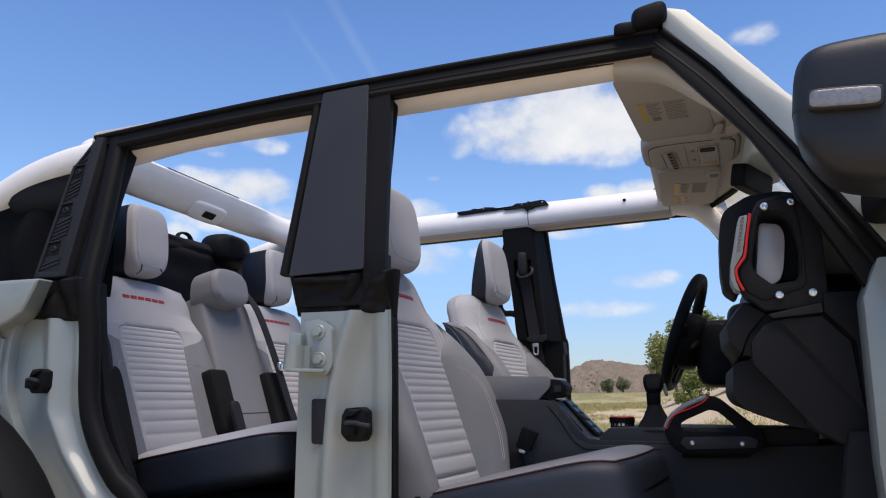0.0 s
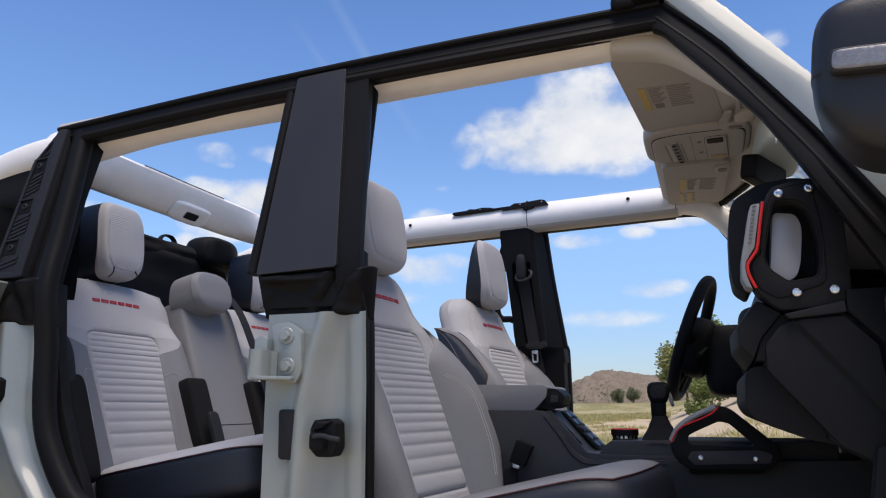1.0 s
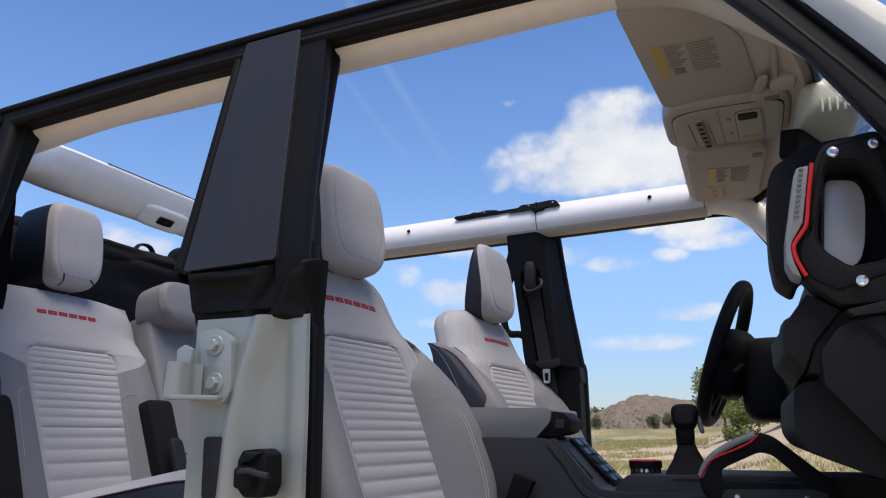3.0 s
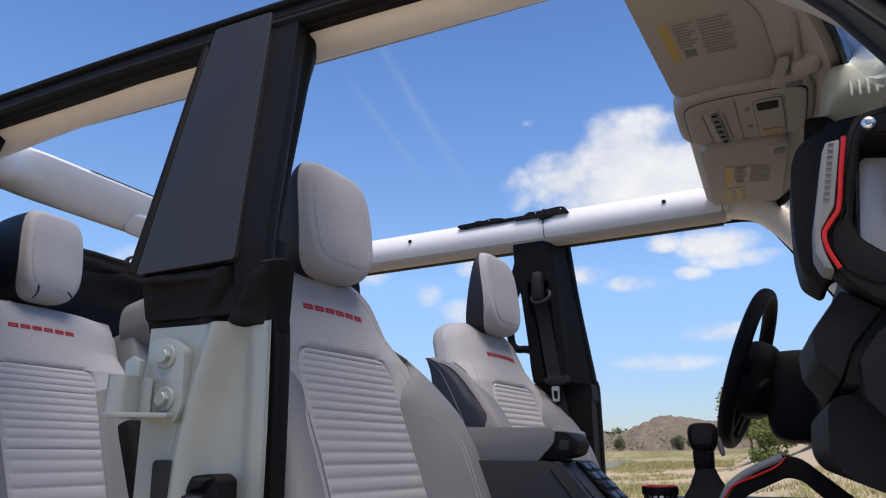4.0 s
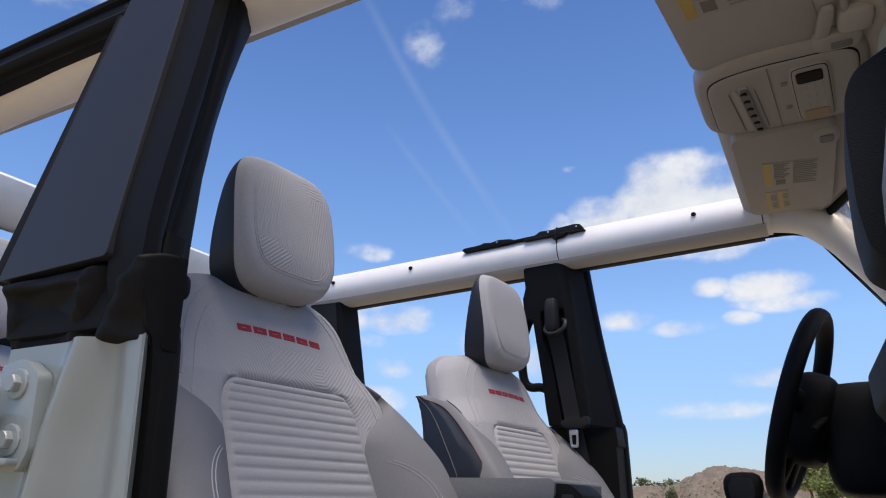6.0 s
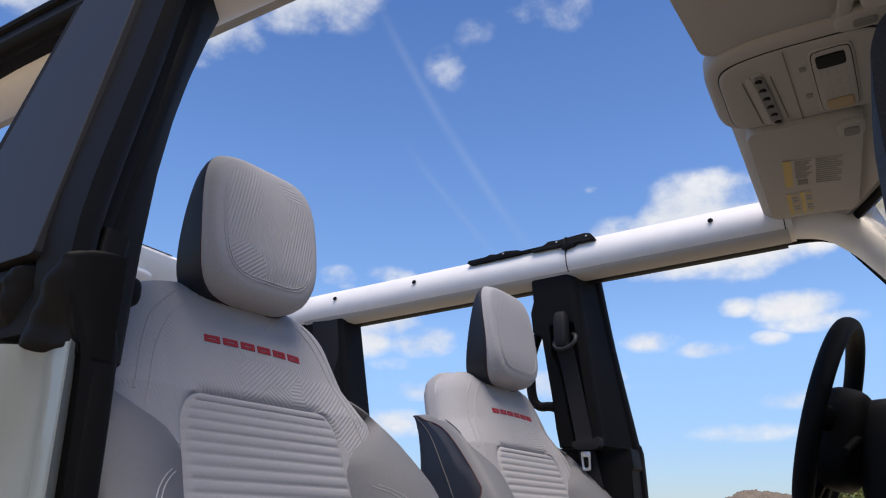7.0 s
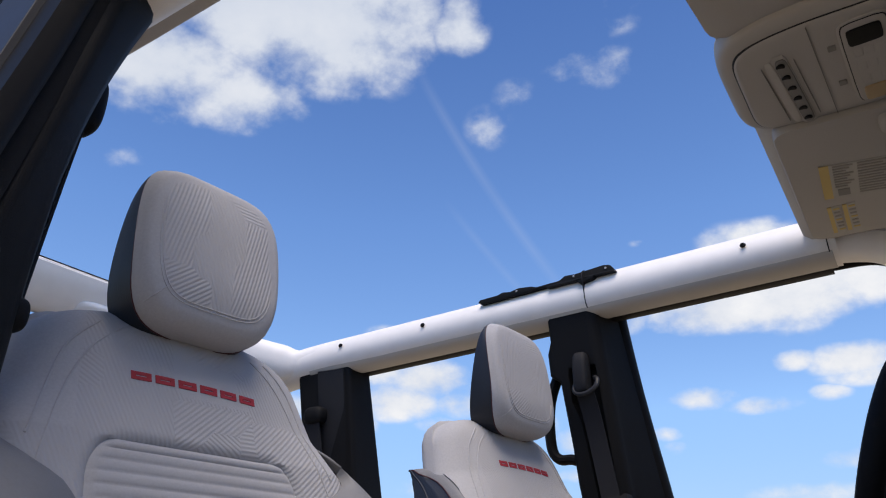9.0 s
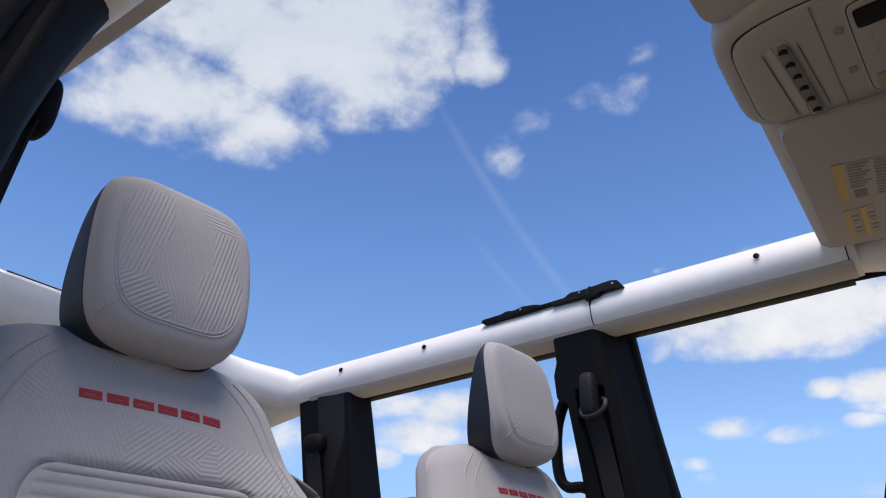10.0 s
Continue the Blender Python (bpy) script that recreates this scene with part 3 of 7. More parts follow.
def shrub(x, y, h, w, label, material, seed, count=3800, size=0.11):
    rng = random.Random(seed)
    z0 = terrain_z(x, y) - 0.1
    t = thing("shrub", (x, y, z0), label, "shrub", "shrubs on the meadow")
    stems = []
    for _ in range(5):
        a = rng.uniform(0, 6.28)
        stems.append(sweep(smooth_path([(x, y, z0), (x + math.cos(a) * w * 0.1, y + math.sin(a) * w * 0.1, z0 + h * 0.35), (x + math.cos(a) * w * 0.25, y + math.sin(a) * w * 0.25, z0 + h * 0.7)], 3), oval(0.03 * h / 2, 0.03 * h / 2, 6), up=(0.3, 1, 0)))
    part("stems", joined(*stems), M_BARK, t)
    part("foliage", leaf_cloud((x, y, z0 + h * 0.46), (w / 2, w / 2, h * 0.52), count, size, rng, 16), material, t, smooth=False)
    return t


def polar(a, d):
    return d * math.sin(radians(a)), d * math.cos(radians(a))


for a, d, h, w, k in ((-1.8, 62, 6.0, 4.0, 1), (0.6, 61, 6.3, 4.4, 2), (3.4, 63, 4.2, 4.6, 3), (7.5, 60, 4.6, 4.6, 4), (-0.9, 70, 6.4, 4.4, 5), (12, 62, 5.5, 5, 6)):
    x, y = polar(a, d)
    tree(x, y, h, w, "leafy green tree on the sandy bank", M_LEAF2 if k % 2 else M_LEAF, k, low=0.18)
for a, d, h, w, k in ((-0.5, 44, 2.2, 3.2, 11), (2.2, 42, 2.4, 3.4, 12), (-6.6, 226, 4.8, 4.4, 13), (-5.5, 227, 5.3, 4.6, 14), (-10.75, 226, 4.4, 3.6, 15), (-13.8, 228, 4.6, 6.0, 16), (-16.2, 230, 4.4, 7.0, 17), (-19, 230, 5.0, 8.0, 18), (4.6, 43, 2.6, 3.4, 19)):
    x, y = polar(a, d)
    shrub(x, y, h, w, "rounded green shrub standing in dry grass", M_FARLEAF if d > 100 else M_LEAF, k, size=0.10 if d < 100 else 0.24)


def far_woods():
    rng = random.Random(5)
    bms = []
    for k in range(46):
        a = -75 + k * 1.5 + rng.uniform(-0.5, 0.5)
        x, y = polar(a if a < -9 else a - 60, 312 + rng.uniform(-10, 10))
        bms.append(leaf_cloud((x, y, 8.2), (6, 7, 3.0 + rng.random() * 1.2), 190, 1.0, rng, 6))
    return joined(*bms)


tagged(part("far_woods", far_woods(), M_FARLEAF, smooth=False), "low dark-green woods along the far shore", "woods", kind="stuff")


def hill_scrub():
    """Dark scrub growing in the gullies of the spoil hill."""
    rng = random.Random(21)
    bms = []
    for k in range(150):
        u, q = rng.uniform(-0.8, 0.85), rng.random() ** 1.6
        x, y = -31 + 26 * u, 240 + 12 * q * rng.random() - 8 * (1 - q)
        top = -1 + 14.6 * (1 - 0.55 * abs(u + 0.1)) * max(0.0, 1 - abs((y - 262) / 34) ** 1.7) ** 0.8
        bms.append(leaf_cloud((x, y, top + 0.1), (rng.uniform(0.4, 1.1), 0.6, rng.uniform(0.3, 0.6)), 26, 0.22, rng, 3))
    return joined(*bms)


tagged(part("hill_scrub", hill_scrub(), M_FARLEAF, smooth=False), "dark scrub scattered over the spoil hill", "scrub", kind="stuff")


def grass(seed=3):
    """Dry tufts over the strip of meadow beyond the vehicle."""
    rng = random.Random(seed)
    V, F = [], []
    for _ in range(17000):
        a = rng.uniform(-16, 12)
        d = 9 + 125 * rng.random() ** 1.5
        x, y = polar(a, d)
        if noise.noise((x * 0.16, y * 0.16, 9)) < (0.30 if a > -3 and d > 25 else 0.06 if 34 < d < 70 and a > -14 else -0.15):
            continue
        z = terrain_z(x, y) - 0.02
        if z < -0.42:
            continue
        h = rng.uniform(0.07, 0.30) * (1.6 if d > 66 else 1.0)
        for _ in range(6):
            t = rng.uniform(0, 6.28)
            bx, by = x + rng.gauss(0, 0.12), y + rng.gauss(0, 0.12)
            wx, wy = 0.010 * math.cos(t) * (1 + d / 30), 0.010 * math.sin(t) * (1 + d / 30)
            lx, ly = rng.gauss(0, 0.13), rng.gauss(0, 0.13)
            n = len(V)
            V += [(bx - wx, by - wy, z), (bx + wx, by + wy, z), (bx + lx, by + ly, z + h * rng.uniform(0.6, 1.1))]
            F.append((n, n + 1, n + 2))
    me = bpy.data.meshes.new("grass")
    me.from_pydata(V, [], F)
    me.materials.append(mat("dry_grass", (0.40, 0.36, 0.16), 0.9, var=0.65, scale=0.35, spec=0.1))
    return new("grass", me)


tagged(grass(), "tufts of dry yellow-green meadow grass", "grass", kind="stuff")


# ---- vehicle: open body without doors and roof ----
car = thing("off_road_vehicle", (-0.7, CENTRE, 0.0), "pale grey-green open off-road vehicle with doors and roof panels taken off", "vehicle")
FY = 2 * CENTRE


def lerp_rows(tab, z, k):
    """Column k of a table of rows ordered by falling height."""
    for a, b in zip(tab, tab[1:]):
        if z >= b[0]:
            t = min(1.0, (z - b[0]) / (a[0] - b[0]))
            return b[k] + (a[k] - b[k]) * t
    return tab[-1][k]


def drape(tl, tr, bl, br, depth, bulge, cols=60, rows=40):
    """A soft moulded cover between four corners (x, y, z); bulge(s, t) lifts it outwards, its rim turns in."""
    A = []
    TL, TR, BL, BR = (Vector(p) for p in (tl, tr, bl, br))
    for j in range(-1, rows + 2):
        t = max(0.0, min(1.0, j / rows))
        row = []
        for i in range(-1, cols + 2):
            e = max(0.0, min(1.0, i / cols))
            p = BL.lerp(BR, e).lerp(TL.lerp(TR, e), t)
            rim = min(1.0, e / 0.06, (1 - e) / 0.05, t / 0.10 + 0.1, (1 - t) / 0.10 + 0.1)
            y = p.y - bulge(e, t) * rim + 0.010 * (1 - math.sqrt(max(0.0, 1 - (1 - max(0.0, rim)) ** 2)))
            if i in (-1, cols + 1) or j in (-1, rows + 1):
                y = p.y + depth
            row.append((p.x, y, p.z))
        A.append(row)
    return from_grid(A)


def rail_z(x):
    return 1.872 + 0.034 * (x + 0.1)


def far_side(y, far):
    return FY - y if far else y


# roof rails, one each side, running to the windshield corner and down behind the rear pillar
for far in (False, True):
    y0 = far_side(1.577 if far else 1.592, far)
    up = 0.0 if far else 0.022
    pts = [(x, y0, rail_z(x) + up) for x in (-0.02, -0.4, -0.8, -1.2)] + [(-1.46, y0, rail_z(-1.46)), (-1.62, far_side(1.582, far), 1.805), (-1.78, far_side(1.59, far), 1.768), (-1.93, far_side(1.60, far), 1.70), (-2.07, far_side(1.61, far), 1.60), (-2.2, far_side(1.62, far), 1.46)]
    rail = part("roof_rail", sweep(smooth_path(pts, 5), [(x + 0.42 * y if y > 0 else x, y * 1.10 if y > 0 else y) for x, y in oval(0.062, 0.052, 28, 2.7)] if far else oval(0.046, 0.042, 24, 2.5)), M_WHITE, car, "white textured roof rail")
    if far:
        for x in (-0.195, -1.03, -1.314):
            screw("rail_screw", (x, FY - 1.577 - 0.0615, rail_z(x) + 0.012), (0, -1, 0.35), 0.0065, rail, M_BLACK)
    # Beige band along the underside paints the warm bounce light on the white rail.
    if far:
        part("rail_bounce_band", sweep(smooth_path([(x, y0 - 0.005, rail_z(x) - 0.027) for x in (-0.03, -0.4, -0.8, -1.2, -1.44)], 5), oval(0.046, 0.030, 22, 2.4)), M_TRIM, rail, "beige band under the rail, its warm bounce light put into the colour")
    for xs in (-0.035, -0.565) if far else ():
        part("rail_seam", sweep([(xs - 0.0012, y0, rail_z(xs)), (xs + 0.0012, y0, rail_z(xs))], [(x + 0.42 * y if y > 0 else x, y * 1.10 if y > 0 else y) for x, y in oval(0.0627, 0.0527, 28, 2.7)]), M_DARK, rail, "fine dark joint line")

# crossbar between the rails behind the rear seats
bar_pts = [(-1.42, 1.590, 1.828), (-1.52, 1.602, 1.824), (-1.60, 1.66, 1.842), (-1.67, 1.78, 1.862), (-1.69, 2.0, 1.868), (-1.69, CENTRE, 1.868), (-1.69, FY - 2.0, 1.868), (-1.67, FY - 1.78, 1.862), (-1.60, FY - 1.66, 1.842), (-1.52, FY - 1.602, 1.824), (-1.42, FY - 1.590, 1.828)]
BAR = rounded([(-0.058, 0.030), (-0.020, 0.054), (0.034, 0.058), (0.054, 0.052), (0.054, 0.040), (0.046, 0.018), (0.028, -0.010), (0.002, -0.038), (-0.024, -0.058), (-0.050, -0.050), (-0.064, -0.015)], 0.012, 3)


def bar_section(k):
    """Section of the crossbar: a plain oval at the rails (k = 0) that turns into the padded shape (k = 1)."""
    out = []
    for i in range(36):
        a = 2 * math.pi * i / 36
        c, e = math.cos(a), math.sin(a)
        r0 = ((abs(c) / 0.060) ** 2.6 + (abs(e) / 0.055) ** 2.6) ** (-1 / 2.6)
        r1 = max((p[0] * q[1] - p[1] * q[0]) / d for p, q, d in ((p, q, c * (q[1] - p[1]) - e * (q[0] - p[0])) for p, q in zip(BAR, BAR[1:] + BAR[:1])) if abs(d) > 1e-9 and (p[0] * e - p[1] * c) * (q[0] * e - q[1] * c) <= 0)
        r = r0 + (r1 - r0) * k
        out.append((r * c, r * e))
    return out


def crossbar_mesh():
    P = smooth_path(bar_pts, 5)
    rows = []
    for i, q in enumerate(P):
        d = (P[min(i + 1, len(P) - 1)] - P[max(i - 1, 0)]).normalized()
        side_way = d.cross(Vector((0, 0, 1))).normalized()
        up = side_way.cross(d)
        k = max(0.0, min(1.0, (0.52 - abs(q.y - CENTRE)) / 0.20))
        slim = 1.0 - 0.28 * max(0.0, min(1.0, (abs(q.y - CENTRE) - 0.596) / 0.022))
        rows.append([q + side_way * (x * slim) + up * (z * slim) for x, z in bar_section(k * k * (3 - 2 * k))])
    return from_grid(rows, closed_u=True)


crossbar = part("crossbar", crossbar_mesh(), M_WHITE, car, "white padded crossbar behind the rear seats")
part("bar_piping", sweep([(x + 0.0495, y, z + 0.0545) for x, y, z in smooth_path(bar_pts[4:7], 5)], oval(0.0018, 0.0018, 6)), M_DARK, crossbar, "thin dark edge piping")
part("dome_lamp", softbox((-1.682, 2.285, 1.832), (0.078, 0.20, 0.022), 4.5, 12, lambda x, y, z: (x * (1 - 0.12 * max(0, -z)), y * (1 - 0.14 * max(0, -z)), z), turn=rot(0, -46, 0)), M_WHITE, crossbar)
part("dome_lens", softbox((-1.6755, 2.285, 1.8232), (0.026, 0.066, 0.006), 7, 6, turn=rot(0, -46, 0)), M_BLACK, crossbar, "small dark switch panel")
part("dome_frame", softbox((-1.6762, 2.285, 1.8242), (0.030, 0.072, 0.0055), 7, 6, turn=rot(0, -46, 0)), M_PRINT, crossbar)
part("dome_button", softbox((-1.6740, 2.285, 1.8212), (0.008, 0.010, 0.004), 4, 4, turn=rot(0, -46, 0)), M_DARK, crossbar)

# near roof seal with its raised outer lip
seal_top = [(-1.47, 1.846), (-1.0, 1.882), (-0.5, 1.907), (-0.003, 1.920)]
seal_bot = [(-0.011, 1.870), (-0.5, 1.857), (-1.0, 1.838), (-1.39, 1.808)]
roof_seal = part("roof_seal", side(seal_top + seal_bot, 0.0, 0.05, 0.006), M_RUBBER, car, "black rubber door seal under the roof rail")
for dz, r in ((-0.004, 0.007), (-0.030, 0.005)):
    part("seal_lip", sweep(smooth_path([(x, side_y(z) - 0.003, z + dz) for x, z in seal_top], 6), oval(r, r, 8)), M_RUBBER, roof_seal)
part("seal_bulb", sweep(smooth_path([(x, side_y(z) + 0.012, z + 0.006) for x, z in seal_bot], 6), oval(0.014, 0.012, 10)), M_RUBBER, roof_seal)
# inner trim of the near rail, seen from below
trim_foot = [(-1.5, 1.52, 1.828), (-0.7, 1.52, 1.852), (-0.5, 1.52, 1.858), (0.0, 1.52, 1.868), (0.0, 1.645, 1.876), (-0.5, 1.655, 1.862), (-0.7, 1.657, 1.856), (-1.5, 1.655, 1.832)]
part("rail_trim", prism(trim_foot, [(x, y + 0.008, z + 0.042) for x, y, z in trim_foot], 0.006, 3), M_TRIM, car, "beige lining of the roof rail")
part("trim_joint", prism([(-0.137, 1.53, 1.8640), (-0.135, 1.53, 1.8640), (-0.135, 1.640, 1.8715), (-0.137, 1.640, 1.8715)], [(-0.137, 1.53, 1.885), (-0.135, 1.53, 1.885), (-0.135, 1.63, 1.89), (-0.137, 1.63, 1.89)], 0), M_DARK, car)
# far roof seal, a thin dark line under the far rail
part("roof_seal", sweep([(-1.45, FY - 1.545, rail_z(-1.45) - 0.046), (-0.04, FY - 1.545, rail_z(-0.04) - 0.046)], oval(0.03, 0.012, 10)), M_RUBBER, car, "black rubber door seal under the roof rail")
part("seal_bend", sweep(smooth_path([(-0.04, FY - 1.545, rail_z(0) - 0.046), (0.042, FY - 1.54, 1.826), (0.104, FY - 1.535, 1.790), (0.144, FY - 1.53, 1.742), (0.20, FY - 1.51, 1.662), (0.29, FY - 1.47, 1.52), (0.37, FY - 1.44, 1.39)], 5), oval(0.010, 0.010, 10), up=(0, 1, 0)), M_RUBBER, car)

# near middle pillar
b_pillar = part("b_pillar", side([(-0.80, 1.90), (-0.618, 1.90), (-0.615, 1.70), (-0.605, 1.45), (-0.604, 1.345), (-0.79, 1.345), (-0.812, 1.42)], 0.012, 0.055, 0.008), M_BLACK, car, "black middle pillar")
part("pillar_foot", flat_y([(-0.775, 1.36), (-0.592, 1.36), (-0.586, 0.60), (-0.775, 0.60)], 1.466, 1.50, 0.006), M_BLACK, b_pillar, "black inner pillar lining")
part("pillar_panel", side([(-0.786, 1.878), (-0.667, 1.884), (-0.623, 1.421), (-0.800, 1.414)], -0.006, 0.016, 0.003, r=0.006), M_GLOSS, b_pillar, "smooth dark satin cover panel", smooth=False)
LINING = [(1.880, 1.630), (1.845, 1.613), (1.787, 1.594), (1.72, 1.575), (1.65, 1.560), (1.57, 1.549), (1.47, 1.543), (1.34, 1.540)]
rows = []
for z in [1.875 - 0.535 * k / 30 for k in range(31)]:
    y1 = lerp_rows(LINING, z, 1)
    y0 = 1.455 + 0.2 * max(0, z - 1.4)
    rows.append([(-0.640, y0, z), (-0.618, y0 + 0.006, z), (-0.612, y0 + 0.016, z), (-0.614, y0 + 0.026, z), (-0.634, y1 - 0.010, z), (-0.642, y1, z), (-0.660, y1 + 0.010, z), (-0.750, y1 + 0.022, z), (-0.772, y1 + 0.010, z), (-0.775, y0 + 0.015, z)])
bm = from_grid(rows, closed_u=True)
bm.verts.ensure_lookup_table()
bm.faces.new(bm.verts[-10:])
part("inner_lining", bm, M_BLACK, b_pillar, "black moulded pillar lining", sharp=60)
RIDGED = [(-0.026, -0.016), (-0.027, 0.006), (-0.023, 0.012), (-0.010, 0.016), (0.006, 0.017), (0.018, 0.014), (0.024, 0.008), (0.026, 0.0), (0.026, -0.016)]
part("pillar_seal", sweep(smooth_path([(-0.640, side_y(1.88) + 0.018, 1.88), (-0.624, side_y(1.7) + 0.018, 1.70), (-0.605, side_y(1.45) + 0.016, 1.45), (-0.600, 1.445, 1.36), (-0.598, 1.462, 1.30), (-0.592, 1.465, 1.0), (-0.588, 1.465, 0.62)], 5), RIDGED, up=(0, 1, 0)), M_RUBBER, b_pillar, "black rubber door seal")
part("pillar_lip", sweep(smooth_path([(-0.600, 1.478, 1.46), (-0.596, 1.472, 1.42), (-0.586, 1.468, 1.36), (-0.578, 1.470, 1.30), (-0.573, 1.470, 1.0), (-0.569, 1.470, 0.62)], 4), oval(0.007, 0.016, 18, 3.2), up=(0, 1, 0)), M_RUBBER, b_pillar)
part("pillar_edge", sweep(smooth_path([(-0.803, side_y(1.87) + 0.012, 1.87), (-0.812, side_y(1.6) + 0.012, 1.60), (-0.820, side_y(1.42) + 0.012, 1.42)], 5), oval(0.012, 0.014, 10), up=(0, 1, 0)), M_RUBBER, b_pillar)


def boot_folds(e, t):
    """Folds of the boot: a pressed panel, a deep crease running down and a bulging corner."""
    y = 0.012 + 0.010 * t
    panel = max(0.0, 1 - ((e - 0.36) / 0.24) ** 4) * max(0.0, 1 - ((t - 0.40) / 0.36) ** 4)
    y -= 0.007 * panel ** 0.5
    y += 0.004 * math.exp(-((t - 0.84 + 0.1 * e) / 0.06) ** 2) * (e < 0.62)
    crease = 0.60 + 0.20 * t
    y -= 0.020 * math.exp(-((e - crease) / 0.050) ** 2) * (0.55 + 0.45 * t)
    y += 0.010 * math.exp(-((e - crease - 0.15) / 0.09) ** 2) + 0.008 * math.exp(-((e - crease + 0.12) / 0.06) ** 2)
    y -= 0.022 * math.exp(-(((e - 0.80) / 0.10) ** 2 + ((t - 0.90) / 0.10) ** 2))
    y += 0.004 * noise.noise((e * 6, t * 5, 2.0)) + 0.006 * noise.noise((e * 3, t * 2, 7.0))
    return y


part("pillar_boot", drape((-0.803, 1.424, 1.415), (-0.562, 1.438, 1.424), (-0.797, 1.440, 1.330), (-0.572, 1.446, 1.322), 0.03, boot_folds), M_RUBBER, b_pillar, "moulded black rubber boot", sharp=80)


def along(tab, z):
    """Value at height z of a table of (z, value), highest first."""
    if z >= tab[0][0]:
        return tab[0][1]
    for (za, a), (zb, b) in zip(tab, tab[1:]):
        if z >= zb:
            t = (z - zb) / (za - zb)
            return b + (a - b) * t
    return tab[-1][1]


def jamb_mesh(left, right, crease, z0, z1):
    """Painted pillar face with a pressed ridge; left, right and ridge are tables over the height."""
    rows = []
    for j in range(41):
        z = z0 + (z1 - z0) * j / 40
        x0, x1, c = along(left, z), along(right, z), along(crease, z)
        row = []
        for i in range(97):
            x = x0 + (c - x0) * i / 40 if i <= 40 else c + (x1 - c) * (i - 40) / 56
            d = x - c
            y = 1.424 - 0.016 * math.exp(-(d / 0.020) ** 2) + (0.022 / (1 + math.exp(-(d - 0.030) / 0.009))) - 0.014 / (1 + math.exp(-(x - x1 + 0.042) / 0.006)) - 0.005 * math.exp(-((x - x1) / 0.006) ** 2)
            if i == 0:
                y = 1.46
            row.append((x, y, z))
        row.append((x1 - 0.03, 1.462, z))
        row.append((x0 + 0.02, 1.468, z))
        rows.append(row)
    bm = from_grid(rows, closed_u=True)
    bm.verts.ensure_lookup_table()
    bm.faces.new(bm.verts[-99:])
    return bm


jamb = part("door_jamb", jamb_mesh([(1.335, -0.779), (0.6, -0.775)], [(1.335, -0.566), (1.2, -0.562), (0.6, -0.556)], [(1.335, -0.645), (1.29, -0.659), (1.235, -0.676), (1.15, -0.690), (1.0, -0.698), (0.6, -0.702)], 0.60, 1.335), M_PAINT, car, "pale grey-green painted pillar face")
part("hinge_plate", flat_y([(-0.757, 1.312), (-0.722, 1.318), (-0.692, 1.300), (-0.690, 1.262), (-0.688, 1.220), (-0.700, 1.200), (-0.766, 1.205), (-0.766, 1.24), (-0.748, 1.262)], 1.405, 1.423, 0.003, r=0.008), M_PAINT, jamb)
hook_path = smooth_path([(-0.742, 1.402, 1.235), (-0.748, 1.388, 1.235), (-0.745, 1.372, 1.235), (-0.747, 1.356, 1.235), (-0.757, 1.350, 1.236), (-0.768, 1.357, 1.238)], 5)
part("hinge_hook", sweep(hook_path, [(-0.005, -0.026), (0.005, -0.026), (0.005, 0.020), (-0.005, 0.026)]), M_PAINT, jamb)
part("hinge_shelf", flat_z([(-0.70, 1.407), (-0.765, 1.407), (-0.772, 1.362), (-0.766, 1.346), (-0.748, 1.346), (-0.70, 1.392)], 1.206, 1.213, 0.002), M_PAINT, jamb)
part("hinge_tab", flat_y([(-0.785, 1.225), (-0.757, 1.225), (-0.757, 1.285), (-0.772, 1.292), (-0.785, 1.285)], 1.392, 1.403, 0.002), M_PAINT, jamb)
hex_bolt("bolt", (-0.722, 1.405, 1.290), (0, -1, 0), 0.0100, jamb, M_PAINT)
hex_bolt("bolt", (-0.718, 1.405, 1.232), (0, -1, 0), 0.0100, jamb, M_PAINT)
part("jamb_sticker", flat_y([(-0.738, 1.152), (-0.700, 1.152), (-0.697, 1.060), (-0.735, 1.060)], 1.414, 1.421, 0.001, r=0.008), M_DARK, jamb, "dark rounded sticker")


def striker(x, y, z, k, owner):
    """A cast door striker: a shield-shaped plate, a raised block with a socket and a bar bent towards the door."""
    plate = [(-0.026, 0.016), (-0.018, 0.031), (0.012, 0.034), (0.024, 0.026), (0.026, -0.018), (0.018, -0.034), (-0.012, -0.034), (-0.026, -0.020)]
    st = part("door_striker", flat_y([(x + a * k, z + b * k) for a, b in plate], y - 0.014, y + 0.024, 0.004, r=0.004), M_BLACK, owner, "black cast door striker")
    part("striker_block", softbox((x - 0.004 * k, y - 0.022, z - 0.006 * k), (0.030 * k, 0.022, 0.030 * k), 6, 8), M_BLACK, st)
    part("striker_rib", prism([(x + a * k, y - 0.014, z + b * k) for a, b in ((-0.020, 0.010), (0.002, 0.014), (0.020, 0.030), (-0.012, 0.030))], [(x + a * k, y - 0.022, z + b * k) for a, b in ((-0.014, 0.014), (0.002, 0.017), (0.012, 0.026), (-0.008, 0.026))], 0.001), M_BLACK, st)
    part("striker_pin", sweep(smooth_path([(x - 0.010 * k, y - 0.030, z + 0.002), (x + 0.012 * k, y - 0.038, z + 0.004), (x + 0.034 * k, y - 0.046, z + 0.001), (x + 0.052 * k, y - 0.048, z - 0.001)], 4), oval(0.0045, 0.0042, 10)), M_GLOSS, st)


striker(-0.630, 1.406, 1.102, 1.0, jamb)

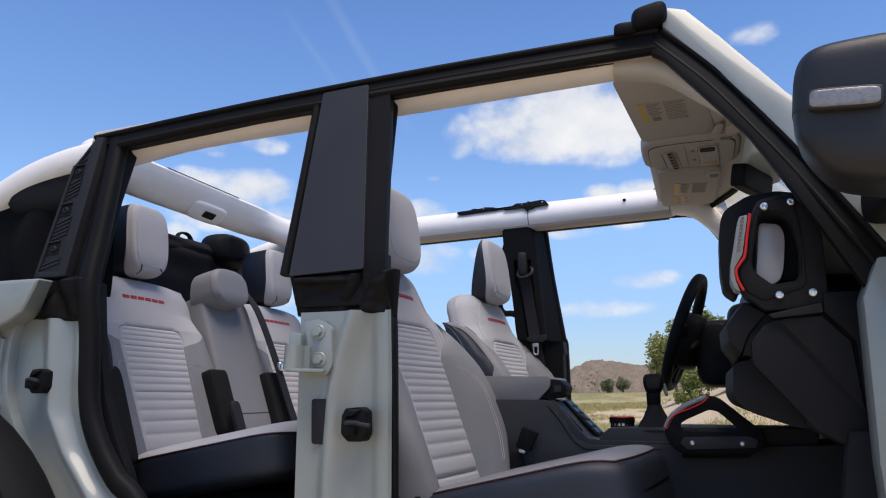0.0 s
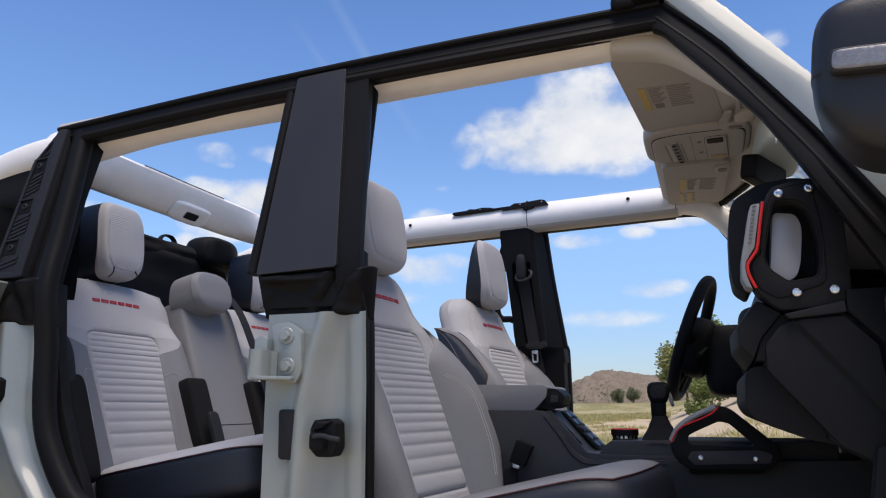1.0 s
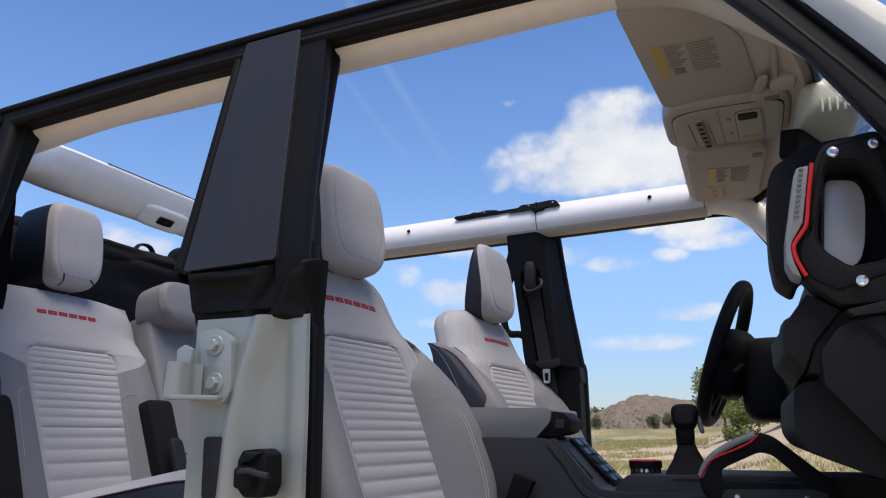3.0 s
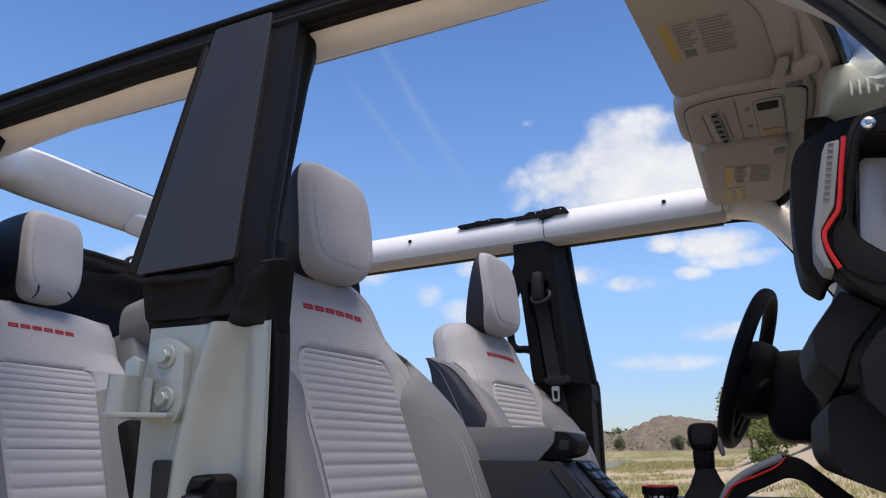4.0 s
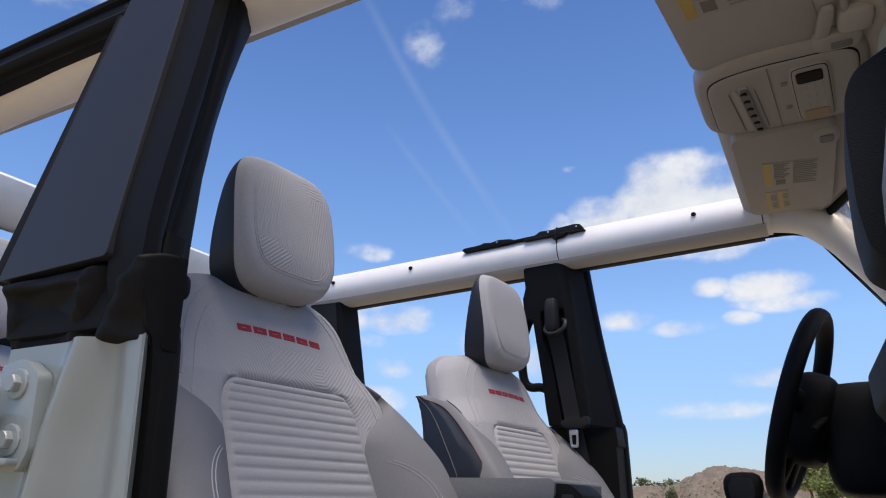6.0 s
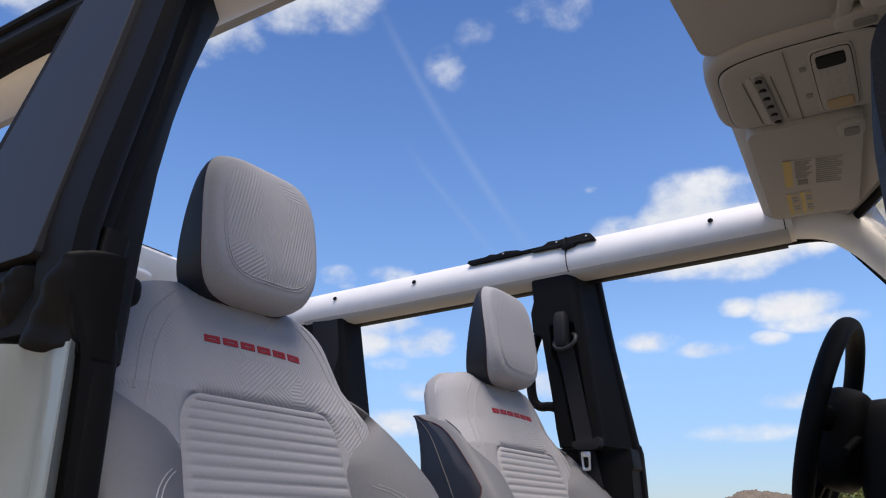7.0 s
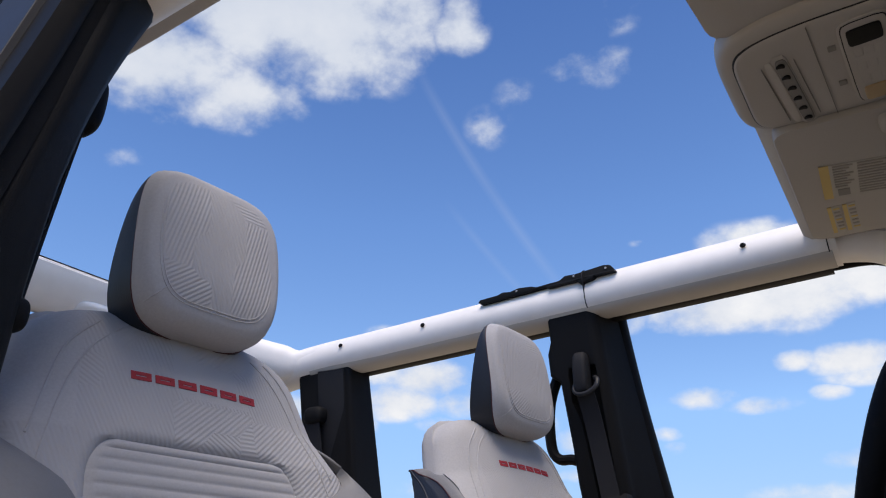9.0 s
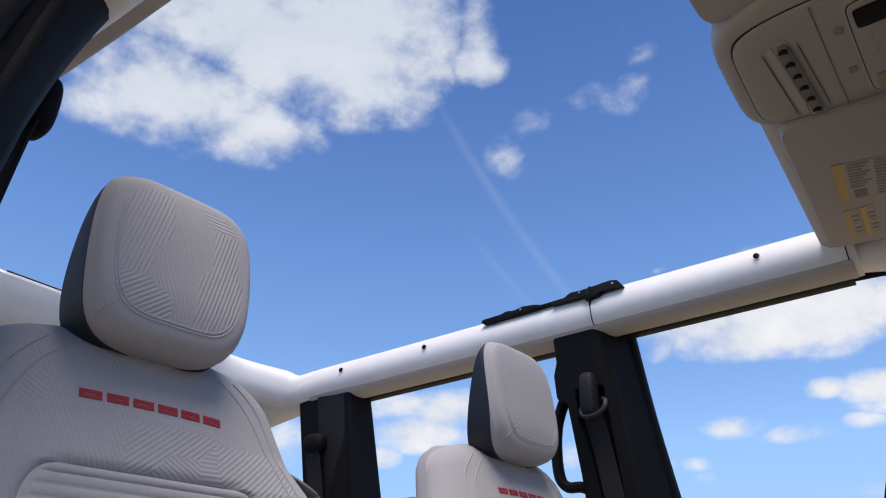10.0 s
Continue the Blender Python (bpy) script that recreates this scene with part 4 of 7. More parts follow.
# near rear pillar with its ribbed plate
c_pillar = part("c_pillar", side([(-1.47, 1.85), (-1.400, 1.85), (-1.384, 1.795), (-1.394, 1.66), (-1.388, 1.40), (-1.55, 1.40)], 0.016, 0.075, 0.006), M_BLACK, car, "black rear door pillar")
part("pillar_foot", side([(-1.41, 1.44), (-1.385, 1.44), (-1.358, 1.297), (-1.326, 1.159), (-1.281, 1.054), (-1.246, 0.99), (-1.217, 0.925), (-1.13, 0.80), (-0.98, 0.62), (-1.40, 0.62), (-1.40, 1.10)], 0.056, 0.085, 0.006), M_BLACK, c_pillar, "black inner pillar lining")
plate = part("pillar_plate", side([(-1.455, 1.840), (-1.512, 1.750), (-1.531, 1.449), (-1.427, 1.445), (-1.429, 1.838)], -0.006, 0.022, 0.004), M_DARK, c_pillar, "black cover plate with diagonal ribs")
part("plate_border", side([(-1.455, 1.838), (-1.429, 1.836), (-1.427, 1.447), (-1.453, 1.448), (-1.460, 1.70), (-1.465, 1.810)], -0.014, 0.0, 0.005), M_DARK, c_pillar)
part("plate_border", side([(-1.458, 1.834), (-1.511, 1.750), (-1.530, 1.451), (-1.520, 1.451), (-1.502, 1.750), (-1.465, 1.810)], -0.011, 0.0, 0.002), M_DARK, c_pillar)
part("plate_border", side([(-1.530, 1.450), (-1.430, 1.446), (-1.430, 1.460), (-1.528, 1.464)], -0.011, 0.0, 0.002), M_DARK, c_pillar)
for k in range(27):
    z = 1.468 + k * 0.0112
    xl = -1.518 + (z - 1.45) * 0.062
    xr = -1.464 - (z - 1.45) * 0.02
    if any(abs(z + 0.007 - q) < 0.026 for q in (1.523, 1.629, 1.739)):
        continue
    P = [(xl, z), (xr, z + 0.016), (xr, z + 0.021), (xl, z + 0.005)]
    part("plate_rib", prism([(x, side_y(q) - 0.0055, q) for x, q in P], [(x, side_y(q) - 0.0085, q) for x, q in P], 0), M_DARK, c_pillar)
# Proud black pads paint the shade inside the plate's three pockets.
for x, z in ((-1.489, 1.739), (-1.493, 1.629), (-1.495, 1.523)):
    part("pocket_shade", side([(x - 0.020, z - 0.018), (x + 0.018, z - 0.015), (x + 0.016, z + 0.020), (x - 0.022, z + 0.017)], -0.0075, -0.003, 0.001), M_RUBBER, c_pillar)
    part("pocket_rim", side([(x - 0.020, z + 0.016), (x + 0.016, z + 0.019), (x + 0.016, z + 0.023), (x - 0.020, z + 0.020)], -0.012, -0.003, 0.001), M_DARK, c_pillar)
    screw("plate_screw", (x + 0.002, side_y(z) - 0.0075, z), (0, -1, 0.2), 0.0085, c_pillar, M_DARK)
part("pillar_seal", sweep(smooth_path([(-1.405, side_y(1.83) + 0.02, 1.83), (-1.395, side_y(1.7) + 0.02, 1.70), (-1.385, side_y(1.55) + 0.02, 1.55), (-1.372, 1.43, 1.42), (-1.358, 1.435, 1.30), (-1.340, 1.435, 1.14), (-1.303, 1.435, 1.05), (-1.243, 1.435, 0.97), (-1.165, 1.435, 0.90), (-1.0, 1.435, 0.62)], 5), oval(0.024, 0.022, 14, 2.6), up=(0, 1, 0)), M_RUBBER, c_pillar, "black rubber door seal")
def rear_boot_folds(e, t):
    y = 0.006 + 0.012 * t * (1 - e) + 0.010 * math.exp(-((e - 0.30 - 0.25 * t) / 0.12) ** 2) - 0.010 * math.exp(-((e - 0.62 + 0.25 * t) / 0.08) ** 2)
    y += 0.012 * math.exp(-((e - 0.85) / 0.10) ** 2) * t - 0.008 * math.exp(-((e - 0.12 - 0.3 * t) / 0.06) ** 2)
    return y + 0.004 * noise.noise((e * 4, t * 3, 5.0))


part("pillar_boot", drape((-1.508, 1.422, 1.442), (-1.365, 1.424, 1.452), (-1.556, 1.422, 1.345), (-1.338, 1.424, 1.335), 0.03, rear_boot_folds, 48, 32), M_RUBBER, c_pillar, "moulded black rubber boot", sharp=80)
jamb2 = part("rear_jamb", jamb_mesh([(1.345, -1.78), (0.6, -1.78)], [(1.345, -1.370), (1.13, -1.352), (1.05, -1.315), (0.97, -1.255), (0.90, -1.18), (0.6, -1.0)], [(1.345, -1.462), (1.24, -1.452), (1.12, -1.440), (1.03, -1.385), (0.93, -1.30), (0.6, -1.08)], 0.60, 1.345), M_PAINT, car, "pale grey-green painted rear pillar face")
part("pressed_flange", flat_y([(-1.553, 1.338), (-1.565, 1.29), (-1.569, 1.231), (-1.560, 1.16), (-1.543, 1.114), (-1.481, 1.016), (-1.423, 0.925), (-1.36, 0.80), (-1.80, 0.80), (-1.80, 1.338)], 1.398, 1.44, 0.008), M_PAINT, jamb2)
part("quarter_flange", flat_y([(-1.578, 1.30), (-1.585, 1.22), (-1.572, 1.128), (-1.60, 1.118), (-1.72, 1.118), (-1.72, 1.30)], 1.388, 1.41, 0.004, r=0.012), M_PAINT, jamb2)
screw("flange_screw", (-1.588, 1.3875, 1.143), (0, -1, 0), 0.008, jamb2, M_PAINT)
striker(-1.460, 1.400, 1.193, 0.86, jamb2)

# rear quarter panels, wheel flares, sills, floor
for far in (False, True):
    f = far_side
    quarter = part("quarter_panel", prism([(x, f(1.345, far), z) for x, z in [(-1.439, 1.434), (-2.72, 1.43), (-2.72, 0.70), (-2.37, 0.70), (-2.25, 0.93), (-2.05, 1.09), (-1.85, 1.13), (-1.74, 1.12), (-1.70, 1.16), (-1.66, 1.25), (-1.60, 1.305), (-1.528, 1.328), (-1.484, 1.352)]], [(x, f(1.50, far), z) for x, z in [(-1.50, 1.446), (-2.72, 1.44), (-2.72, 0.70), (-2.37, 0.70), (-2.25, 0.93), (-2.05, 1.09), (-1.85, 1.13), (-1.74, 1.12), (-1.72, 1.16), (-1.68, 1.25), (-1.64, 1.305), (-1.575, 1.34), (-1.54, 1.36)]], 0.012, 3), M_PAINT, car, "pale grey-green quarter panel")
    part("fender_flare", sweep(smooth_path([(-1.85 + 0.57 * math.cos(a), f(1.31, far), 0.60 + 0.57 * math.sin(a)) for a in [math.pi * (0.02 + 0.96 * k / 12) for k in range(13)]], 2), oval(0.045, 0.07, 12, 3), up=(0, 1, 0)), M_BLACK, car, "black wheel-arch flare")
    part("sill", prism([(-1.30, f(1.36, far), 0.42), (0.50, f(1.36, far), 0.42), (0.50, f(1.36, far), 0.62), (-1.30, f(1.36, far), 0.62)], [(-1.30, f(1.56, far), 0.42), (0.50, f(1.56, far), 0.42), (0.50, f(1.56, far), 0.66), (-1.30, f(1.56, far), 0.66)], 0.012), M_PAINT, car, "pale grey-green painted sill")
    part("front_fender", prism([(x, f(1.30, far), z) for x, z in [(0.40, 0.60), (0.58, 0.70), (0.72, 0.95), (0.90, 1.08), (1.10, 1.12), (1.30, 1.08), (1.48, 0.95), (1.72, 0.80), (1.76, 1.20), (0.40, 1.30)]], [(x, f(1.60, far), z) for x, z in [(0.40, 0.60), (0.58, 0.70), (0.72, 0.95), (0.90, 1.08), (1.10, 1.12), (1.30, 1.08), (1.48, 0.95), (1.72, 0.80), (1.76, 1.24), (0.40, 1.34)]], 0.015, 3), M_PAINT, car, "pale grey-green front fender")
    if not far:
        part("a_jamb", prism([(x, f(1.405, far), z) for x, z in [(0.300, 1.05), (0.302, 1.32), (0.33, 1.39), (0.42, 1.39), (0.44, 0.60), (0.32, 0.60)]], [(x, f(1.47, far), z) for x, z in [(0.300, 1.05), (0.302, 1.32), (0.33, 1.39), (0.42, 1.39), (0.44, 0.60), (0.32, 0.60)]], 0.01), M_PAINT, car, "pale grey-green painted front door pillar")
part("floor_pan", flat_z([(-2.6, 1.50), (0.55, 1.50), (0.55, FY - 1.50), (-2.6, FY - 1.50)], 0.56, 0.62, 0.005), M_CARPET, car, "black carpeted floor")
part("kick_panel", flat_y([(0.345, 0.60), (0.66, 0.60), (0.66, 1.30), (0.50, 1.30), (0.36, 1.055)], FY - 1.56, FY - 1.53, 0.004), M_CARPET, car, "black footwell side panel")
part("firewall", softbox((0.60, CENTRE, 0.95), (0.12, 1.40, 0.75), 12, 4), M_CARPET, car, "black carpeted firewall")
part("hood", prism([(0.42, 1.42, 1.30), (1.78, 1.44, 1.20), (1.78, FY - 1.44, 1.20), (0.42, FY - 1.42, 1.30)], [(0.42, 1.44, 1.37), (1.74, 1.48, 1.27), (1.74, FY - 1.48, 1.27), (0.42, FY - 1.44, 1.37)], 0.02, 3), M_PAINT, car, "pale grey-green hood")
part("front_panel", softbox((1.74, CENTRE, 1.02), (0.08, 1.50, 0.44), 10, 4), M_PAINT, car, "plain pale grey-green front panel")
part("front_bumper", softbox((1.80, CENTRE, 0.70), (0.18, 1.62, 0.20), 7, 8), M_BLACK, car, "black front bumper")
part("tailgate", softbox((-2.70, CENTRE, 1.05), (0.08, 1.50, 0.80), 12, 4), M_PAINT, car, "pale grey-green tailgate")


def wheel(x, far):
    y = far_side(1.42, far)
    rows = []
    for r, w in ((0.24, 0.12), (0.30, 0.135), (0.385, 0.13), (0.41, 0.10), (0.415, 0.0), (0.41, -0.10), (0.385, -0.13), (0.30, -0.135), (0.24, -0.12)):
        rows.append([(x + r * math.cos(2 * math.pi * i / 48), y + w, 0.41 + r * math.sin(2 * math.pi * i / 48)) for i in range(48)])
    tyre = part("wheel", from_grid(rows, closed_u=True), M_TYRE, car, "black off-road tyre")
    s = 1 if far else -1
    rows = [[(x + r * math.cos(2 * math.pi * i / 32), y + s * w, 0.41 + r * math.sin(2 * math.pi * i / 32)) for i in range(32)] for r, w in ((0.24, 0.11), (0.22, 0.09), (0.10, 0.05), (0.07, 0.08), (0.005, 0.085))]
    part("rim", from_grid(rows, closed_u=True), M_DARK, tyre)


for x in (-1.85, 1.10):
    wheel(x, False)
    wheel(x, True)

# windshield frame: outer pillars, black seals, header and glass
for far in (False, True):
    white = [(0.0, 1.975), (0.055, 1.955), (0.117, 1.876), (0.182, 1.788), (0.233, 1.718), (0.45, 1.42), (0.37, 1.36), (0.245, 1.577), (0.18, 1.682), (0.10, 1.80), (0.005, 1.918)]
    a_pillar = part("a_pillar", side(white, -0.012, 0.10, 0.012, far), M_PAINT, car, "pale grey-green windshield pillar")
    seal_in = [(0.370, 1.35), (0.240, 1.571), (0.174, 1.676), (0.093, 1.796), (0.0, 1.908), (-0.02, 1.908)] if far else [(0.33, 1.30), (0.250, 1.455), (0.208, 1.538), (0.152, 1.645), (0.062, 1.767), (0.0, 1.850), (-0.02, 1.862)]
    part("a_pillar_seal", side([(-0.02, 1.918), (0.006, 1.920), (0.10, 1.802), (0.18, 1.684), (0.246, 1.579), (0.38, 1.355)] + seal_in, 0.0, 0.026, 0.006, far), M_RUBBER, a_pillar, "black rubber door seal")
    y = side_y
    for dx, dz, r, o in () if far else ((0.012, -0.006, 0.007, -0.004), (-0.008, -0.030, 0.006, -0.002)):
        part("seal_lip", sweep(smooth_path([(px + dx, far_side(y(pz) + o, far), pz + dz) for px, pz in ((-0.005, 1.918), (0.09, 1.808), (0.17, 1.69), (0.238, 1.582), (0.36, 1.37))], 6), oval(r, r, 8), up=(0, 1, 0)), M_RUBBER, a_pillar)
    if far:
        trim_pts = [(-0.16, FY - 1.580, 1.874), (-0.05, FY - 1.582, 1.862), (0.05, FY - 1.585, 1.846), (0.117, FY - 1.580, 1.801), (0.166, FY - 1.57, 1.742), (0.225, FY - 1.555, 1.658), (0.31, FY - 1.54, 1.53), (0.39, FY - 1.52, 1.41)]
        trim_path = smooth_path(trim_pts, 6)
        trim_size = [0.80 + 0.35 * min(1.0, 2.5 * k / len(trim_path)) for k in range(len(trim_path))]
        part("a_pillar_trim", sweep(trim_path, oval(0.036, 0.044, 20, 2.6), up=(0, 1, 0), scales=trim_size), M_WHITE, a_pillar, "white pillar lining")
    else:
        trim_path = smooth_path([(-0.10, 1.585, 1.872), (0.0, 1.585, 1.850), (0.08, 1.570, 1.785), (0.165, 1.545, 1.70), (0.245, 1.53, 1.59), (0.33, 1.51, 1.45)], 6)
        trim_size = [1.12 - 0.55 * k / len(trim_path) for k in range(len(trim_path))]
        part("a_pillar_trim", sweep(trim_path, oval(0.024, 0.034, 18, 2.8), up=(0, 1, 0), scales=trim_size), M_TRIM, a_pillar, "beige pillar lining")
    part("corner_cap", softbox((-0.02, far_side(1.535, far), 1.945), (0.075, 0.09, 0.05), 4, 10, lambda x, y, z: (x, y, z + 0.3 * x)), M_BLACK, a_pillar, "black corner cap")
    part("corner_cap", softbox((-0.07, far_side(1.535, far), 1.925), (0.05, 0.07, 0.03), 4, 8), M_BLACK, a_pillar)


def glass_x(y, z):
    return 0.05 + 0.17 * (1 - ((y - CENTRE) / 0.68) ** 2) + (1.87 - z) * 0.64


rows = []
for j in range(9):
    z = 1.88 - 0.5 * j / 8
    rows.append([(glass_x(y, z), y, z) for y in [1.58 + (FY - 3.16) * i / 20 for i in range(21)]])
bm = from_grid(rows)
bmesh.ops.solidify(bm, geom=list(bm.faces), thickness=0.005)
pane = part("windshield", bm, M_GLASS, car, "clear windshield glass")
pane.visible_shadow = False
rows = []
for y in [1.56 + (FY - 3.12) * i / 24 for i in range(25)]:
    gx = glass_x(y, 1.86)
    zb = 1.862 - 0.004 * math.cos((y - CENTRE) * 2.2)
    rows.append([(-0.06, y, zb + 0.03), (-0.075, y, zb + 0.012), (-0.06, y, zb), (gx - 0.05, y, zb - 0.004), (gx - 0.01, y, zb - 0.02), (gx + 0.012, y, zb - 0.012), (gx - 0.01, y, zb + 0.05), (0.0, y, zb + 0.075), (-0.05, y, zb + 0.06)])
bm = from_grid(rows, closed_u=True)
header = part("windshield_header", bm, M_TRIM, car, "beige lining over the windshield")
part("header_band", sweep([(glass_x(y, 1.835) - 0.004, y, 1.838) for y in [1.60 + (FY - 3.2) * i / 24 for i in range(25)]], oval(0.006, 0.012, 8)), M_RUBBER, header, "black glass edge band")

# latch plates lying on the far rail
latch = part("latch_plate", flat_y([(-0.640, 1.888), (-0.612, 1.904), (-0.585, 1.903), (-0.512, 1.910), (-0.496, 1.907), (-0.486, 1.894), (-0.56, 1.888)], FY - 1.636, FY - 1.56, 0.004, r=0.004), M_BLACK, car, "black moulded roof latch on the rail")
rear_latch = part("latch_plate", flat_y([(-0.858, 1.882), (-0.853, 1.889), (-0.80, 1.892), (-0.786, 1.897), (-0.765, 1.894), (-0.74, 1.899), (-0.705, 1.896), (-0.684, 1.889), (-0.70, 1.885), (-0.845, 1.876)], FY - 1.636, FY - 1.56, 0.003, r=0.003), M_BLACK, car, "black moulded roof latch on the rail")
part("latch_link", flat_y([(-0.705, 1.886), (-0.628, 1.8905), (-0.628, 1.896), (-0.705, 1.892)], FY - 1.634, FY - 1.58, 0.002), M_BLACK, latch)
part("latch_base", flat_y([(-0.66, 1.8825), (-0.484, 1.8885), (-0.484, 1.891), (-0.66, 1.886)], FY - 1.642, FY - 1.56, 0.0008), M_DARK, latch)
part("latch_foot", flat_y([(-0.580, 1.881), (-0.534, 1.887), (-0.541, 1.878), (-0.572, 1.872)], FY - 1.645, FY - 1.61, 0.002), M_BLACK, latch)
for x, z, owner in ((-0.589, 1.8975, latch), (-0.507, 1.9005, latch), (-0.745, 1.892, rear_latch)):
    screw("latch_screw", (x, FY - 1.637, z), (0, -1, 0.3), 0.0028, owner, M_SILVER)
part("rail_hook", softbox((-0.072, FY - 1.60, rail_z(-0.07) + 0.055), (0.02, 0.03, 0.03), 3, 6), M_BLACK, car)

# far pillars, seen from inside
def far_pillar_mesh():
    """Moulded lining: a front face with a sunk channel for the belt, rounded over into the side of the door opening."""
    left = [(1.840, -0.678), (1.75, -0.674), (1.72, -0.684), (1.668, -0.682), (1.652, -0.658), (1.50, -0.643), (1.418, -0.638), (1.372, -0.632)]
    edge = [(1.840, -0.550), (1.372, -0.517)]
    flank = [(1.840, -0.528), (1.372, -0.467)]
    face = [(1.840, 2.797), (1.372, 2.838)]
    ch_l = [(1.69, -0.632), (1.60, -0.631), (1.555, -0.612), (1.372, -0.590)]
    ch_r = [(1.69, -0.548), (1.372, -0.541)]

    def ease(t):
        t = max(0.0, min(1.0, t))
        return t * t * (3 - 2 * t)

    rows = []
    for j in range(95):
        z = 1.840 - 0.468 * j / 94
        xl, xe, xs, yf = along(left, z), along(edge, z), along(flank, z), along(face, z)
        row = [(xl + 0.004, yf + 0.14, z), (xl, yf + 0.012, z), (xl + 0.003, yf + 0.004, z)]
        for i in range(49):
            x = xl + 0.009 + (xe - 0.03 - xl - 0.009) * i / 48
            sunk = ease((x - along(ch_l, z)) / 0.007) * ease((along(ch_r, z) - x) / 0.007) * ease((1.682 - z) / 0.010)
            row.append((x, yf + 0.022 * sunk, z))
        for i in range(1, 9):
            a = math.pi / 2 * i / 9
            row.append((xe - 0.03 + 0.03 * math.sin(a), yf + 0.03 * (1 - math.cos(a)), z))
        row += [(xe + 0.002, yf + 0.036, z), (xs - 0.004, yf + 0.09, z), (xs, yf + 0.14, z)]
        rows.append(row)
    return from_grid(rows, closed_u=True)


far_b = part("b_pillar", far_pillar_mesh(), M_BLACK, car, "black middle pillar lining", sharp=50)
LOWER = [(-0.635, 1.369), (-0.505, 1.369), (-0.458, 1.366), (-0.454, 1.318), (-0.460, 1.314), (-0.450, 0.62), (-0.60, 0.62)]
part("lower_lining", prism([(x, 2.838 + (0.030 if x > -0.5 else 0.0), z) for x, z in LOWER], [(x, 2.985, z) for x, z in LOWER], 0.006, 3), M_BLACK, far_b, "black lower pillar lining")
part("pillar_seal", sweep(smooth_path([(-0.533, 2.915, 1.83), (-0.510, 2.93, 1.62), (-0.476, 2.955, 1.38), (-0.468, 2.965, 1.30), (-0.462, 2.965, 0.62)], 4), oval(0.018, 0.022, 12), up=(0, 1, 0)), M_RUBBER, far_b)
part("grab_loop", sweep(smooth_path([(-0.672, 2.845, 1.675), (-0.692, 2.84, 1.62), (-0.699, 2.838, 1.56), (-0.696, 2.84, 1.50), (-0.680, 2.845, 1.478), (-0.650, 2.85, 1.476), (-0.62, 2.86, 1.462)], 5), oval(0.012, 0.016, 10), up=(0, 1, 0)), M_BLACK, far_b, "black grab loop")
far_c = part("c_pillar", prism([(-1.49, 2.80, 1.80), (-1.294, 2.80, 1.79), (-1.277, 2.84, 1.40), (-1.262, 2.86, 0.62), (-1.44, 2.86, 0.62), (-1.455, 2.84, 1.40)], [(-1.51, 2.88, 1.82), (-1.282, 2.88, 1.80), (-1.267, 2.96, 1.40), (-1.252, 2.98, 0.62), (-1.46, 2.98, 0.62), (-1.47, 2.96, 1.40)], 0.012, 3), M_BLACK, car, "black rear pillar lining")
part("pillar_step", prism([(-1.41, 2.796, 1.785), (-1.312, 2.796, 1.78), (-1.297, 2.836, 1.40), (-1.39, 2.836, 1.40)], [(-1.41, 2.81, 1.785), (-1.312, 2.81, 1.78), (-1.297, 2.85, 1.40), (-1.39, 2.85, 1.40)], 0.004), M_DARK, far_c)


# ---- seats ----
LEAN = radians(20.0)
SL, CL = math.sin(LEAN), math.cos(LEAN)


def lerp_table(tab, v):
    """Smooth monotone curve through the (v, value) pairs of a table."""
    if v <= tab[0][0]:
        return tab[0][1]
    if v >= tab[-1][0]:
        return tab[-1][1]
    n = len(tab)
    d = [(tab[i + 1][1] - tab[i][1]) / (tab[i + 1][0] - tab[i][0]) for i in range(n - 1)]
    i = next(k for k in range(n - 1) if v <= tab[k + 1][0])

    def slope(k):
        if k == 0:
            return d[0]
        if k == n - 1:
            return d[-1]
        return 0.0 if d[k - 1] * d[k] <= 0 else 2 * d[k - 1] * d[k] / (d[k - 1] + d[k])

    h = tab[i + 1][0] - tab[i][0]
    t = (v - tab[i][0]) / h
    return (2 * t ** 3 - 3 * t * t + 1) * tab[i][1] + (t ** 3 - 2 * t * t + t) * h * slope(i) + (3 * t * t - 2 * t ** 3) * tab[i + 1][1] + (t ** 3 - t * t) * h * slope(i + 1)


def split_box(at, size, n, cuts, warp, turn, over):
    """A soft cushion as two bmeshes, its cover drawn down over the rounded edge and the box under it, and the cover's rim."""
    at = Vector(at)
    top = bmesh.new()
    grid = []

    def spot(a, b, proud):
        p = (a * over, b * over, 1.0)
        k = sum(abs(c) ** n for c in p) ** (-1 / n)
        q = warp(*(c * k for c in p))
        return at + turn @ Vector([c * (h / 2 + proud) for c, h in zip(q, size)])

    for j in range(-1, cuts + 2):
        b = max(-1.0, min(1.0, 2 * j / cuts - 1))
        row = []
        for i in range(-1, cuts + 2):
            a = max(-1.0, min(1.0, 2 * i / cuts - 1))
            rim = i in (-1, cuts + 1) or j in (-1, cuts + 1)
            row.append(top.verts.new(spot(math.sin(math.pi / 2 * a), math.sin(math.pi / 2 * b), -0.003 if rim else 0.0025)))
        grid.append(row)
    for j in range(cuts + 2):
        for i in range(cuts + 2):
            top.faces.new((grid[j][i], grid[j][i + 1], grid[j + 1][i + 1], grid[j + 1][i]))
    rim = [spot(-1 + 2 * k / 30, -1, 0.002) for k in range(30)] + [spot(1, -1 + 2 * k / 30, 0.002) for k in range(30)] + [spot(1 - 2 * k / 30, 1, 0.002) for k in range(31)]
    return top, softbox(at, size, n, cuts, warp, "xXyYzZ", turn), rim


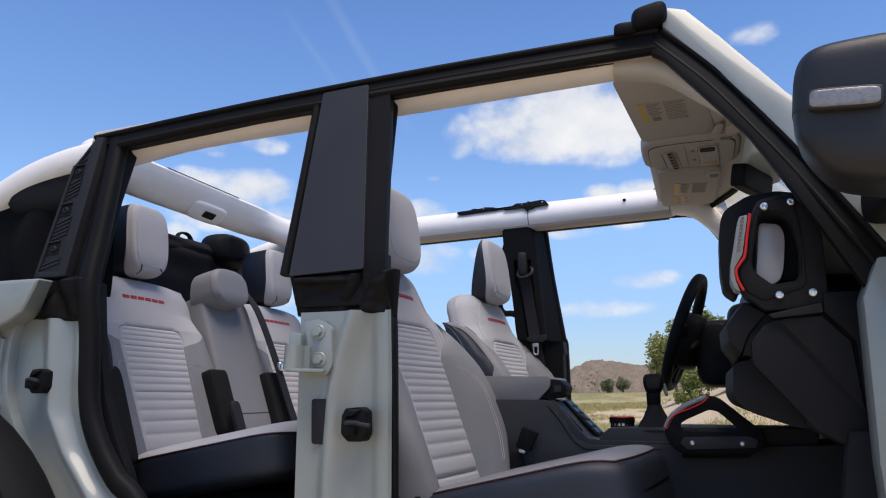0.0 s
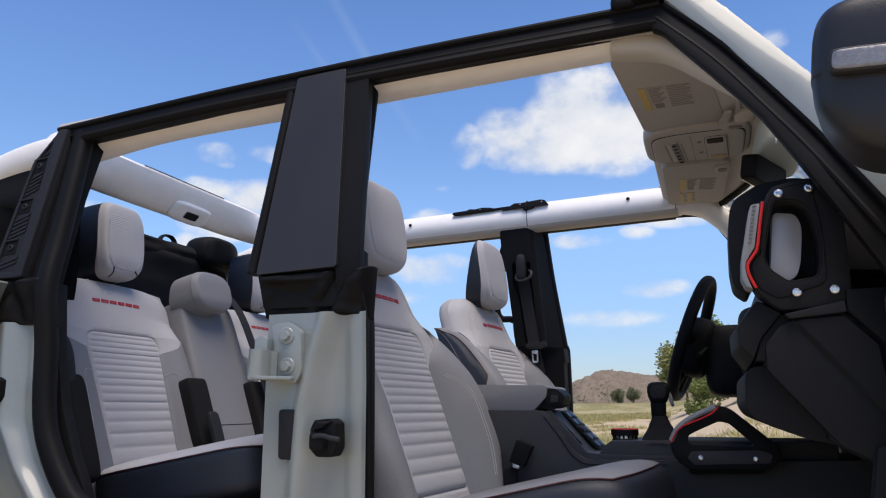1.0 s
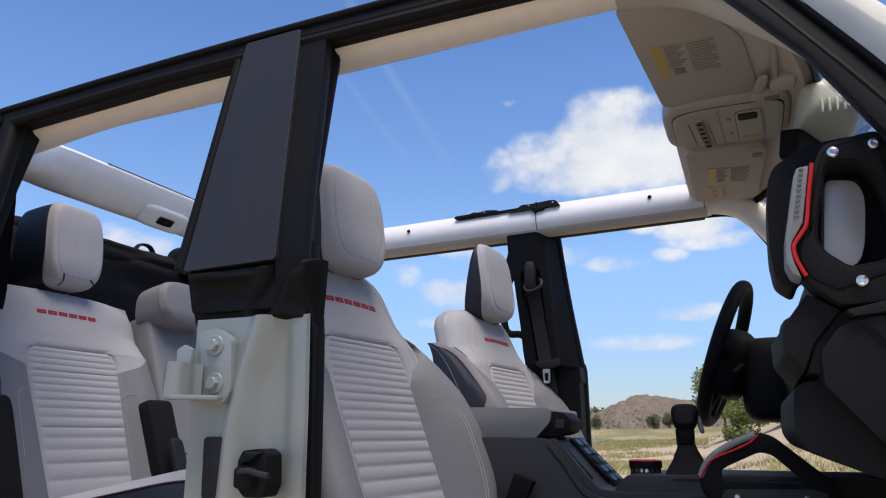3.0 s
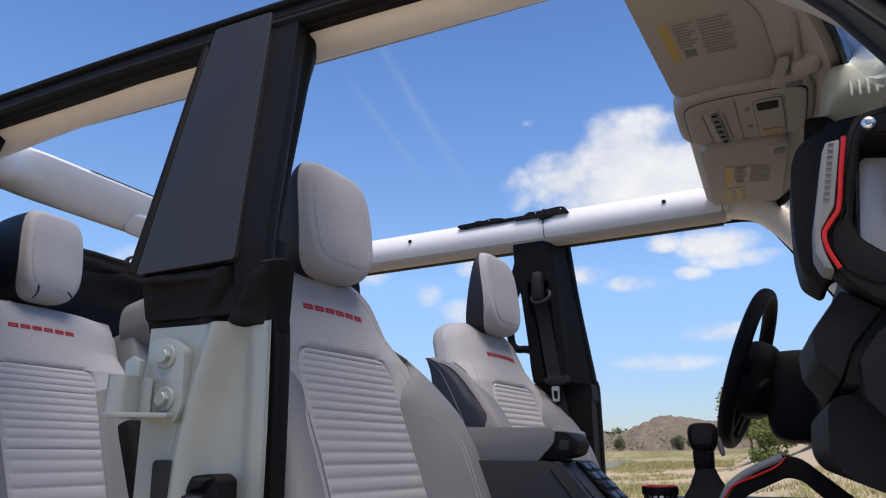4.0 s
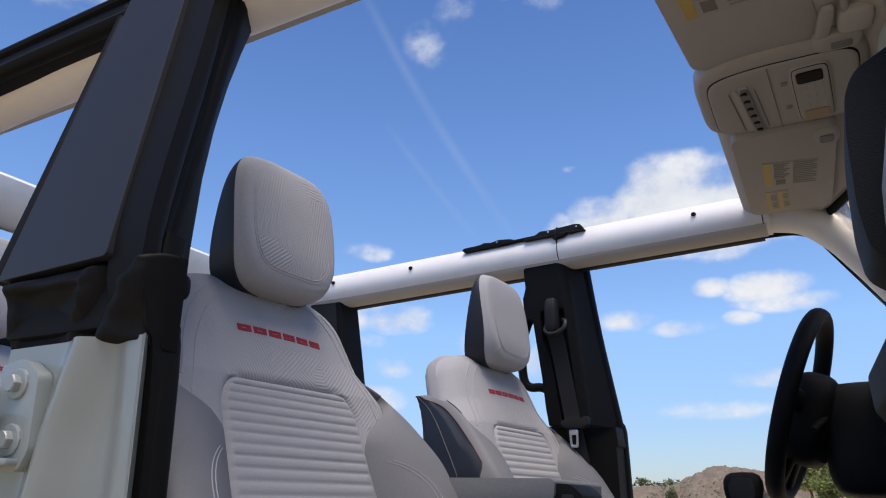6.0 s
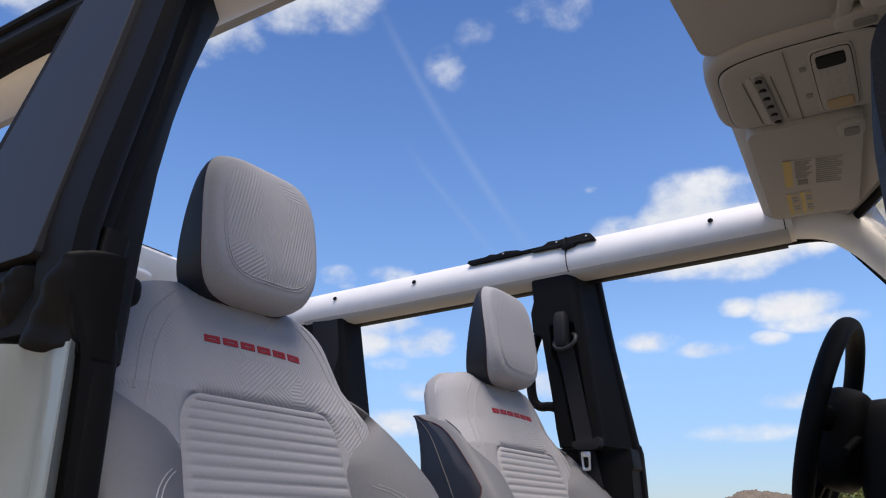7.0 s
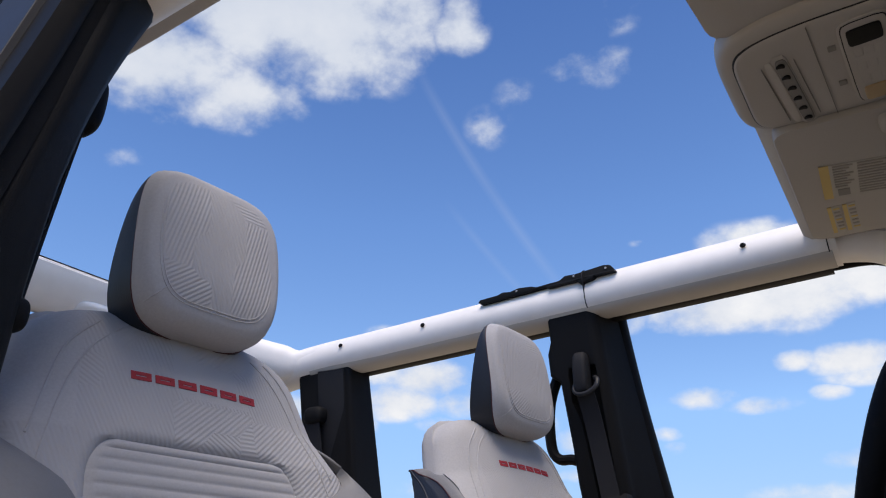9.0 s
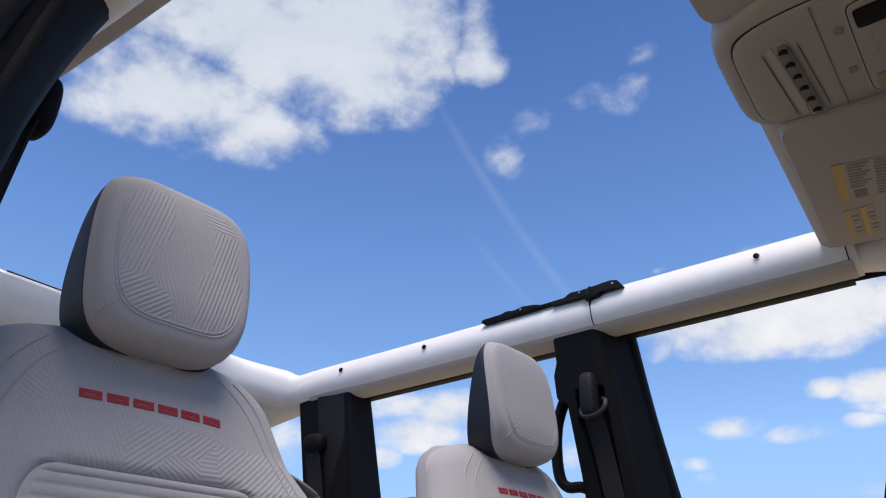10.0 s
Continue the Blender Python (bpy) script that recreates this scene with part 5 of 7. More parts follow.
def groove(d, w=0.004, depth=0.004):
    return -depth * math.exp(-(d / w) ** 2)


class Back:
    """The shape of one backrest: u across, v up along the lean, w forward from the seat's face."""

    def __init__(self, half, top, ins, ins_top, ribs, bolster, thick=0.12, bottom=-0.12, edge=0.075):
        self.half, self.top, self.ins, self.ins_top, self.ribs, self.bolster, self.thick, self.bottom = half, top, ins, ins_top, ribs, bolster, thick, bottom
        self.edge = edge

    def insert(self, v):
        w = lerp_table(self.ins, v)
        r = 0.05
        if v > self.ins_top - r:
            q = min(1.0, (v - self.ins_top + r) / r)
            w -= 0.035 * (1 - math.sqrt(max(0.0, 1 - q * q)))
        return w

    def rib(self, v):
        t = 1 - max(0.0, min(1.0, v / self.ins_top))
        ph = self.ribs * (1.6 * t - 0.6 * t * t) / 1.0
        amp = 0.0026 + 0.0042 * t
        return amp * (abs(math.sin(math.pi * ph)) ** 0.38 - 0.8)

    def face(self, u, v):
        """How far the face stands forward."""
        h = lerp_table(self.half, v)
        a = abs(u)
        hi = self.insert(v)
        w = 0.0
        b = lerp_table(self.bolster, v)
        s = max(0.0, min(1.0, (a - hi) / max(0.01, (h * 0.82 - hi))))
        w += b * math.sin(math.pi / 2 * s) ** 2
        if v > self.ins_top:
            w -= 0.02 * (a / h) ** 2 * min(1.0, (v - self.ins_top) / 0.06)
        round_off = (a / h) ** 7
        if self.top - v < 0.07:
            round_off += (1 - (self.top - v) / 0.07) ** 2
        w -= self.edge * (1 - math.sqrt(max(0.0, 1 - round_off)))
        if 0 <= v <= self.ins_top and a < hi:
            w += self.rib(v) * min(1.0, (hi - a) / 0.012)
        w += groove(a - hi, 0.0035, 0.005) if v <= self.ins_top + 0.004 else 0
        if a < hi:
            w += groove(v - self.ins_top, 0.004, 0.004) + groove(v, 0.004, 0.005)
        low = v - self.bottom
        if low < 0.05:
            w -= 0.03 * (1 - low / 0.05) ** 2
        return w

    def rows(self):
        vs, v = [], self.bottom
        while v < self.top:
            vs.append(v)
            t = max(0.0, min(1.0, v / self.ins_top))
            step = 0.0042 - 0.0027 * t if 0 <= v <= self.ins_top else 0.006
            if self.top - v < 0.03:
                step = 0.002
            nxt = v + step
            for mark in (0.0, self.ins_top):
                if v < mark - 1e-9 and nxt > mark - 0.001:
                    nxt = mark
            v = nxt
        vs.append(self.top)
        return vs

    def shell(self, v):
        """Outer edge of the face at height v: half width, face depth and thickness there."""
        h = lerp_table(self.half, v)
        up = max(0.0, min(1.0, (self.top - v) / 0.05))
        return h, self.face(h, v), self.thick * (1.0 - 0.52 * max(0.0, min(1.0, (v - 0.25) / 0.22))) * (0.35 + 0.65 * math.sqrt(1 - (1 - up) ** 2))


RIDGE = [(-0.12, 0.030), (0.0, 0.054), (0.10, 0.064), (0.18, 0.063), (0.26, 0.050), (0.32, 0.031), (0.37, 0.010), (0.42, -0.017), (0.45, -0.039), (0.475, -0.064), (0.490, -0.086), (0.498, -0.103), (0.501, -0.116)]
INNER = [(-0.12, 0.0), (0.300, 0.0), (0.335, 0.16), (0.362, 0.55), (0.388, 0.90), (0.41, 1.0), (0.55, 1.0)]


def side_bolster(shape, put, s, body):
    """A front seat's side bolster: a fin that runs from the back of the shoulder forward and down, grey on its
    inner face, with a navy facing outside the ridge."""
    NB, NG, NW, NF = 16, 5, 6, 8
    top, back = RIDGE[-1][0], -0.122
    V = [shape.bottom + (top - shape.bottom) * math.sin(math.pi / 2 * k / 70) for k in range(71)]
    grid = []
    for v in V:
        h, hi, wr = lerp_table(shape.half, v), shape.insert(v), lerp_table(RIDGE, v)
        k_in = lerp_table(INNER, v)
        out = h + 0.010 - 0.007 * max(0.0, min(1.0, (v - 0.35) / 0.08))
        # where the shoulder's side stands at the ridge's depth
        _, wf, th = shape.shell(v)
        e = max(0.0, min(0.985, (wf - wr) / th)) ** (1 / 0.6)
        flank = h * (1 - e * e) ** 0.25 * (1.0 + 0.012 * e) - 0.005
        ui = hi + 0.001 + (flank - hi) * k_in
        wi = shape.face(min(ui, h), v) + 0.001 if k_in < 1 else wr + 0.003
        if k_in >= 0.55:
            wi = min(wi, wr + 0.006) if wr < wi else wi
        ur = out - 0.016 * (1 - k_in) - 0.009 * k_in
        full = max(0.0, min(1.0, (wr - wi) / 0.05))
        cu, cw = ur - (ur - ui) * 0.45, max(wr, wi) + 0.016 * full
        row = []
        for i in range(NB + 1):
            t = i / NB
            row.append(((1 - t) ** 2 * ui + 2 * t * (1 - t) * cu + t * t * ur, (1 - t) ** 2 * wi + 2 * t * (1 - t) * cw + t * t * wr))
        deep = max(0.002, wr - back)
        turn = min(0.030, deep * 0.35)
        low = max(0.0, min(1.0, (0.36 - v) / 0.20))
        low = low * low * (3 - 2 * low)

        def outside(t):
            """Round the ridge and down the outer side, t from 0 at the ridge to 1 at the back."""
            if t * deep < turn:
                a = math.pi / 2 * t * deep / turn
                return ur + (out - ur) * math.sin(a), wr - turn * (1 - math.cos(a))
            return out + 0.006 * math.sin(math.pi * t) * min(1.0, deep / 0.1) - 0.020 * max(0.0, t - 0.85) / 0.15, wr - deep * t

        edge = max(0.42 * low, min(0.45, 0.022 / deep))
        row += [outside(edge * i / NG) for i in range(1, NG + 1)]
        seam = edge + (1 - edge) * 0.38
        row += [outside(edge + (seam - edge) * i / NW) for i in range(1, NW + 1)]
        row += [outside(seam + (1 - seam) * i / NF) for i in range(1, NF + 1)]
        grid.append([put(s * u, v, w) for u, w in row])
    K1, K2 = NB + NG, NB + NG + NW
    part("bolster", from_grid([r[:K1 + 1] for r in grid]), M_VINYL, body, "mid-grey vinyl side bolster", sharp=60)
    part("side_welt", from_grid([r[K1:K2 + 1] for r in grid]), M_NAVY, body, "navy-black vinyl welt", sharp=60)
    part("side_facing", from_grid([r[K2:] for r in grid]), M_NAVY, body, "navy-black vinyl facing", sharp=60)
    part("piping", sweep([r[K1] for r in grid], oval(0.0014, 0.0014, 6), up=(1, 0, 0.3)), M_PIPE, body, "dark red piping")
    part("seam", sweep([r[K2] for r in grid], oval(0.0018, 0.0018, 6), up=(1, 0, 0.3)), M_NAVY, body)
    for d in (0, 1):
        line = []
        for r, v in zip(grid, V):
            if 0.0 < v < 0.285:
                at = 9 + d - 7.5 * max(0.0, (v - 0.19) / 0.095) ** 2.4
                k = int(at)
                line.append(Vector(r[k]).lerp(Vector(r[k + 1]), at - k))
        part("stitching", sweep(line, oval(0.0009, 0.0009, 5), up=(1, 0, 0.3)), M_RIB, body)


def backrest(shape, put, owner, brow, dark):
    """Builds a backrest as fabric, ribbed insert, two raised vinyl wings and a dark shell. put(u, v, w) gives the place;
    brow is a table of the wing's upper edge from the insert (0) round to the back (1)."""
    V = shape.rows()
    NI, NO = 26, 26
    cols = []
    for v in V:
        h, hi = lerp_table(shape.half, v), shape.insert(v)
        half_cols = [hi * i / NI for i in range(NI)] + [hi + (h - hi) * math.sin(math.pi / 2 * i / NO) for i in range(NO + 1)]
        cols.append([-c for c in half_cols[::-1]] + half_cols[1:])
    n = len(cols[0])
    mid = NI + NO
    pts = [[put(u, v, shape.face(u, v)) for u in row] for v, row in zip(V, cols)]
    bms = {k: bmesh.new() for k in ("fab", "ins", "pan_a", "pan_b")}
    made = {}

    def vert(key, j, i):
        k = (key, j, i)
        if k not in made:
            made[k] = bms[key].verts.new(pts[j][i])
        return made[k]

    for j in range(len(V) - 1):
        for i in range(n - 1):
            v = (V[j] + V[j + 1]) / 2
            key = "ins" if abs(i + 0.5 - mid) < NI and 0 <= v <= shape.ins_top else "fab"
            if key == "fab" and dark and v > 0.40 and (i - mid > NI + 11 or mid - i > NI + 6):
                key = "pan_a" if i > mid else "pan_b"
            bms[key].faces.new((vert(key, j, i), vert(key, j, i + 1), vert(key, j + 1, i + 1), vert(key, j + 1, i)))
    body = part("backrest", bms["fab"], M_FAB, owner, "light grey embossed fabric", sharp=70)
    part("ribbed_insert", bms["ins"], M_RIB, body, "light grey horizontally ribbed insert", sharp=80)
    for k in "ab":
        if bms["pan_" + k].verts:
            part("shoulder_panel", bms["pan_" + k], M_RIB, body, "plain light grey fabric", sharp=70)
        else:
            bms["pan_" + k].free()
    # shell: sides and back, dark below the shoulder and light above it
    rows, heights = [], []
    for v in V[::4] + [V[-1]]:
        heights.append(v)
        h, wf, t = shape.shell(v)
        q = []
        for k in range(25):
            a = math.pi * k / 24
            c, e = math.cos(a), math.sin(a)
            q.append(put(h * math.copysign(abs(c) ** 0.5, c) * (1.0 + 0.012 * e), v, wf - t * e ** 0.6))
        rows.append(q)
    cut = next(i for i, v in enumerate(heights) if v >= lerp_table(brow, 0.70) - 0.03 or i == len(heights) - 2)
    bm = from_grid(rows[:cut + 1])
    bm.verts.ensure_lookup_table()
    bm.faces.new([bm.verts[k] for k in range(25)])
    part("back_panel", bm, M_NAVY if dark else M_CARPET, body, "navy-black vinyl back" if dark else "black back", sharp=60)
    bm = from_grid(rows[cut:])
    bm.verts.ensure_lookup_table()
    bm.faces.new([bm.verts[len(bm.verts) - 25 + k] for k in range(25)])
    part("shoulder", bm, M_RIB, body, "light grey shoulder sides", sharp=60)
    for s in (-1, 1):
        if dark:
            side_bolster(shape, put, s, body)
            continue
        # rear seats: a proud skin from the insert over the ridge and round the side
        FACE, SIDE, NV = 26, 12, 64
        grid = []
        for j in range(NV + 3):
            t = min(1.0, j / NV)
            row = []
            for i in range(FACE + SIDE + 1):
                q = i / (FACE + SIDE)
                v = shape.bottom + (lerp_table(brow, q) - shape.bottom) * t
                h, wf, th = shape.shell(v)
                proud = (0.002 + 0.004 * min(1.0, q / 0.75) ** 2) * min(1.0, i / 1.5)
                if j > NV:
                    proud = proud * (1.0 - (j - NV) * 0.55) - (0.004 if j == NV + 2 else 0)
                if i <= FACE:
                    hi = shape.insert(v)
                    a = hi + (h - hi) * math.sin(math.pi / 2 * i / FACE)
                    k = (i / FACE) ** 3
                    row.append(put(s * (a + proud * k), v, shape.face(a, v) + proud * (1 - 0.6 * k)))
                else:
                    ang = math.pi * (i - FACE) / SIDE * 0.47
                    c, e = math.cos(ang), math.sin(ang)
                    row.append(put(s * (h * c ** 0.5 * (1.0 + 0.012 * e) + proud), v, wf - th * e ** 0.6 - proud * e * e))
            grid.append(row)
        part("bolster", from_grid(grid), M_VINYL, body, "mid-grey vinyl side bolster", sharp=60)
    return body


def cord(shape, put, line, r, material, owner, name="seam", lift=0.0):
    """A thin cord lying on the seat's face along points (u, v)."""
    pts = smooth_path([(u, v, 0) for u, v in line], 8)
    P = [Vector(put(p.x, p.y, shape.face(p.x, p.y) + lift)) for p in pts]
    return part(name, sweep(P, oval(r, r, 6), up=(1, 0, 0.3)), material, owner)


def emblem(shape, put, v, width, height, owner):
    """A row of six red slit blocks sewn on the face, standing for a wordmark."""
    step = width / 6
    w = step * 0.82
    for k in range(6):
        c = -width / 2 + step * (k + 0.5)
        bars = []
        for u0, u1, v0, v1 in ((-0.5, 0.5, 0.08, 0.5), (-0.5, 0.5, -0.5, -0.08), (-0.5, -0.26, -0.08, 0.08), (0.26, 0.5, -0.08, 0.08)):
            A, B = [], []
            for du, dv in ((u0, v0), (u1, v0), (u1, v1), (u0, v1)):
                u, vv = -(c + du * w), v + dv * height
                A.append(put(u, vv, shape.face(u, vv) - 0.001))
                B.append(put(u, vv, shape.face(u, vv) + 0.0010))
            bars.append(prism(A, B, 0))
        part("emblem_block", joined(*bars), M_RED, owner, "red embroidered block")


def headrest(at, size, owner, tilt, small=False, wedge=1.08):
    """A headrest: a domed face in a rounded outline, a wedge-shaped side, piping, stitching and two posts."""
    sx, sy, sz = size
    R = rot(0, tilt, 0)
    at = Vector(at)
    N = 72

    def outline(t):
        c, s = math.cos(t), math.sin(t)
        n = 3.0 if small else 5.0
        k = (abs(c) ** n + abs(s) ** n) ** (-1 / n)
        y, z = c * k, s * k
        y *= 1 - (0.06 if small else 0.11) * max(0, z) ** 2 - (0.04 if small else 0.13) * max(0, -z) ** 2
        return y, z

    def front(y, z, r):
        x = 1.0 - 0.10 * r ** 4 - 0.22 * max(0.0, (r - 0.9) / 0.1) ** 2
        return x - 0.30 * max(0.0, -z - 0.45) ** 1.6 - 0.10 * max(0.0, z - 0.3) ** 2

    def rear(z):
        return (-1.0 if wedge < 1 or small else -0.55) + (0.5 if small else wedge) * (z + 1) / 2

    def spot(r, t, x=None, lift=0.0):
        y, z = outline(t)
        y, z = y * r, z * r
        xx = front(y, z, r) if x is None else x
        return at + R @ Vector((xx * sx / 2 + lift, y * sy / 2, z * sz / 2))

    T = [2 * math.pi * k / N for k in range(N)]

    def lap(t):
        """How far the face's cloth is drawn back round the edge."""
        c, e = math.cos(t), math.sin(t)
        return 0.02 + (0.10 if small else 0.55 * max(0.0, -e) ** 2 + 0.28 * max(0.0, c) ** 2 + 0.12 * max(0.0, e) ** 3)

    def edge(t, q):
        y, z = outline(t)
        f = front(y, z, 1.0)
        g = f - lap(t)
        return spot(1.0 + 0.012 * math.sin(math.pi * min(1.0, q)), t, f + (g - f) * q)

    rings = [[spot(r, t) for t in T] for r in (0.004, 0.15, 0.3, 0.45, 0.6, 0.7, 0.76, 0.80)]
    rim = [[spot(r, t) for t in T] for r in (0.80, 0.85, 0.9, 0.94, 0.97, 1.0)] + [[edge(t, q) for t in T] for q in (0.25, 0.5, 0.75, 1.0)]
    face = part("headrest", from_grid(rings, closed_u=True), M_VINYL if small else M_FAB, owner, "plain grey headrest" if small else "light grey embossed headrest face", sharp=70)
    part("headrest_border", from_grid(rim, closed_u=True), M_VINYL if small else M_RIB, face, "" if small else "plain light grey border", sharp=70)
    rows = [[edge(t, 1.0) for t in T]]
    for k in range(1, 9):
        q = k / 8
        row = []
        for t in T:
            y, z = outline(t)
            f = front(y, z, 1.0) - lap(t)
            row.append(spot(1.0 + 0.012 * math.sin(math.pi * q), t, f + (min(rear(z), f - 0.08) - f) * q))
        rows.append(row)
    for r in (0.97, 0.9, 0.6, 0.3, 0.004):
        row = []
        for t in T:
            y, z = outline(t)
            row.append(spot(r, t, min(rear(z * r), front(y, z, 1.0) - lap(t) - 0.08) - 0.10 * (1 - r)))
        rows.append(row)
    part("headrest_side", from_grid(rows, closed_u=True), M_VINYL if small else M_NAVY, face, "" if small else "navy-black vinyl sides and back", sharp=70)
    if not small:
        part("piping", sweep([edge(t, 1.0) for t in T], oval(0.0013, 0.0013, 6), up=R @ Vector((1, 0, 0)), closed=True), M_PIPE, face, "dark red piping")
        for r in (0.80, 0.765):
            line = [spot(r, math.radians(150 + 3.0 * k), None, 0.0001) for k in range(62)]
            part("stitching", sweep(line, oval(0.0009, 0.0009, 5), up=R @ Vector((1, 0, 0))), M_RIB, face)
        # Charcoal cords paint the shade in two tucks of the light cloth.
        if wedge < 1:
            for e in (-36, 34):
                line = [spot(0.80 + 0.2 * k / 5, math.radians(-90 + e + 2 * k), None, 0.0002) for k in range(6)]
                part("tuck_shade", sweep(line, oval(0.0028, 0.0014, 6), up=(1, 0, 0)), M_DARK, face)
        line = [spot(0.80 + 0.2 * k / 5, math.radians(-90 - 47), None, 0.0001) for k in range(6)]
        part("stitching", sweep(line, oval(0.0009, 0.0009, 5), up=(1, 0, 0)), M_RIB, face)
    for s in (-1, 1):
        part("headrest_post", rod(at + Vector((-sx * 0.1, s * sy * 0.27, -sz * 0.35)), at + Vector((-sx * 0.1 + 0.01, s * sy * 0.27, -sz * 0.5 - 0.10)), 0.006, 10), M_STEEL if wedge < 1 else M_BLACK, face)
    return face


FRONT = Back(half=[(-0.12, 0.20), (0.0, 0.255), (0.12, 0.288), (0.25, 0.288), (0.34, 0.268), (0.42, 0.243), (0.47, 0.224), (0.51, 0.211), (0.545, 0.199), (0.570, 0.184), (0.584, 0.162), (0.591, 0.130)], top=0.592, ins=[(0.0, 0.150), (0.2, 0.148), (0.38, 0.140)], ins_top=0.396, ribs=19, bolster=[(-0.12, 0.010), (0.08, 0.022), (0.18, 0.020), (0.27, 0.012), (0.35, 0.004), (0.46, 0.0)], edge=0.042)


FRONT_BROW = [(0.0, 0.33), (0.70, 0.42), (1.0, 0.50)]


def front_seat(at, label):
    ox, oy, oz = at
    seat = thing("front_seat", (ox, oy, 0.62), label, "car seat", "front seats")

    def put(u, v, w):
        return (ox - v * SL + w * CL, oy + u, oz + v * CL + w * SL)

    body = backrest(FRONT, put, seat, FRONT_BROW, True)
    emblem(FRONT, put, 0.480, 0.184, 0.0108, body)
    for s in (-1, 1):
        cord(FRONT, put, [(s * 0.205, 0.385), (s * 0.182, 0.45), (s * 0.160, 0.51), (s * 0.122, 0.552)], 0.0015, M_RIB, body, "seam", 0.0003)
        cord(FRONT, put, [(s * 0.200, 0.300), (s * 0.193, 0.36), (s * 0.172, 0.43), (s * 0.138, 0.505), (s * 0.095, 0.548)], 0.0012, M_RIB, body, "seam", 0.0002)
    headrest((ox - 0.208, oy - 0.008, oz + 0.623), (0.128, 0.220, 0.226), seat, -8)
    # cushion: light top, dark sides
    c = Vector((ox + 0.232, oy, oz - 0.054))
    tilt = rot(0, -13.3, 0)

    def warp(x, y, z):
        zz = z + 0.08 * abs(y) ** 3 * (z > 0) - 0.35 * max(0, x - 0.55) ** 2 * 2.5 * (z > 0)
        return x * (1 - 0.05 * (1 - abs(z)) * 0), y * (1 - 0.06 * max(0, x)), zz

    upper_bm, lower_bm, line = split_box(c, (0.525, 0.52, 0.17), 6, 30, warp, tilt, 1.08)
    top = part("seat_cushion", upper_bm, M_VINYL, seat, "light grey fabric cushion top", sharp=70)
    part("cushion_side", lower_bm, M_NAVY, top, "navy-black vinyl cushion sides", sharp=70)
    part("piping", sweep(line, oval(0.0016, 0.0016, 6)), M_PIPE, top, "dark red piping")
    part("seat_base", joined(softbox((ox + 0.20, oy, oz - 0.16), (0.46, 0.44, 0.12), 8, 6), softbox((ox + 0.20, oy - 0.18, oz - 0.28), (0.50, 0.05, 0.14), 8, 5), softbox((ox + 0.20, oy + 0.18, oz - 0.28), (0.50, 0.05, 0.14), 8, 5)), M_BLACK, seat, "black seat frame and runners")
    part("recliner_cover", softbox((ox - 0.02, oy - 0.245, oz - 0.07), (0.12, 0.03, 0.12), 4, 8), M_BLACK, seat, "black recliner cover")
    return seat


passenger = front_seat((-0.552, 1.812, 0.97), "light grey and navy front passenger seat with red emblem")
driver = copy_thing(passenger, pose(-0.477, 2.568, 0.62, 0, 0, -5))
passenger.matrix_world = pose(-0.546, 1.797, 0.62, 0, 0, -6)
tagged(driver, "light grey and navy driver seat behind the steering wheel")

REAR = Back(half=[(-0.1, 0.240), (0.0, 0.256), (0.2, 0.270), (0.35, 0.270), (0.48, 0.272), (0.53, 0.272), (0.557, 0.266)], top=0.56, ins=[(0.0, 0.126), (0.2, 0.135), (0.39, 0.145)], ins_top=0.385, ribs=16, bolster=[(-0.1, 0.020), (0.2, 0.022), (0.36, 0.010), (0.45, 0.0)], thick=0.10, edge=0.032)


REAR_BROW = [(0.0, 0.332), (0.25, 0.350), (0.5, 0.380), (0.7, 0.398), (1.0, 0.402)]


def rear_seat(oy, label):
    ox, oz = -1.432, 1.003
    seat = thing("rear_passenger_seat", (ox, oy, 0.62), label, "car seat", "rear seats")

    def put(u, v, w):
        return (ox - v * SL + w * CL, oy + u, oz + v * CL + w * SL)

    body = backrest(REAR, put, seat, REAR_BROW, False)
    emblem(REAR, put, 0.482, 0.190, 0.0105, body)
    for s in (-1, 1):
        cord(REAR, put, [(s * 0.195, 0.10), (s * 0.190, 0.24), (s * 0.168, 0.268), (s * 0.140, 0.262)], 0.0007, M_RIB, body, "stitching", 0.0026)
    headrest((ox - 0.230, oy + 0.004, oz + 0.636), (0.155, 0.176, 0.228), seat, -6, wedge=0.35)
    return seat


part("side_recess", softbox((-1.425, 1.598, 1.10), (0.085, 0.06, 0.27), 8, 10, turn=rot(0, -20, 0)), M_CARPET, car, "black recess beside the rear seat")
rear_right = rear_seat(1.887, "light grey rear seat back with ribbed insert and red emblem")
copy_thing(rear_right, pose(-1.432, 2.675, 0.62))

# middle of the rear bench
mid = thing("rear_middle_seat", (-1.43, 2.27, 0.62), "plain mid-grey narrow middle seat back with small headrest", "car seat", "rear seats")
part("backrest", softbox((-1.566, 2.308, 1.252), (0.12, 0.30, 0.53), 9, 26, lambda x, y, z: (x, y * (1 - 0.06 * max(0, z)), z), turn=rot(0, -20, 0)), M_VINYL, mid, "plain grey vinyl backrest")
part("seam", sweep([(-1.4475, 2.165, 1.100), (-1.4475, 2.45, 1.100)], oval(0.0016, 0.0016, 6)), M_DARK, mid)
headrest((-1.590, 2.258, 1.528), (0.13, 0.200, 0.138), mid, -14, small=True)
for s, w in ((-1, 0.06), (1, 0.06)):
    part("buckle_pocket", softbox((-1.470, 2.275 + s * 0.165, 1.132), (0.085, 0.092, 0.215), 12, 12, turn=rot(0, -20, 0)), M_CARPET, mid, "black pocket for the belt buckle")
part("pocket_strap", softbox((-1.375, 2.095, 1.09), (0.02, 0.045, 0.11), 5, 6, turn=rot(0, -20, 0)), M_DARK, mid)

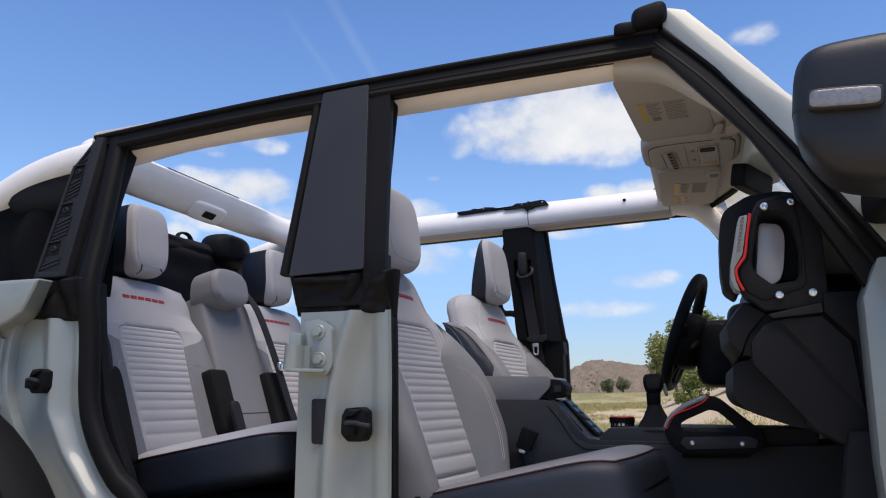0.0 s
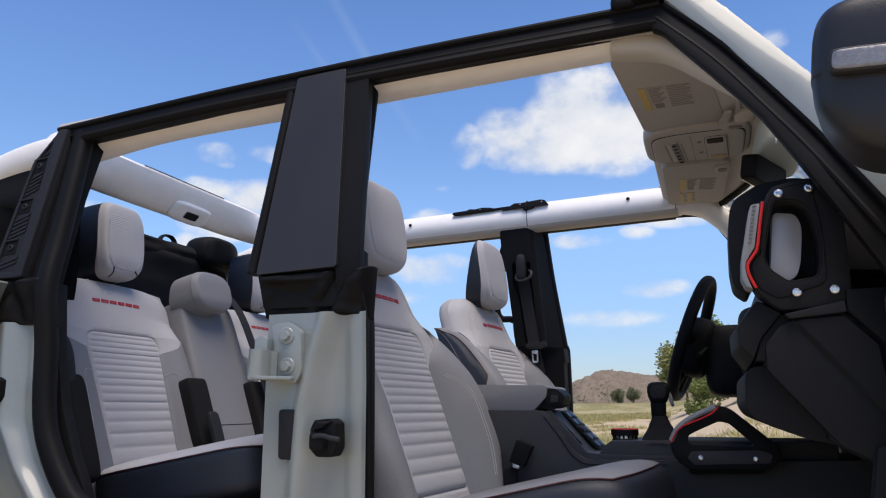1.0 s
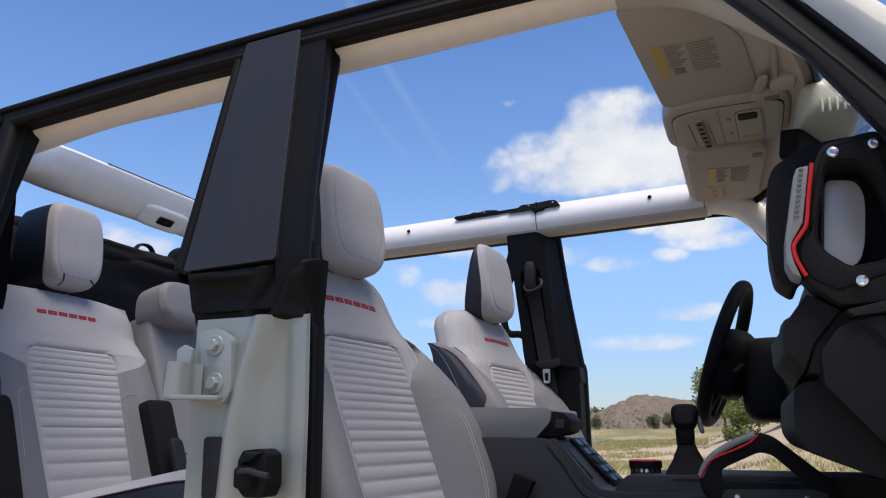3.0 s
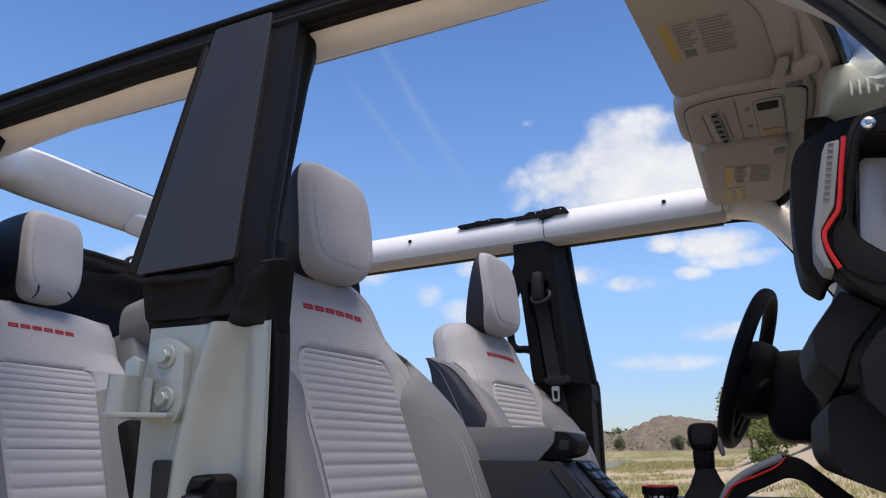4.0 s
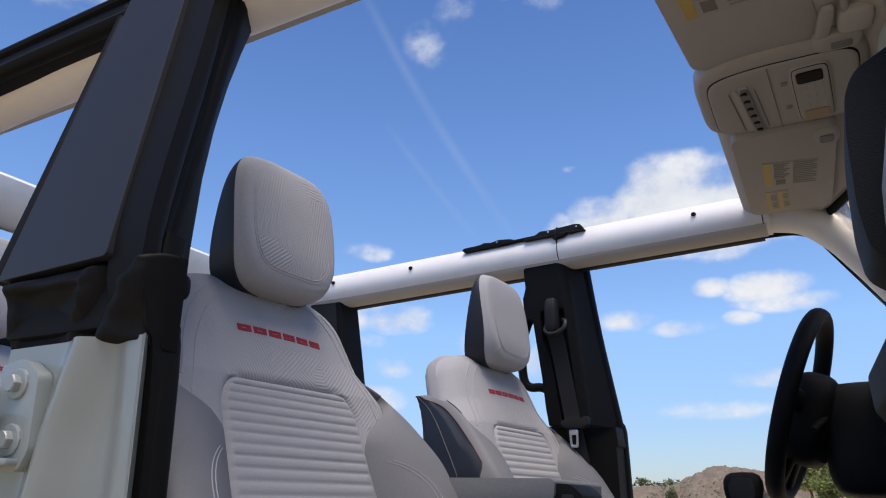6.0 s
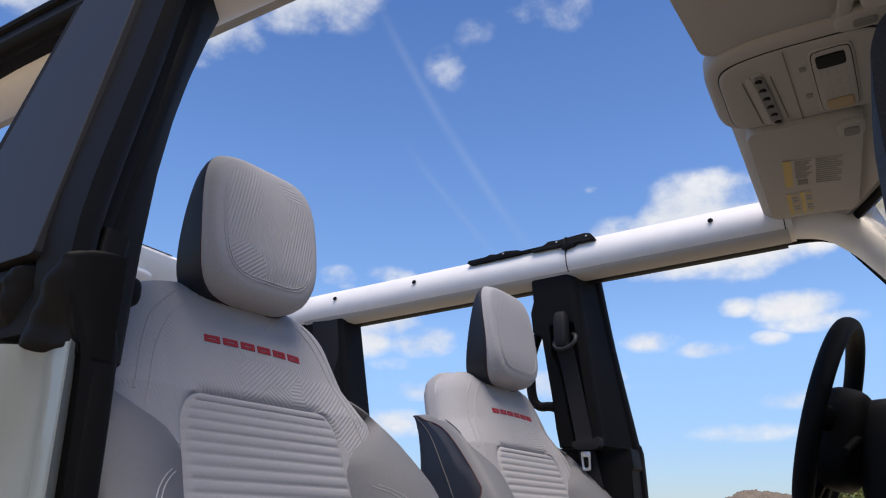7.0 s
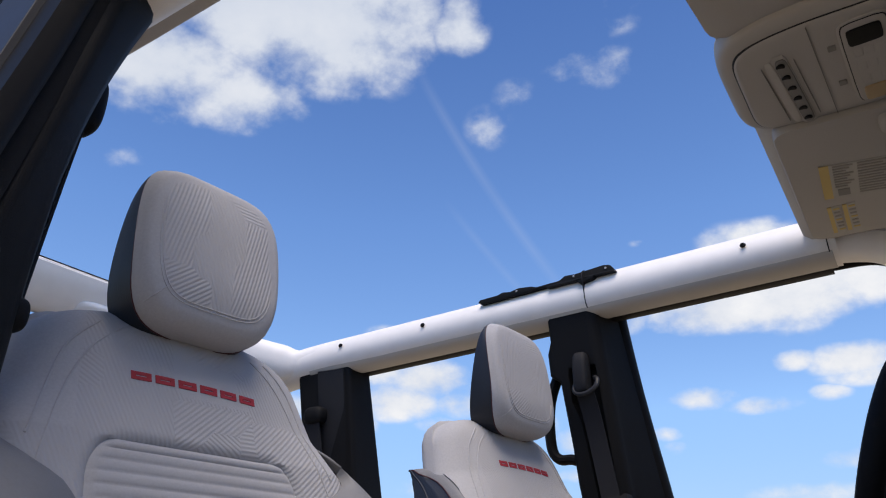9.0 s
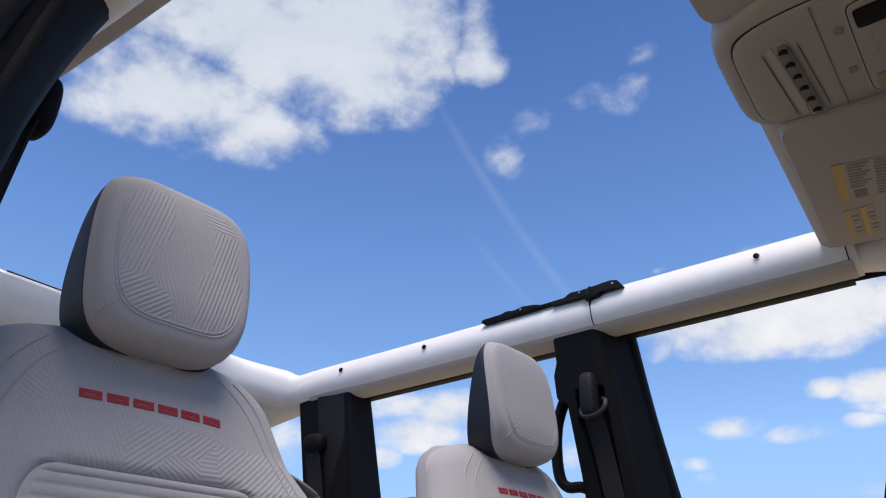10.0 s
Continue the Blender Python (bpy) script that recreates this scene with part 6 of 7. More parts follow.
# rear cushion bench
bench = thing("rear_bench_cushion", (-1.2, 2.27, 0.62), "grey-topped rear bench cushion with navy-black sides", "car seat", "rear seats")
cb = Vector((-1.165, 2.27, 0.985))


def bench_warp(x, y, z):
    return x, y, z - 0.25 * max(0, x - 0.6) ** 2 * 3 * (z > 0)


tb = rot(0, -11, 0)
upper_bm, lower_bm, line = split_box(cb, (0.54, 1.28, 0.15), 7, 30, bench_warp, tb, 1.6)
top = part("seat_cushion", upper_bm, M_RIB, bench, "light grey fabric cushion top", sharp=70)
part("cushion_side", lower_bm, M_NAVY, top, "navy-black vinyl cushion sides", sharp=70)
part("piping", sweep(line, oval(0.0016, 0.0016, 6)), M_PIPE, top, "dark red piping")
part("bench_base", softbox((-1.18, 2.27, 0.76), (0.42, 1.22, 0.30), 10, 4), M_CARPET, bench, "black bench base")
part("wheel_house_trim", softbox((-1.50, 1.555, 1.0), (0.20, 0.12, 0.70), 5, 12, lambda x, y, z: (x - 0.35 * z, y, z)), M_DARK, car, "charcoal side lining beside the rear seat")

# ---- folded soft top behind the rear seats ----
soft = thing("soft_top", (-2.1, CENTRE, 1.40), "folded black canvas soft top behind the rear seats", "soft top")


def fold(seed):
    def f(x, y, z):
        return x + 0.10 * noise.noise((y * 4, z * 2, seed)), y, z + (0.10 * noise.noise((x * 2, y * 5, seed + 4)) + 0.05 * noise.noise((x * 3, y * 13, seed))) * (z > 0)
    return f


part("folded_canvas", softbox((-2.05, CENTRE, 1.60), (0.40, 1.26, 0.32), 6, 40, fold(1)), M_CANVAS, soft)
part("canvas_roll", softbox((-1.93, 2.32, 1.735), (0.16, 0.95, 0.09), 3.5, 30, fold(2)), M_CANVAS, soft)
rows = []
for j in range(17):
    t = j / 16
    row = []
    for i in range(49):
        x = -1.46 - 0.72 * i / 48
        top_z = 1.775 - 0.9 * max(0.0, -1.62 - x) ** 1.7
        z = 1.42 + (top_z - 1.42) * t
        row.append((x, 1.575 + 0.022 * math.sin(x * 34 + 1.2 * math.sin(z * 9)) * (1 - 0.5 * t) + 0.03 * noise.noise((x * 6, z * 5, 3)), z))
    rows.append(row)
bm = from_grid(rows)
bmesh.ops.solidify(bm, geom=list(bm.faces), thickness=0.006)
part("canvas_side", bm, M_CANVAS, soft)
part("canvas_tuck", softbox((-1.70, 1.615, 1.745), (0.32, 0.12, 0.15), 3.5, 18, fold(6)), M_CANVAS, soft)
for y in (2.05, 2.4):
    part("strap_loop", sweep(smooth_path([(-1.92, y, 1.76), (-1.91, y + 0.02, 1.80), (-1.90, y + 0.06, 1.80), (-1.89, y + 0.08, 1.76)], 5), oval(0.005, 0.012, 8), up=(1, 0, 0)), M_CANVAS, soft)
speaker = thing("roll_bar_pod", (-1.86, 2.66, 1.70), "round black pod on the roll bar behind the seats", "speaker")
part("housing", softbox((-1.86, 2.66, 1.765), (0.16, 0.22, 0.14), 3, 14), M_BLACK, speaker)
part("grille", softbox((-1.80, 2.62, 1.765), (0.06, 0.12, 0.10), 5, 10), M_CANVAS, speaker)


# ---- dashboard ----
dash = thing("dashboard", (0.3, CENTRE, 0.62), "black grained dashboard with a passenger grab handle", "dashboard")
upper = [(0.20, 1.40), (0.155, 1.36), (0.090, 1.305), (0.082, 1.285), (0.084, 1.25), (0.095, 1.175), (0.125, 1.135), (0.175, 1.103), (0.30, 1.085), (0.50, 1.08), (0.50, 1.42), (0.30, 1.44)]
part("dash_body", flat_y([(x + 0.042, z) for x, z in upper], 1.72, FY - 1.50, 0.012, r=0.02), M_DASH, dash, "black grained dash body")
vent_pod = part("dash_vent_block", prism([(x, 1.497, z) for x, z in [(0.088, 1.288), (0.121, 1.331), (0.158, 1.308), (0.124, 1.269), (0.110, 1.234), (0.089, 1.258)]], [(x, 1.74, z) for x, z in [(0.080, 1.290), (0.119, 1.345), (0.20, 1.345), (0.20, 1.222), (0.104, 1.222), (0.081, 1.256)]], 0.004), M_DASH, dash, "faceted black vent block")
part("vent_corner", prism([(x, 1.503, z) for x, z in [(0.124, 1.269), (0.158, 1.308), (0.20, 1.305), (0.20, 1.222), (0.112, 1.232)]], [(x, 1.70, z) for x, z in [(0.124, 1.269), (0.158, 1.308), (0.20, 1.305), (0.20, 1.222), (0.112, 1.232)]], 0.004), M_DASH, vent_pod)
part("glove_box", flat_y([(0.20, 1.232), (0.096, 1.221), (0.092, 1.160), (0.104, 1.138), (0.178, 1.106), (0.30, 1.080), (0.30, 1.232)], 1.530, 2.04, 0.010, r=0.018), M_DASH, dash, "black glove box")
end_cover = part("dash_end", flat_y([(0.128, 1.255), (0.151, 1.285), (0.181, 1.298), (0.249, 1.304), (0.296, 1.256), (0.304, 1.134), (0.306, 1.055), (0.223, 1.100), (0.129, 1.215)], 1.482, 1.60, 0.006, r=0.006), M_DASH, dash, "black dash end cover")
part("end_facet", prism([(x, 1.4815, z) for x, z in [(0.170, 1.292), (0.180, 1.297), (0.248, 1.302), (0.294, 1.254), (0.303, 1.130)]], [(x, 1.476, z) for x, z in [(0.180, 1.291), (0.184, 1.294), (0.247, 1.298), (0.290, 1.251), (0.299, 1.142)]], 0), M_DASH, end_cover)
part("end_strip", flat_y([(0.252, 1.340), (0.310, 1.340), (0.306, 1.25), (0.312, 1.13), (0.318, 0.64), (0.300, 0.64), (0.305, 1.06), (0.303, 1.134), (0.297, 1.254), (0.250, 1.306)], 1.468, 1.52, 0.004), M_BLACK, dash, "black trim strip along the door opening")
part("dash_core", flat_y([(0.20, 1.30), (0.30, 1.30), (0.50, 1.33), (0.52, 0.64), (0.31, 0.64), (0.29, 1.06), (0.21, 1.105)], 1.500, 1.62, 0.004), M_DASH, dash)
part("handle_ledge", prism([(x, 1.470, z) for x, z in [(0.160, 1.304), (0.249, 1.322), (0.250, 1.304), (0.168, 1.296)]], [(x, 1.53, z) for x, z in [(0.160, 1.304), (0.249, 1.322), (0.250, 1.304), (0.168, 1.296)]], 0.002), M_DARK, dash)
part("kick_panel", flat_y([(0.20, 0.62), (0.22, 0.80), (0.27, 1.10), (0.55, 1.10), (0.55, 0.62)], 1.47, 1.50, 0.01), M_DASH, dash, "black footwell side panel")
part("dash_top", flat_y([(0.17, 1.40), (0.19, 1.52), (0.26, 1.53), (0.52, 1.46), (0.52, 1.38)], 1.62, FY - 1.52, 0.02, r=0.03), M_DASH, dash, "black dash top")
# pod behind the grab handle
part("handle_pod", flat_y([(0.124, 1.372), (0.113, 1.346), (0.090, 1.364), (0.086, 1.40), (0.088, 1.465), (0.092, 1.502), (0.102, 1.524), (0.145, 1.549), (0.20, 1.555), (0.25, 1.545), (0.27, 1.47), (0.27, 1.38)], 1.555, 1.66, 0.010, r=0.010), M_DASH, dash, "black pod behind the grab handle")


def ring_slab(outer, inner, y0, y1):
    """A flat frame with a hole: front, back, and both walls."""
    n = len(outer)
    bm = bmesh.new()
    L = [[bm.verts.new((x, y, z)) for x, z in ring] for ring, y in ((outer, y0), (inner, y0), (inner, y1), (outer, y1))]
    for a in range(4):
        b = (a + 1) % 4
        for i in range(n):
            k = (i + 1) % n
            bm.faces.new((L[a][i], L[a][k], L[b][k], L[b][i]))
    bmesh.ops.recalc_face_normals(bm, faces=bm.faces)
    sharp = [e for e in bm.edges if len(e.link_faces) == 2 and e.link_faces[0].normal.dot(e.link_faces[1].normal) < 0.5]
    bmesh.ops.bevel(bm, geom=sharp, offset=0.004, segments=2, affect="EDGES", profile=0.5)
    return bm


def resample(poly, n):
    P = [Vector(p) for p in poly]
    L = [0.0]
    for a, b in zip(P, P[1:] + P[:1]):
        L.append(L[-1] + (b - a).length)
    out, j = [], 0
    for k in range(n):
        s = L[-1] * k / n
        while L[j + 1] < s:
            j += 1
        t = (s - L[j]) / max(1e-9, L[j + 1] - L[j])
        out.append(P[j].lerp(P[(j + 1) % len(P)], t)[:])
    return out


h_out = resample(rounded([(0.147, 1.500), (0.158, 1.520), (0.218, 1.531), (0.236, 1.520), (0.262, 1.465), (0.262, 1.326), (0.225, 1.312), (0.155, 1.310), (0.122, 1.342), (0.112, 1.366), (0.112, 1.390), (0.127, 1.414), (0.134, 1.452)], 0.010), 96)
h_in = resample(rounded([(0.159, 1.488), (0.171, 1.493), (0.197, 1.490), (0.208, 1.478), (0.218, 1.453), (0.222, 1.413), (0.218, 1.374), (0.211, 1.364), (0.172, 1.358), (0.146, 1.380), (0.139, 1.398), (0.143, 1.421)], 0.008), 96)
grip = part("grab_handle", ring_slab(h_out, h_in, 1.475, 1.535), M_DASH, dash, "black grab handle with grey grip and red line")
part("handle_face", ring_slab(resample(rounded([(0.151, 1.494), (0.161, 1.513), (0.214, 1.522), (0.220, 1.505), (0.228, 1.455), (0.229, 1.360), (0.222, 1.350), (0.155, 1.328), (0.127, 1.346), (0.117, 1.368), (0.117, 1.388), (0.132, 1.412), (0.139, 1.452)], 0.006), 96), resample(rounded([(0.157, 1.490), (0.171, 1.4955), (0.198, 1.4925), (0.2105, 1.479), (0.2205, 1.454), (0.2245, 1.413), (0.2205, 1.373), (0.213, 1.3615), (0.172, 1.3555), (0.144, 1.379), (0.1365, 1.398), (0.1405, 1.421)], 0.008), 96), 1.4722, 1.478), M_CANVAS, grip, "fine-ribbed black rubber face")
for x, z in ((0.168, 1.505), (0.214, 1.510), (0.181, 1.338), (0.236, 1.340)):
    screw("screw", (x, 1.4715, z), (0, -1, 0), 0.0078, grip)
part("grey_grip", flat_y([(0.124, 1.489), (0.1385, 1.491), (0.131, 1.452), (0.124, 1.416), (0.109, 1.392), (0.1075, 1.384), (0.109, 1.368), (0.116, 1.346), (0.106, 1.351), (0.0995, 1.367), (0.102, 1.399), (0.109, 1.430), (0.119, 1.477)], 1.466, 1.52, 0.003), M_GREYP, grip, "grey rubber grip strip")
red = [(0.1425, 1.493), (0.1345, 1.452), (0.128, 1.415), (0.121, 1.403), (0.1125, 1.391), (0.1105, 1.383), (0.1125, 1.369), (0.121, 1.3485)]
part("red_line", sweep(smooth_path([(x, 1.469, z) for x, z in red], 3), oval(0.0028, 0.004, 8), up=(0, 1, 0)), M_REDP, grip, "red accent line")
for k in range(10):
    z = 1.425 + k * 0.0068
    part("grip_mark", softbox((0.1165 + (z - 1.42) * 0.19, 1.4655, z), (0.006, 0.003, 0.0026), 5, 2), M_INK, grip)
part("silver_insert", flat_y([(0.160, 1.485), (0.195, 1.480), (0.203, 1.463), (0.203, 1.442), (0.197, 1.395), (0.189, 1.371), (0.165, 1.360), (0.148, 1.380)], 1.520, 1.556, 0.006, r=0.01), M_SILVER, dash, "silver trim seen through the handle")
part("column_shroud", softbox((0.125, 2.60, 1.292), (0.20, 0.17, 0.215), 5, 10), M_DASH, dash, "black steering column shroud")
part("cluster_hood", softbox((0.23, 2.62, 1.40), (0.20, 0.34, 0.10), 4, 10), M_DASH, dash, "black instrument hood")
part("centre_panel", softbox((0.205, CENTRE, 1.275), (0.13, 0.34, 0.24), 6, 8), M_DASH, dash, "black centre stack")
for k in range(5):
    part("stack_knob", softbox((0.126, 2.05, 1.262 - k * 0.020), (0.014, 0.012, 0.012), 3, 6), M_SILVER if k % 2 == 0 else M_DASH, dash)

# ---- steering wheel ----
sw = thing("steering_wheel", (0.0, 2.60, 1.36), "black leather steering wheel tilted towards the driver seat", "steering wheel")
SW = Vector((-0.006, 2.60, 1.365))
SW_YAW, SW_TILT = radians(5), radians(20)
e1 = Vector((math.sin(SW_YAW), math.cos(SW_YAW), 0))
flat = Vector((math.cos(SW_YAW), -math.sin(SW_YAW), 0))
ax = flat * -math.cos(SW_TILT) + Vector((0, 0, math.sin(SW_TILT)))
e2 = flat * math.sin(SW_TILT) + Vector((0, 0, math.cos(SW_TILT)))
circ = [SW + (e1 * math.cos(2 * math.pi * k / 64) + e2 * math.sin(2 * math.pi * k / 64)) * 0.187 for k in range(64)]
part("wheel_rim", sweep(circ, oval(0.0150, 0.018, 14), up=ax, closed=True), M_BLACK, sw, "black leather rim")
part("wheel_hub", softbox(SW - ax * 0.025 - e2 * 0.024, (0.09, 0.20, 0.185), 3.5, 14, turn=rot(0, 20, -5)), M_BLACK, sw, "black hub cover")
for a in (0, 180, 250, 290):
    d = e1 * math.cos(radians(a)) + e2 * math.sin(radians(a))
    part("spoke", sweep([SW - ax * 0.015 + d * 0.07, SW + d * 0.184], oval(0.022, 0.010, 10), up=ax), M_BLACK, sw)
part("column", rod(SW - ax * 0.03, SW - ax * 0.20, 0.045, 18), M_BLACK, sw)
part("stalk", rod(SW - ax * 0.06 - e1 * 0.04, SW - ax * 0.05 - e1 * 0.15 - e2 * 0.05, 0.007, 10), M_BLACK, sw)

# ---- centre console ----
con = thing("centre_console", (-0.3, CENTRE, 0.62), "charcoal centre console with grey padded armrest", "console")
prof = [(-0.80, 1.150), (-0.384, 1.148), (-0.361, 1.144), (-0.326, 1.098), (-0.295, 1.051), (-0.274, 1.036), (-0.252, 1.029), (-0.05, 1.032), (0.12, 1.032), (0.30, 1.04), (0.60, 1.05), (0.60, 0.62), (-0.80, 0.62)]
part("console_body", flat_y(prof, 2.06, 2.36, 0.006, r=0.016), M_CONSOLE, con, "charcoal grained console body")
part("console_channel", flat_y([(-0.378, 1.140), (-0.354, 1.148), (-0.346, 1.142), (-0.282, 1.066), (-0.262, 1.046), (-0.215, 1.041), (-0.05, 1.041), (-0.05, 1.02), (-0.30, 1.02)], 2.074, 2.346, 0.004, r=0.006), M_CONSOLE, con)
part("console_ledge", flat_y([(-0.238, 1.040), (-0.223, 1.060), (-0.206, 1.074), (-0.05, 1.078), (0.30, 1.078), (0.30, 1.03), (-0.238, 1.03)], 2.092, 2.33, 0.006), M_CONSOLE, con)
part("side_line", sweep(smooth_path([(-0.366, 2.0595, 1.132), (-0.332, 2.0595, 1.090), (-0.301, 2.0595, 1.044), (-0.279, 2.0595, 1.027), (-0.250, 2.0595, 1.019), (-0.07, 2.0595, 1.022)], 5), oval(0.0012, 0.0012, 6), up=(0, 1, 0)), M_RUBBER, con)
part("armrest", flat_y([(-0.82, 1.144), (-0.396, 1.146), (-0.361, 1.182), (-0.359, 1.206), (-0.366, 1.211), (-0.60, 1.215), (-0.82, 1.214)], 2.075, 2.345, 0.007, r=0.006), M_VINYL, con, "padded mid-grey vinyl armrest lid")
part("armrest_end", flat_y([(-0.388, 1.1525), (-0.346, 1.152), (-0.323, 1.160), (-0.316, 1.184), (-0.336, 1.202), (-0.366, 1.204)], 2.083, 2.195, 0.006, r=0.008), M_BLACK, con, "black armrest latch end")
part("armrest_socket", flat_y([(-0.362, 1.160), (-0.328, 1.163), (-0.324, 1.184), (-0.338, 1.194), (-0.354, 1.194)], 2.0805, 2.086, 0.002, r=0.004), M_RUBBER, con)
part("armrest_latch", flat_y([(-0.351, 1.168), (-0.332, 1.169), (-0.331, 1.186), (-0.349, 1.187)], 2.0765, 2.084, 0.002, r=0.003), M_GLOSS, con, "glossy black lid latch")
part("button_panel", prism([(-0.349, 2.19, 1.142), (-0.349, 2.33, 1.142), (-0.251, 2.33, 1.044), (-0.251, 2.19, 1.044)], [(-0.345, 2.19, 1.147), (-0.345, 2.33, 1.147), (-0.247, 2.33, 1.048), (-0.247, 2.19, 1.048)], 0.002), M_BLACK, con, "blue-black button panel")
for k in range(5):
    t = 0.12 + 0.19 * k
    part("button", softbox((-0.345 + 0.099 * t, 2.222, 1.147 - 0.099 * t), (0.019, 0.045, 0.007), 6, 5, turn=rot(0, 45, 0)), M_BLUE if k != 2 else M_BLACK, con)
    part("button", softbox((-0.345 + 0.099 * t, 2.282, 1.147 - 0.099 * t), (0.019, 0.045, 0.007), 6, 5, turn=rot(0, 45, 0)), M_BLUE, con)
for k in range(3):
    t = 0.35 + 0.22 * k
    part("slot", softbox((-0.352 + 0.082 * t, 2.100, 1.145 - 0.090 * t), (0.026, 0.014, 0.004), 6, 4, turn=rot(0, 47, 0)), M_RUBBER, con)
# grab handle on the console side
hy0, hy1 = 1.985, 2.06
g_out = resample(rounded([(-0.060, 1.079), (-0.042, 1.112), (-0.007, 1.138), (0.044, 1.161), (0.074, 1.155), (0.12, 1.115), (0.174, 1.069), (0.173, 1.041), (0.148, 1.020), (-0.016, 1.017), (-0.043, 1.035), (-0.055, 1.055)], 0.012), 84)
g_in = resample(rounded([(-0.017, 1.072), (-0.021, 1.090), (-0.005, 1.100), (0.050, 1.125), (0.071, 1.120), (0.123, 1.071)], 0.008), 84)
cg = part("grab_handle", ring_slab(g_out, g_in, hy0, 2.03), M_BLACK, con, "black console grab handle with red line")
part("handle_mount", flat_y([(-0.03, 1.062), (0.15, 1.066), (0.14, 1.01), (-0.02, 1.005)], 2.02, 2.07, 0.006), M_BLACK, cg)
part("handle_panel", flat_y([(-0.013, 1.058), (0.133, 1.063), (0.156, 1.054), (0.151, 1.036), (-0.008, 1.029), (-0.022, 1.044)], hy0 - 0.0025, hy0 + 0.004, 0.002, r=0.004), M_CONSOLE, cg, "charcoal lower panel")
part("grey_grip", sweep(smooth_path([(-0.0545, hy0 + 0.010, 1.080), (-0.0375, hy0 + 0.010, 1.1095), (-0.004, hy0 + 0.010, 1.1335), (0.046, hy0 + 0.010, 1.1555)], 5), oval(0.0075, 0.013, 14), up=(0, 1, 0)), M_GREYP, cg, "grey rubber grip strip")
part("red_line", sweep(smooth_path([(-0.056, hy0 - 0.001, 1.077), (-0.042, hy0 - 0.002, 1.101), (-0.027, hy0 - 0.002, 1.114), (0.007, hy0 - 0.002, 1.128), (0.036, hy0 - 0.002, 1.142), (0.051, hy0 + 0.001, 1.156)], 5), oval(0.0021, 0.003, 8), up=(0, 1, 0)), M_REDP, cg, "red accent line")
for x in (0.006, 0.121):
    screw("screw", (x, hy0 - 0.003, 1.045), (0, -1, 0), 0.0058, cg)
part("tray", softbox((0.10, 2.20, 1.062), (0.16, 0.14, 0.03), 5, 8), M_BLACK, con)

# gear lever and drive-mode dial, which stand on the console
gear = thing("gear_lever", (-0.09, 2.14, 1.068), "black gear lever with a leather boot on the console", "gear lever")
def lathe(rings, cx, cy):
    """Stacked rounded sections (z, half x, half y, squareness, shift in x)."""
    return from_grid([[(cx + sx + a * math.copysign(abs(math.cos(q)) ** (2 / n), math.cos(q)), cy + b * math.copysign(abs(math.sin(q)) ** (2 / n), math.sin(q)), z) for q in [2 * math.pi * k / 28 for k in range(28)]] for z, a, b, n, sx in rings], closed_u=True)


part("boot", lathe([(1.066, 0.052, 0.050, 4, 0.0), (1.078, 0.045, 0.044, 4, 0.0), (1.090, 0.040, 0.037, 3.4, 0.001), (1.097, 0.034, 0.034, 3, 0.0), (1.108, 0.029, 0.028, 3, 0.001), (1.114, 0.0265, 0.027, 3, 0.0), (1.126, 0.0205, 0.021, 3, 0.0), (1.134, 0.0185, 0.019, 3, 0.0), (1.138, 0.012, 0.012, 3, 0.0)], -0.088, 2.14), M_CANVAS, gear, "creased black leather boot")
part("knob_neck", lathe([(1.133, 0.0160, 0.017, 4, 0.0), (1.1365, 0.0180, 0.019, 4, 0.0), (1.165, 0.0188, 0.020, 4, 0.0), (1.1685, 0.0165, 0.017, 4, 0.0), (1.172, 0.010, 0.010, 4, 0.0)], -0.0895, 2.14), M_BLACK, gear)
part("knob", lathe([(1.164, 0.010, 0.010, 4, -0.001), (1.1660, 0.0175, 0.018, 4, -0.001), (1.170, 0.0205, 0.021, 4, -0.001), (1.182, 0.0255, 0.024, 4, 0.0), (1.194, 0.0276, 0.025, 4, 0.0), (1.206, 0.0270, 0.024, 3.6, 0.0), (1.2135, 0.0235, 0.020, 3, 0.0), (1.2175, 0.016, 0.013, 2.6, 0.0), (1.2185, 0.001, 0.001, 2, 0.0)], -0.0875, 2.14), M_BLACK, gear, "black grained knob")
part("knob_face", flat_y([(-0.105, 1.184), (-0.101, 1.178), (-0.075, 1.178), (-0.071, 1.184), (-0.069, 1.200), (-0.076, 1.209), (-0.099, 1.209), (-0.106, 1.200)], 2.1125, 2.120, 0.0015, r=0.003), M_DARK, gear)
part("knob_button", softbox((-0.059, 2.146, 1.176), (0.010, 0.022, 0.038), 3.5, 8, turn=rot(0, -14, 0)), M_GREYP, gear, "grey side lever")
dial = thing("mode_dial", (-0.181, 2.19, 1.074), "round black drive-mode dial with a red ring", "dial")
for r, z0, z1, m, nm in ((0.033, 1.070, 1.0765, M_BLACK, "dial_base"), (0.030, 1.0765, 1.085, M_STEEL, "dial_collar"), (0.035, 1.085, 1.100, M_BLACK, "dial_knob")):
    rows = [[(-0.181 + k * math.cos(2 * math.pi * i / 32), 2.19 + k * math.sin(2 * math.pi * i / 32), z) for i in range(32)] for k, z in ((0.004, z0), (r, z0), (r, z1 - 0.002), (r - 0.002, z1), (0.004, z1))]
    part(nm, from_grid(rows, closed_u=True), m, dial)
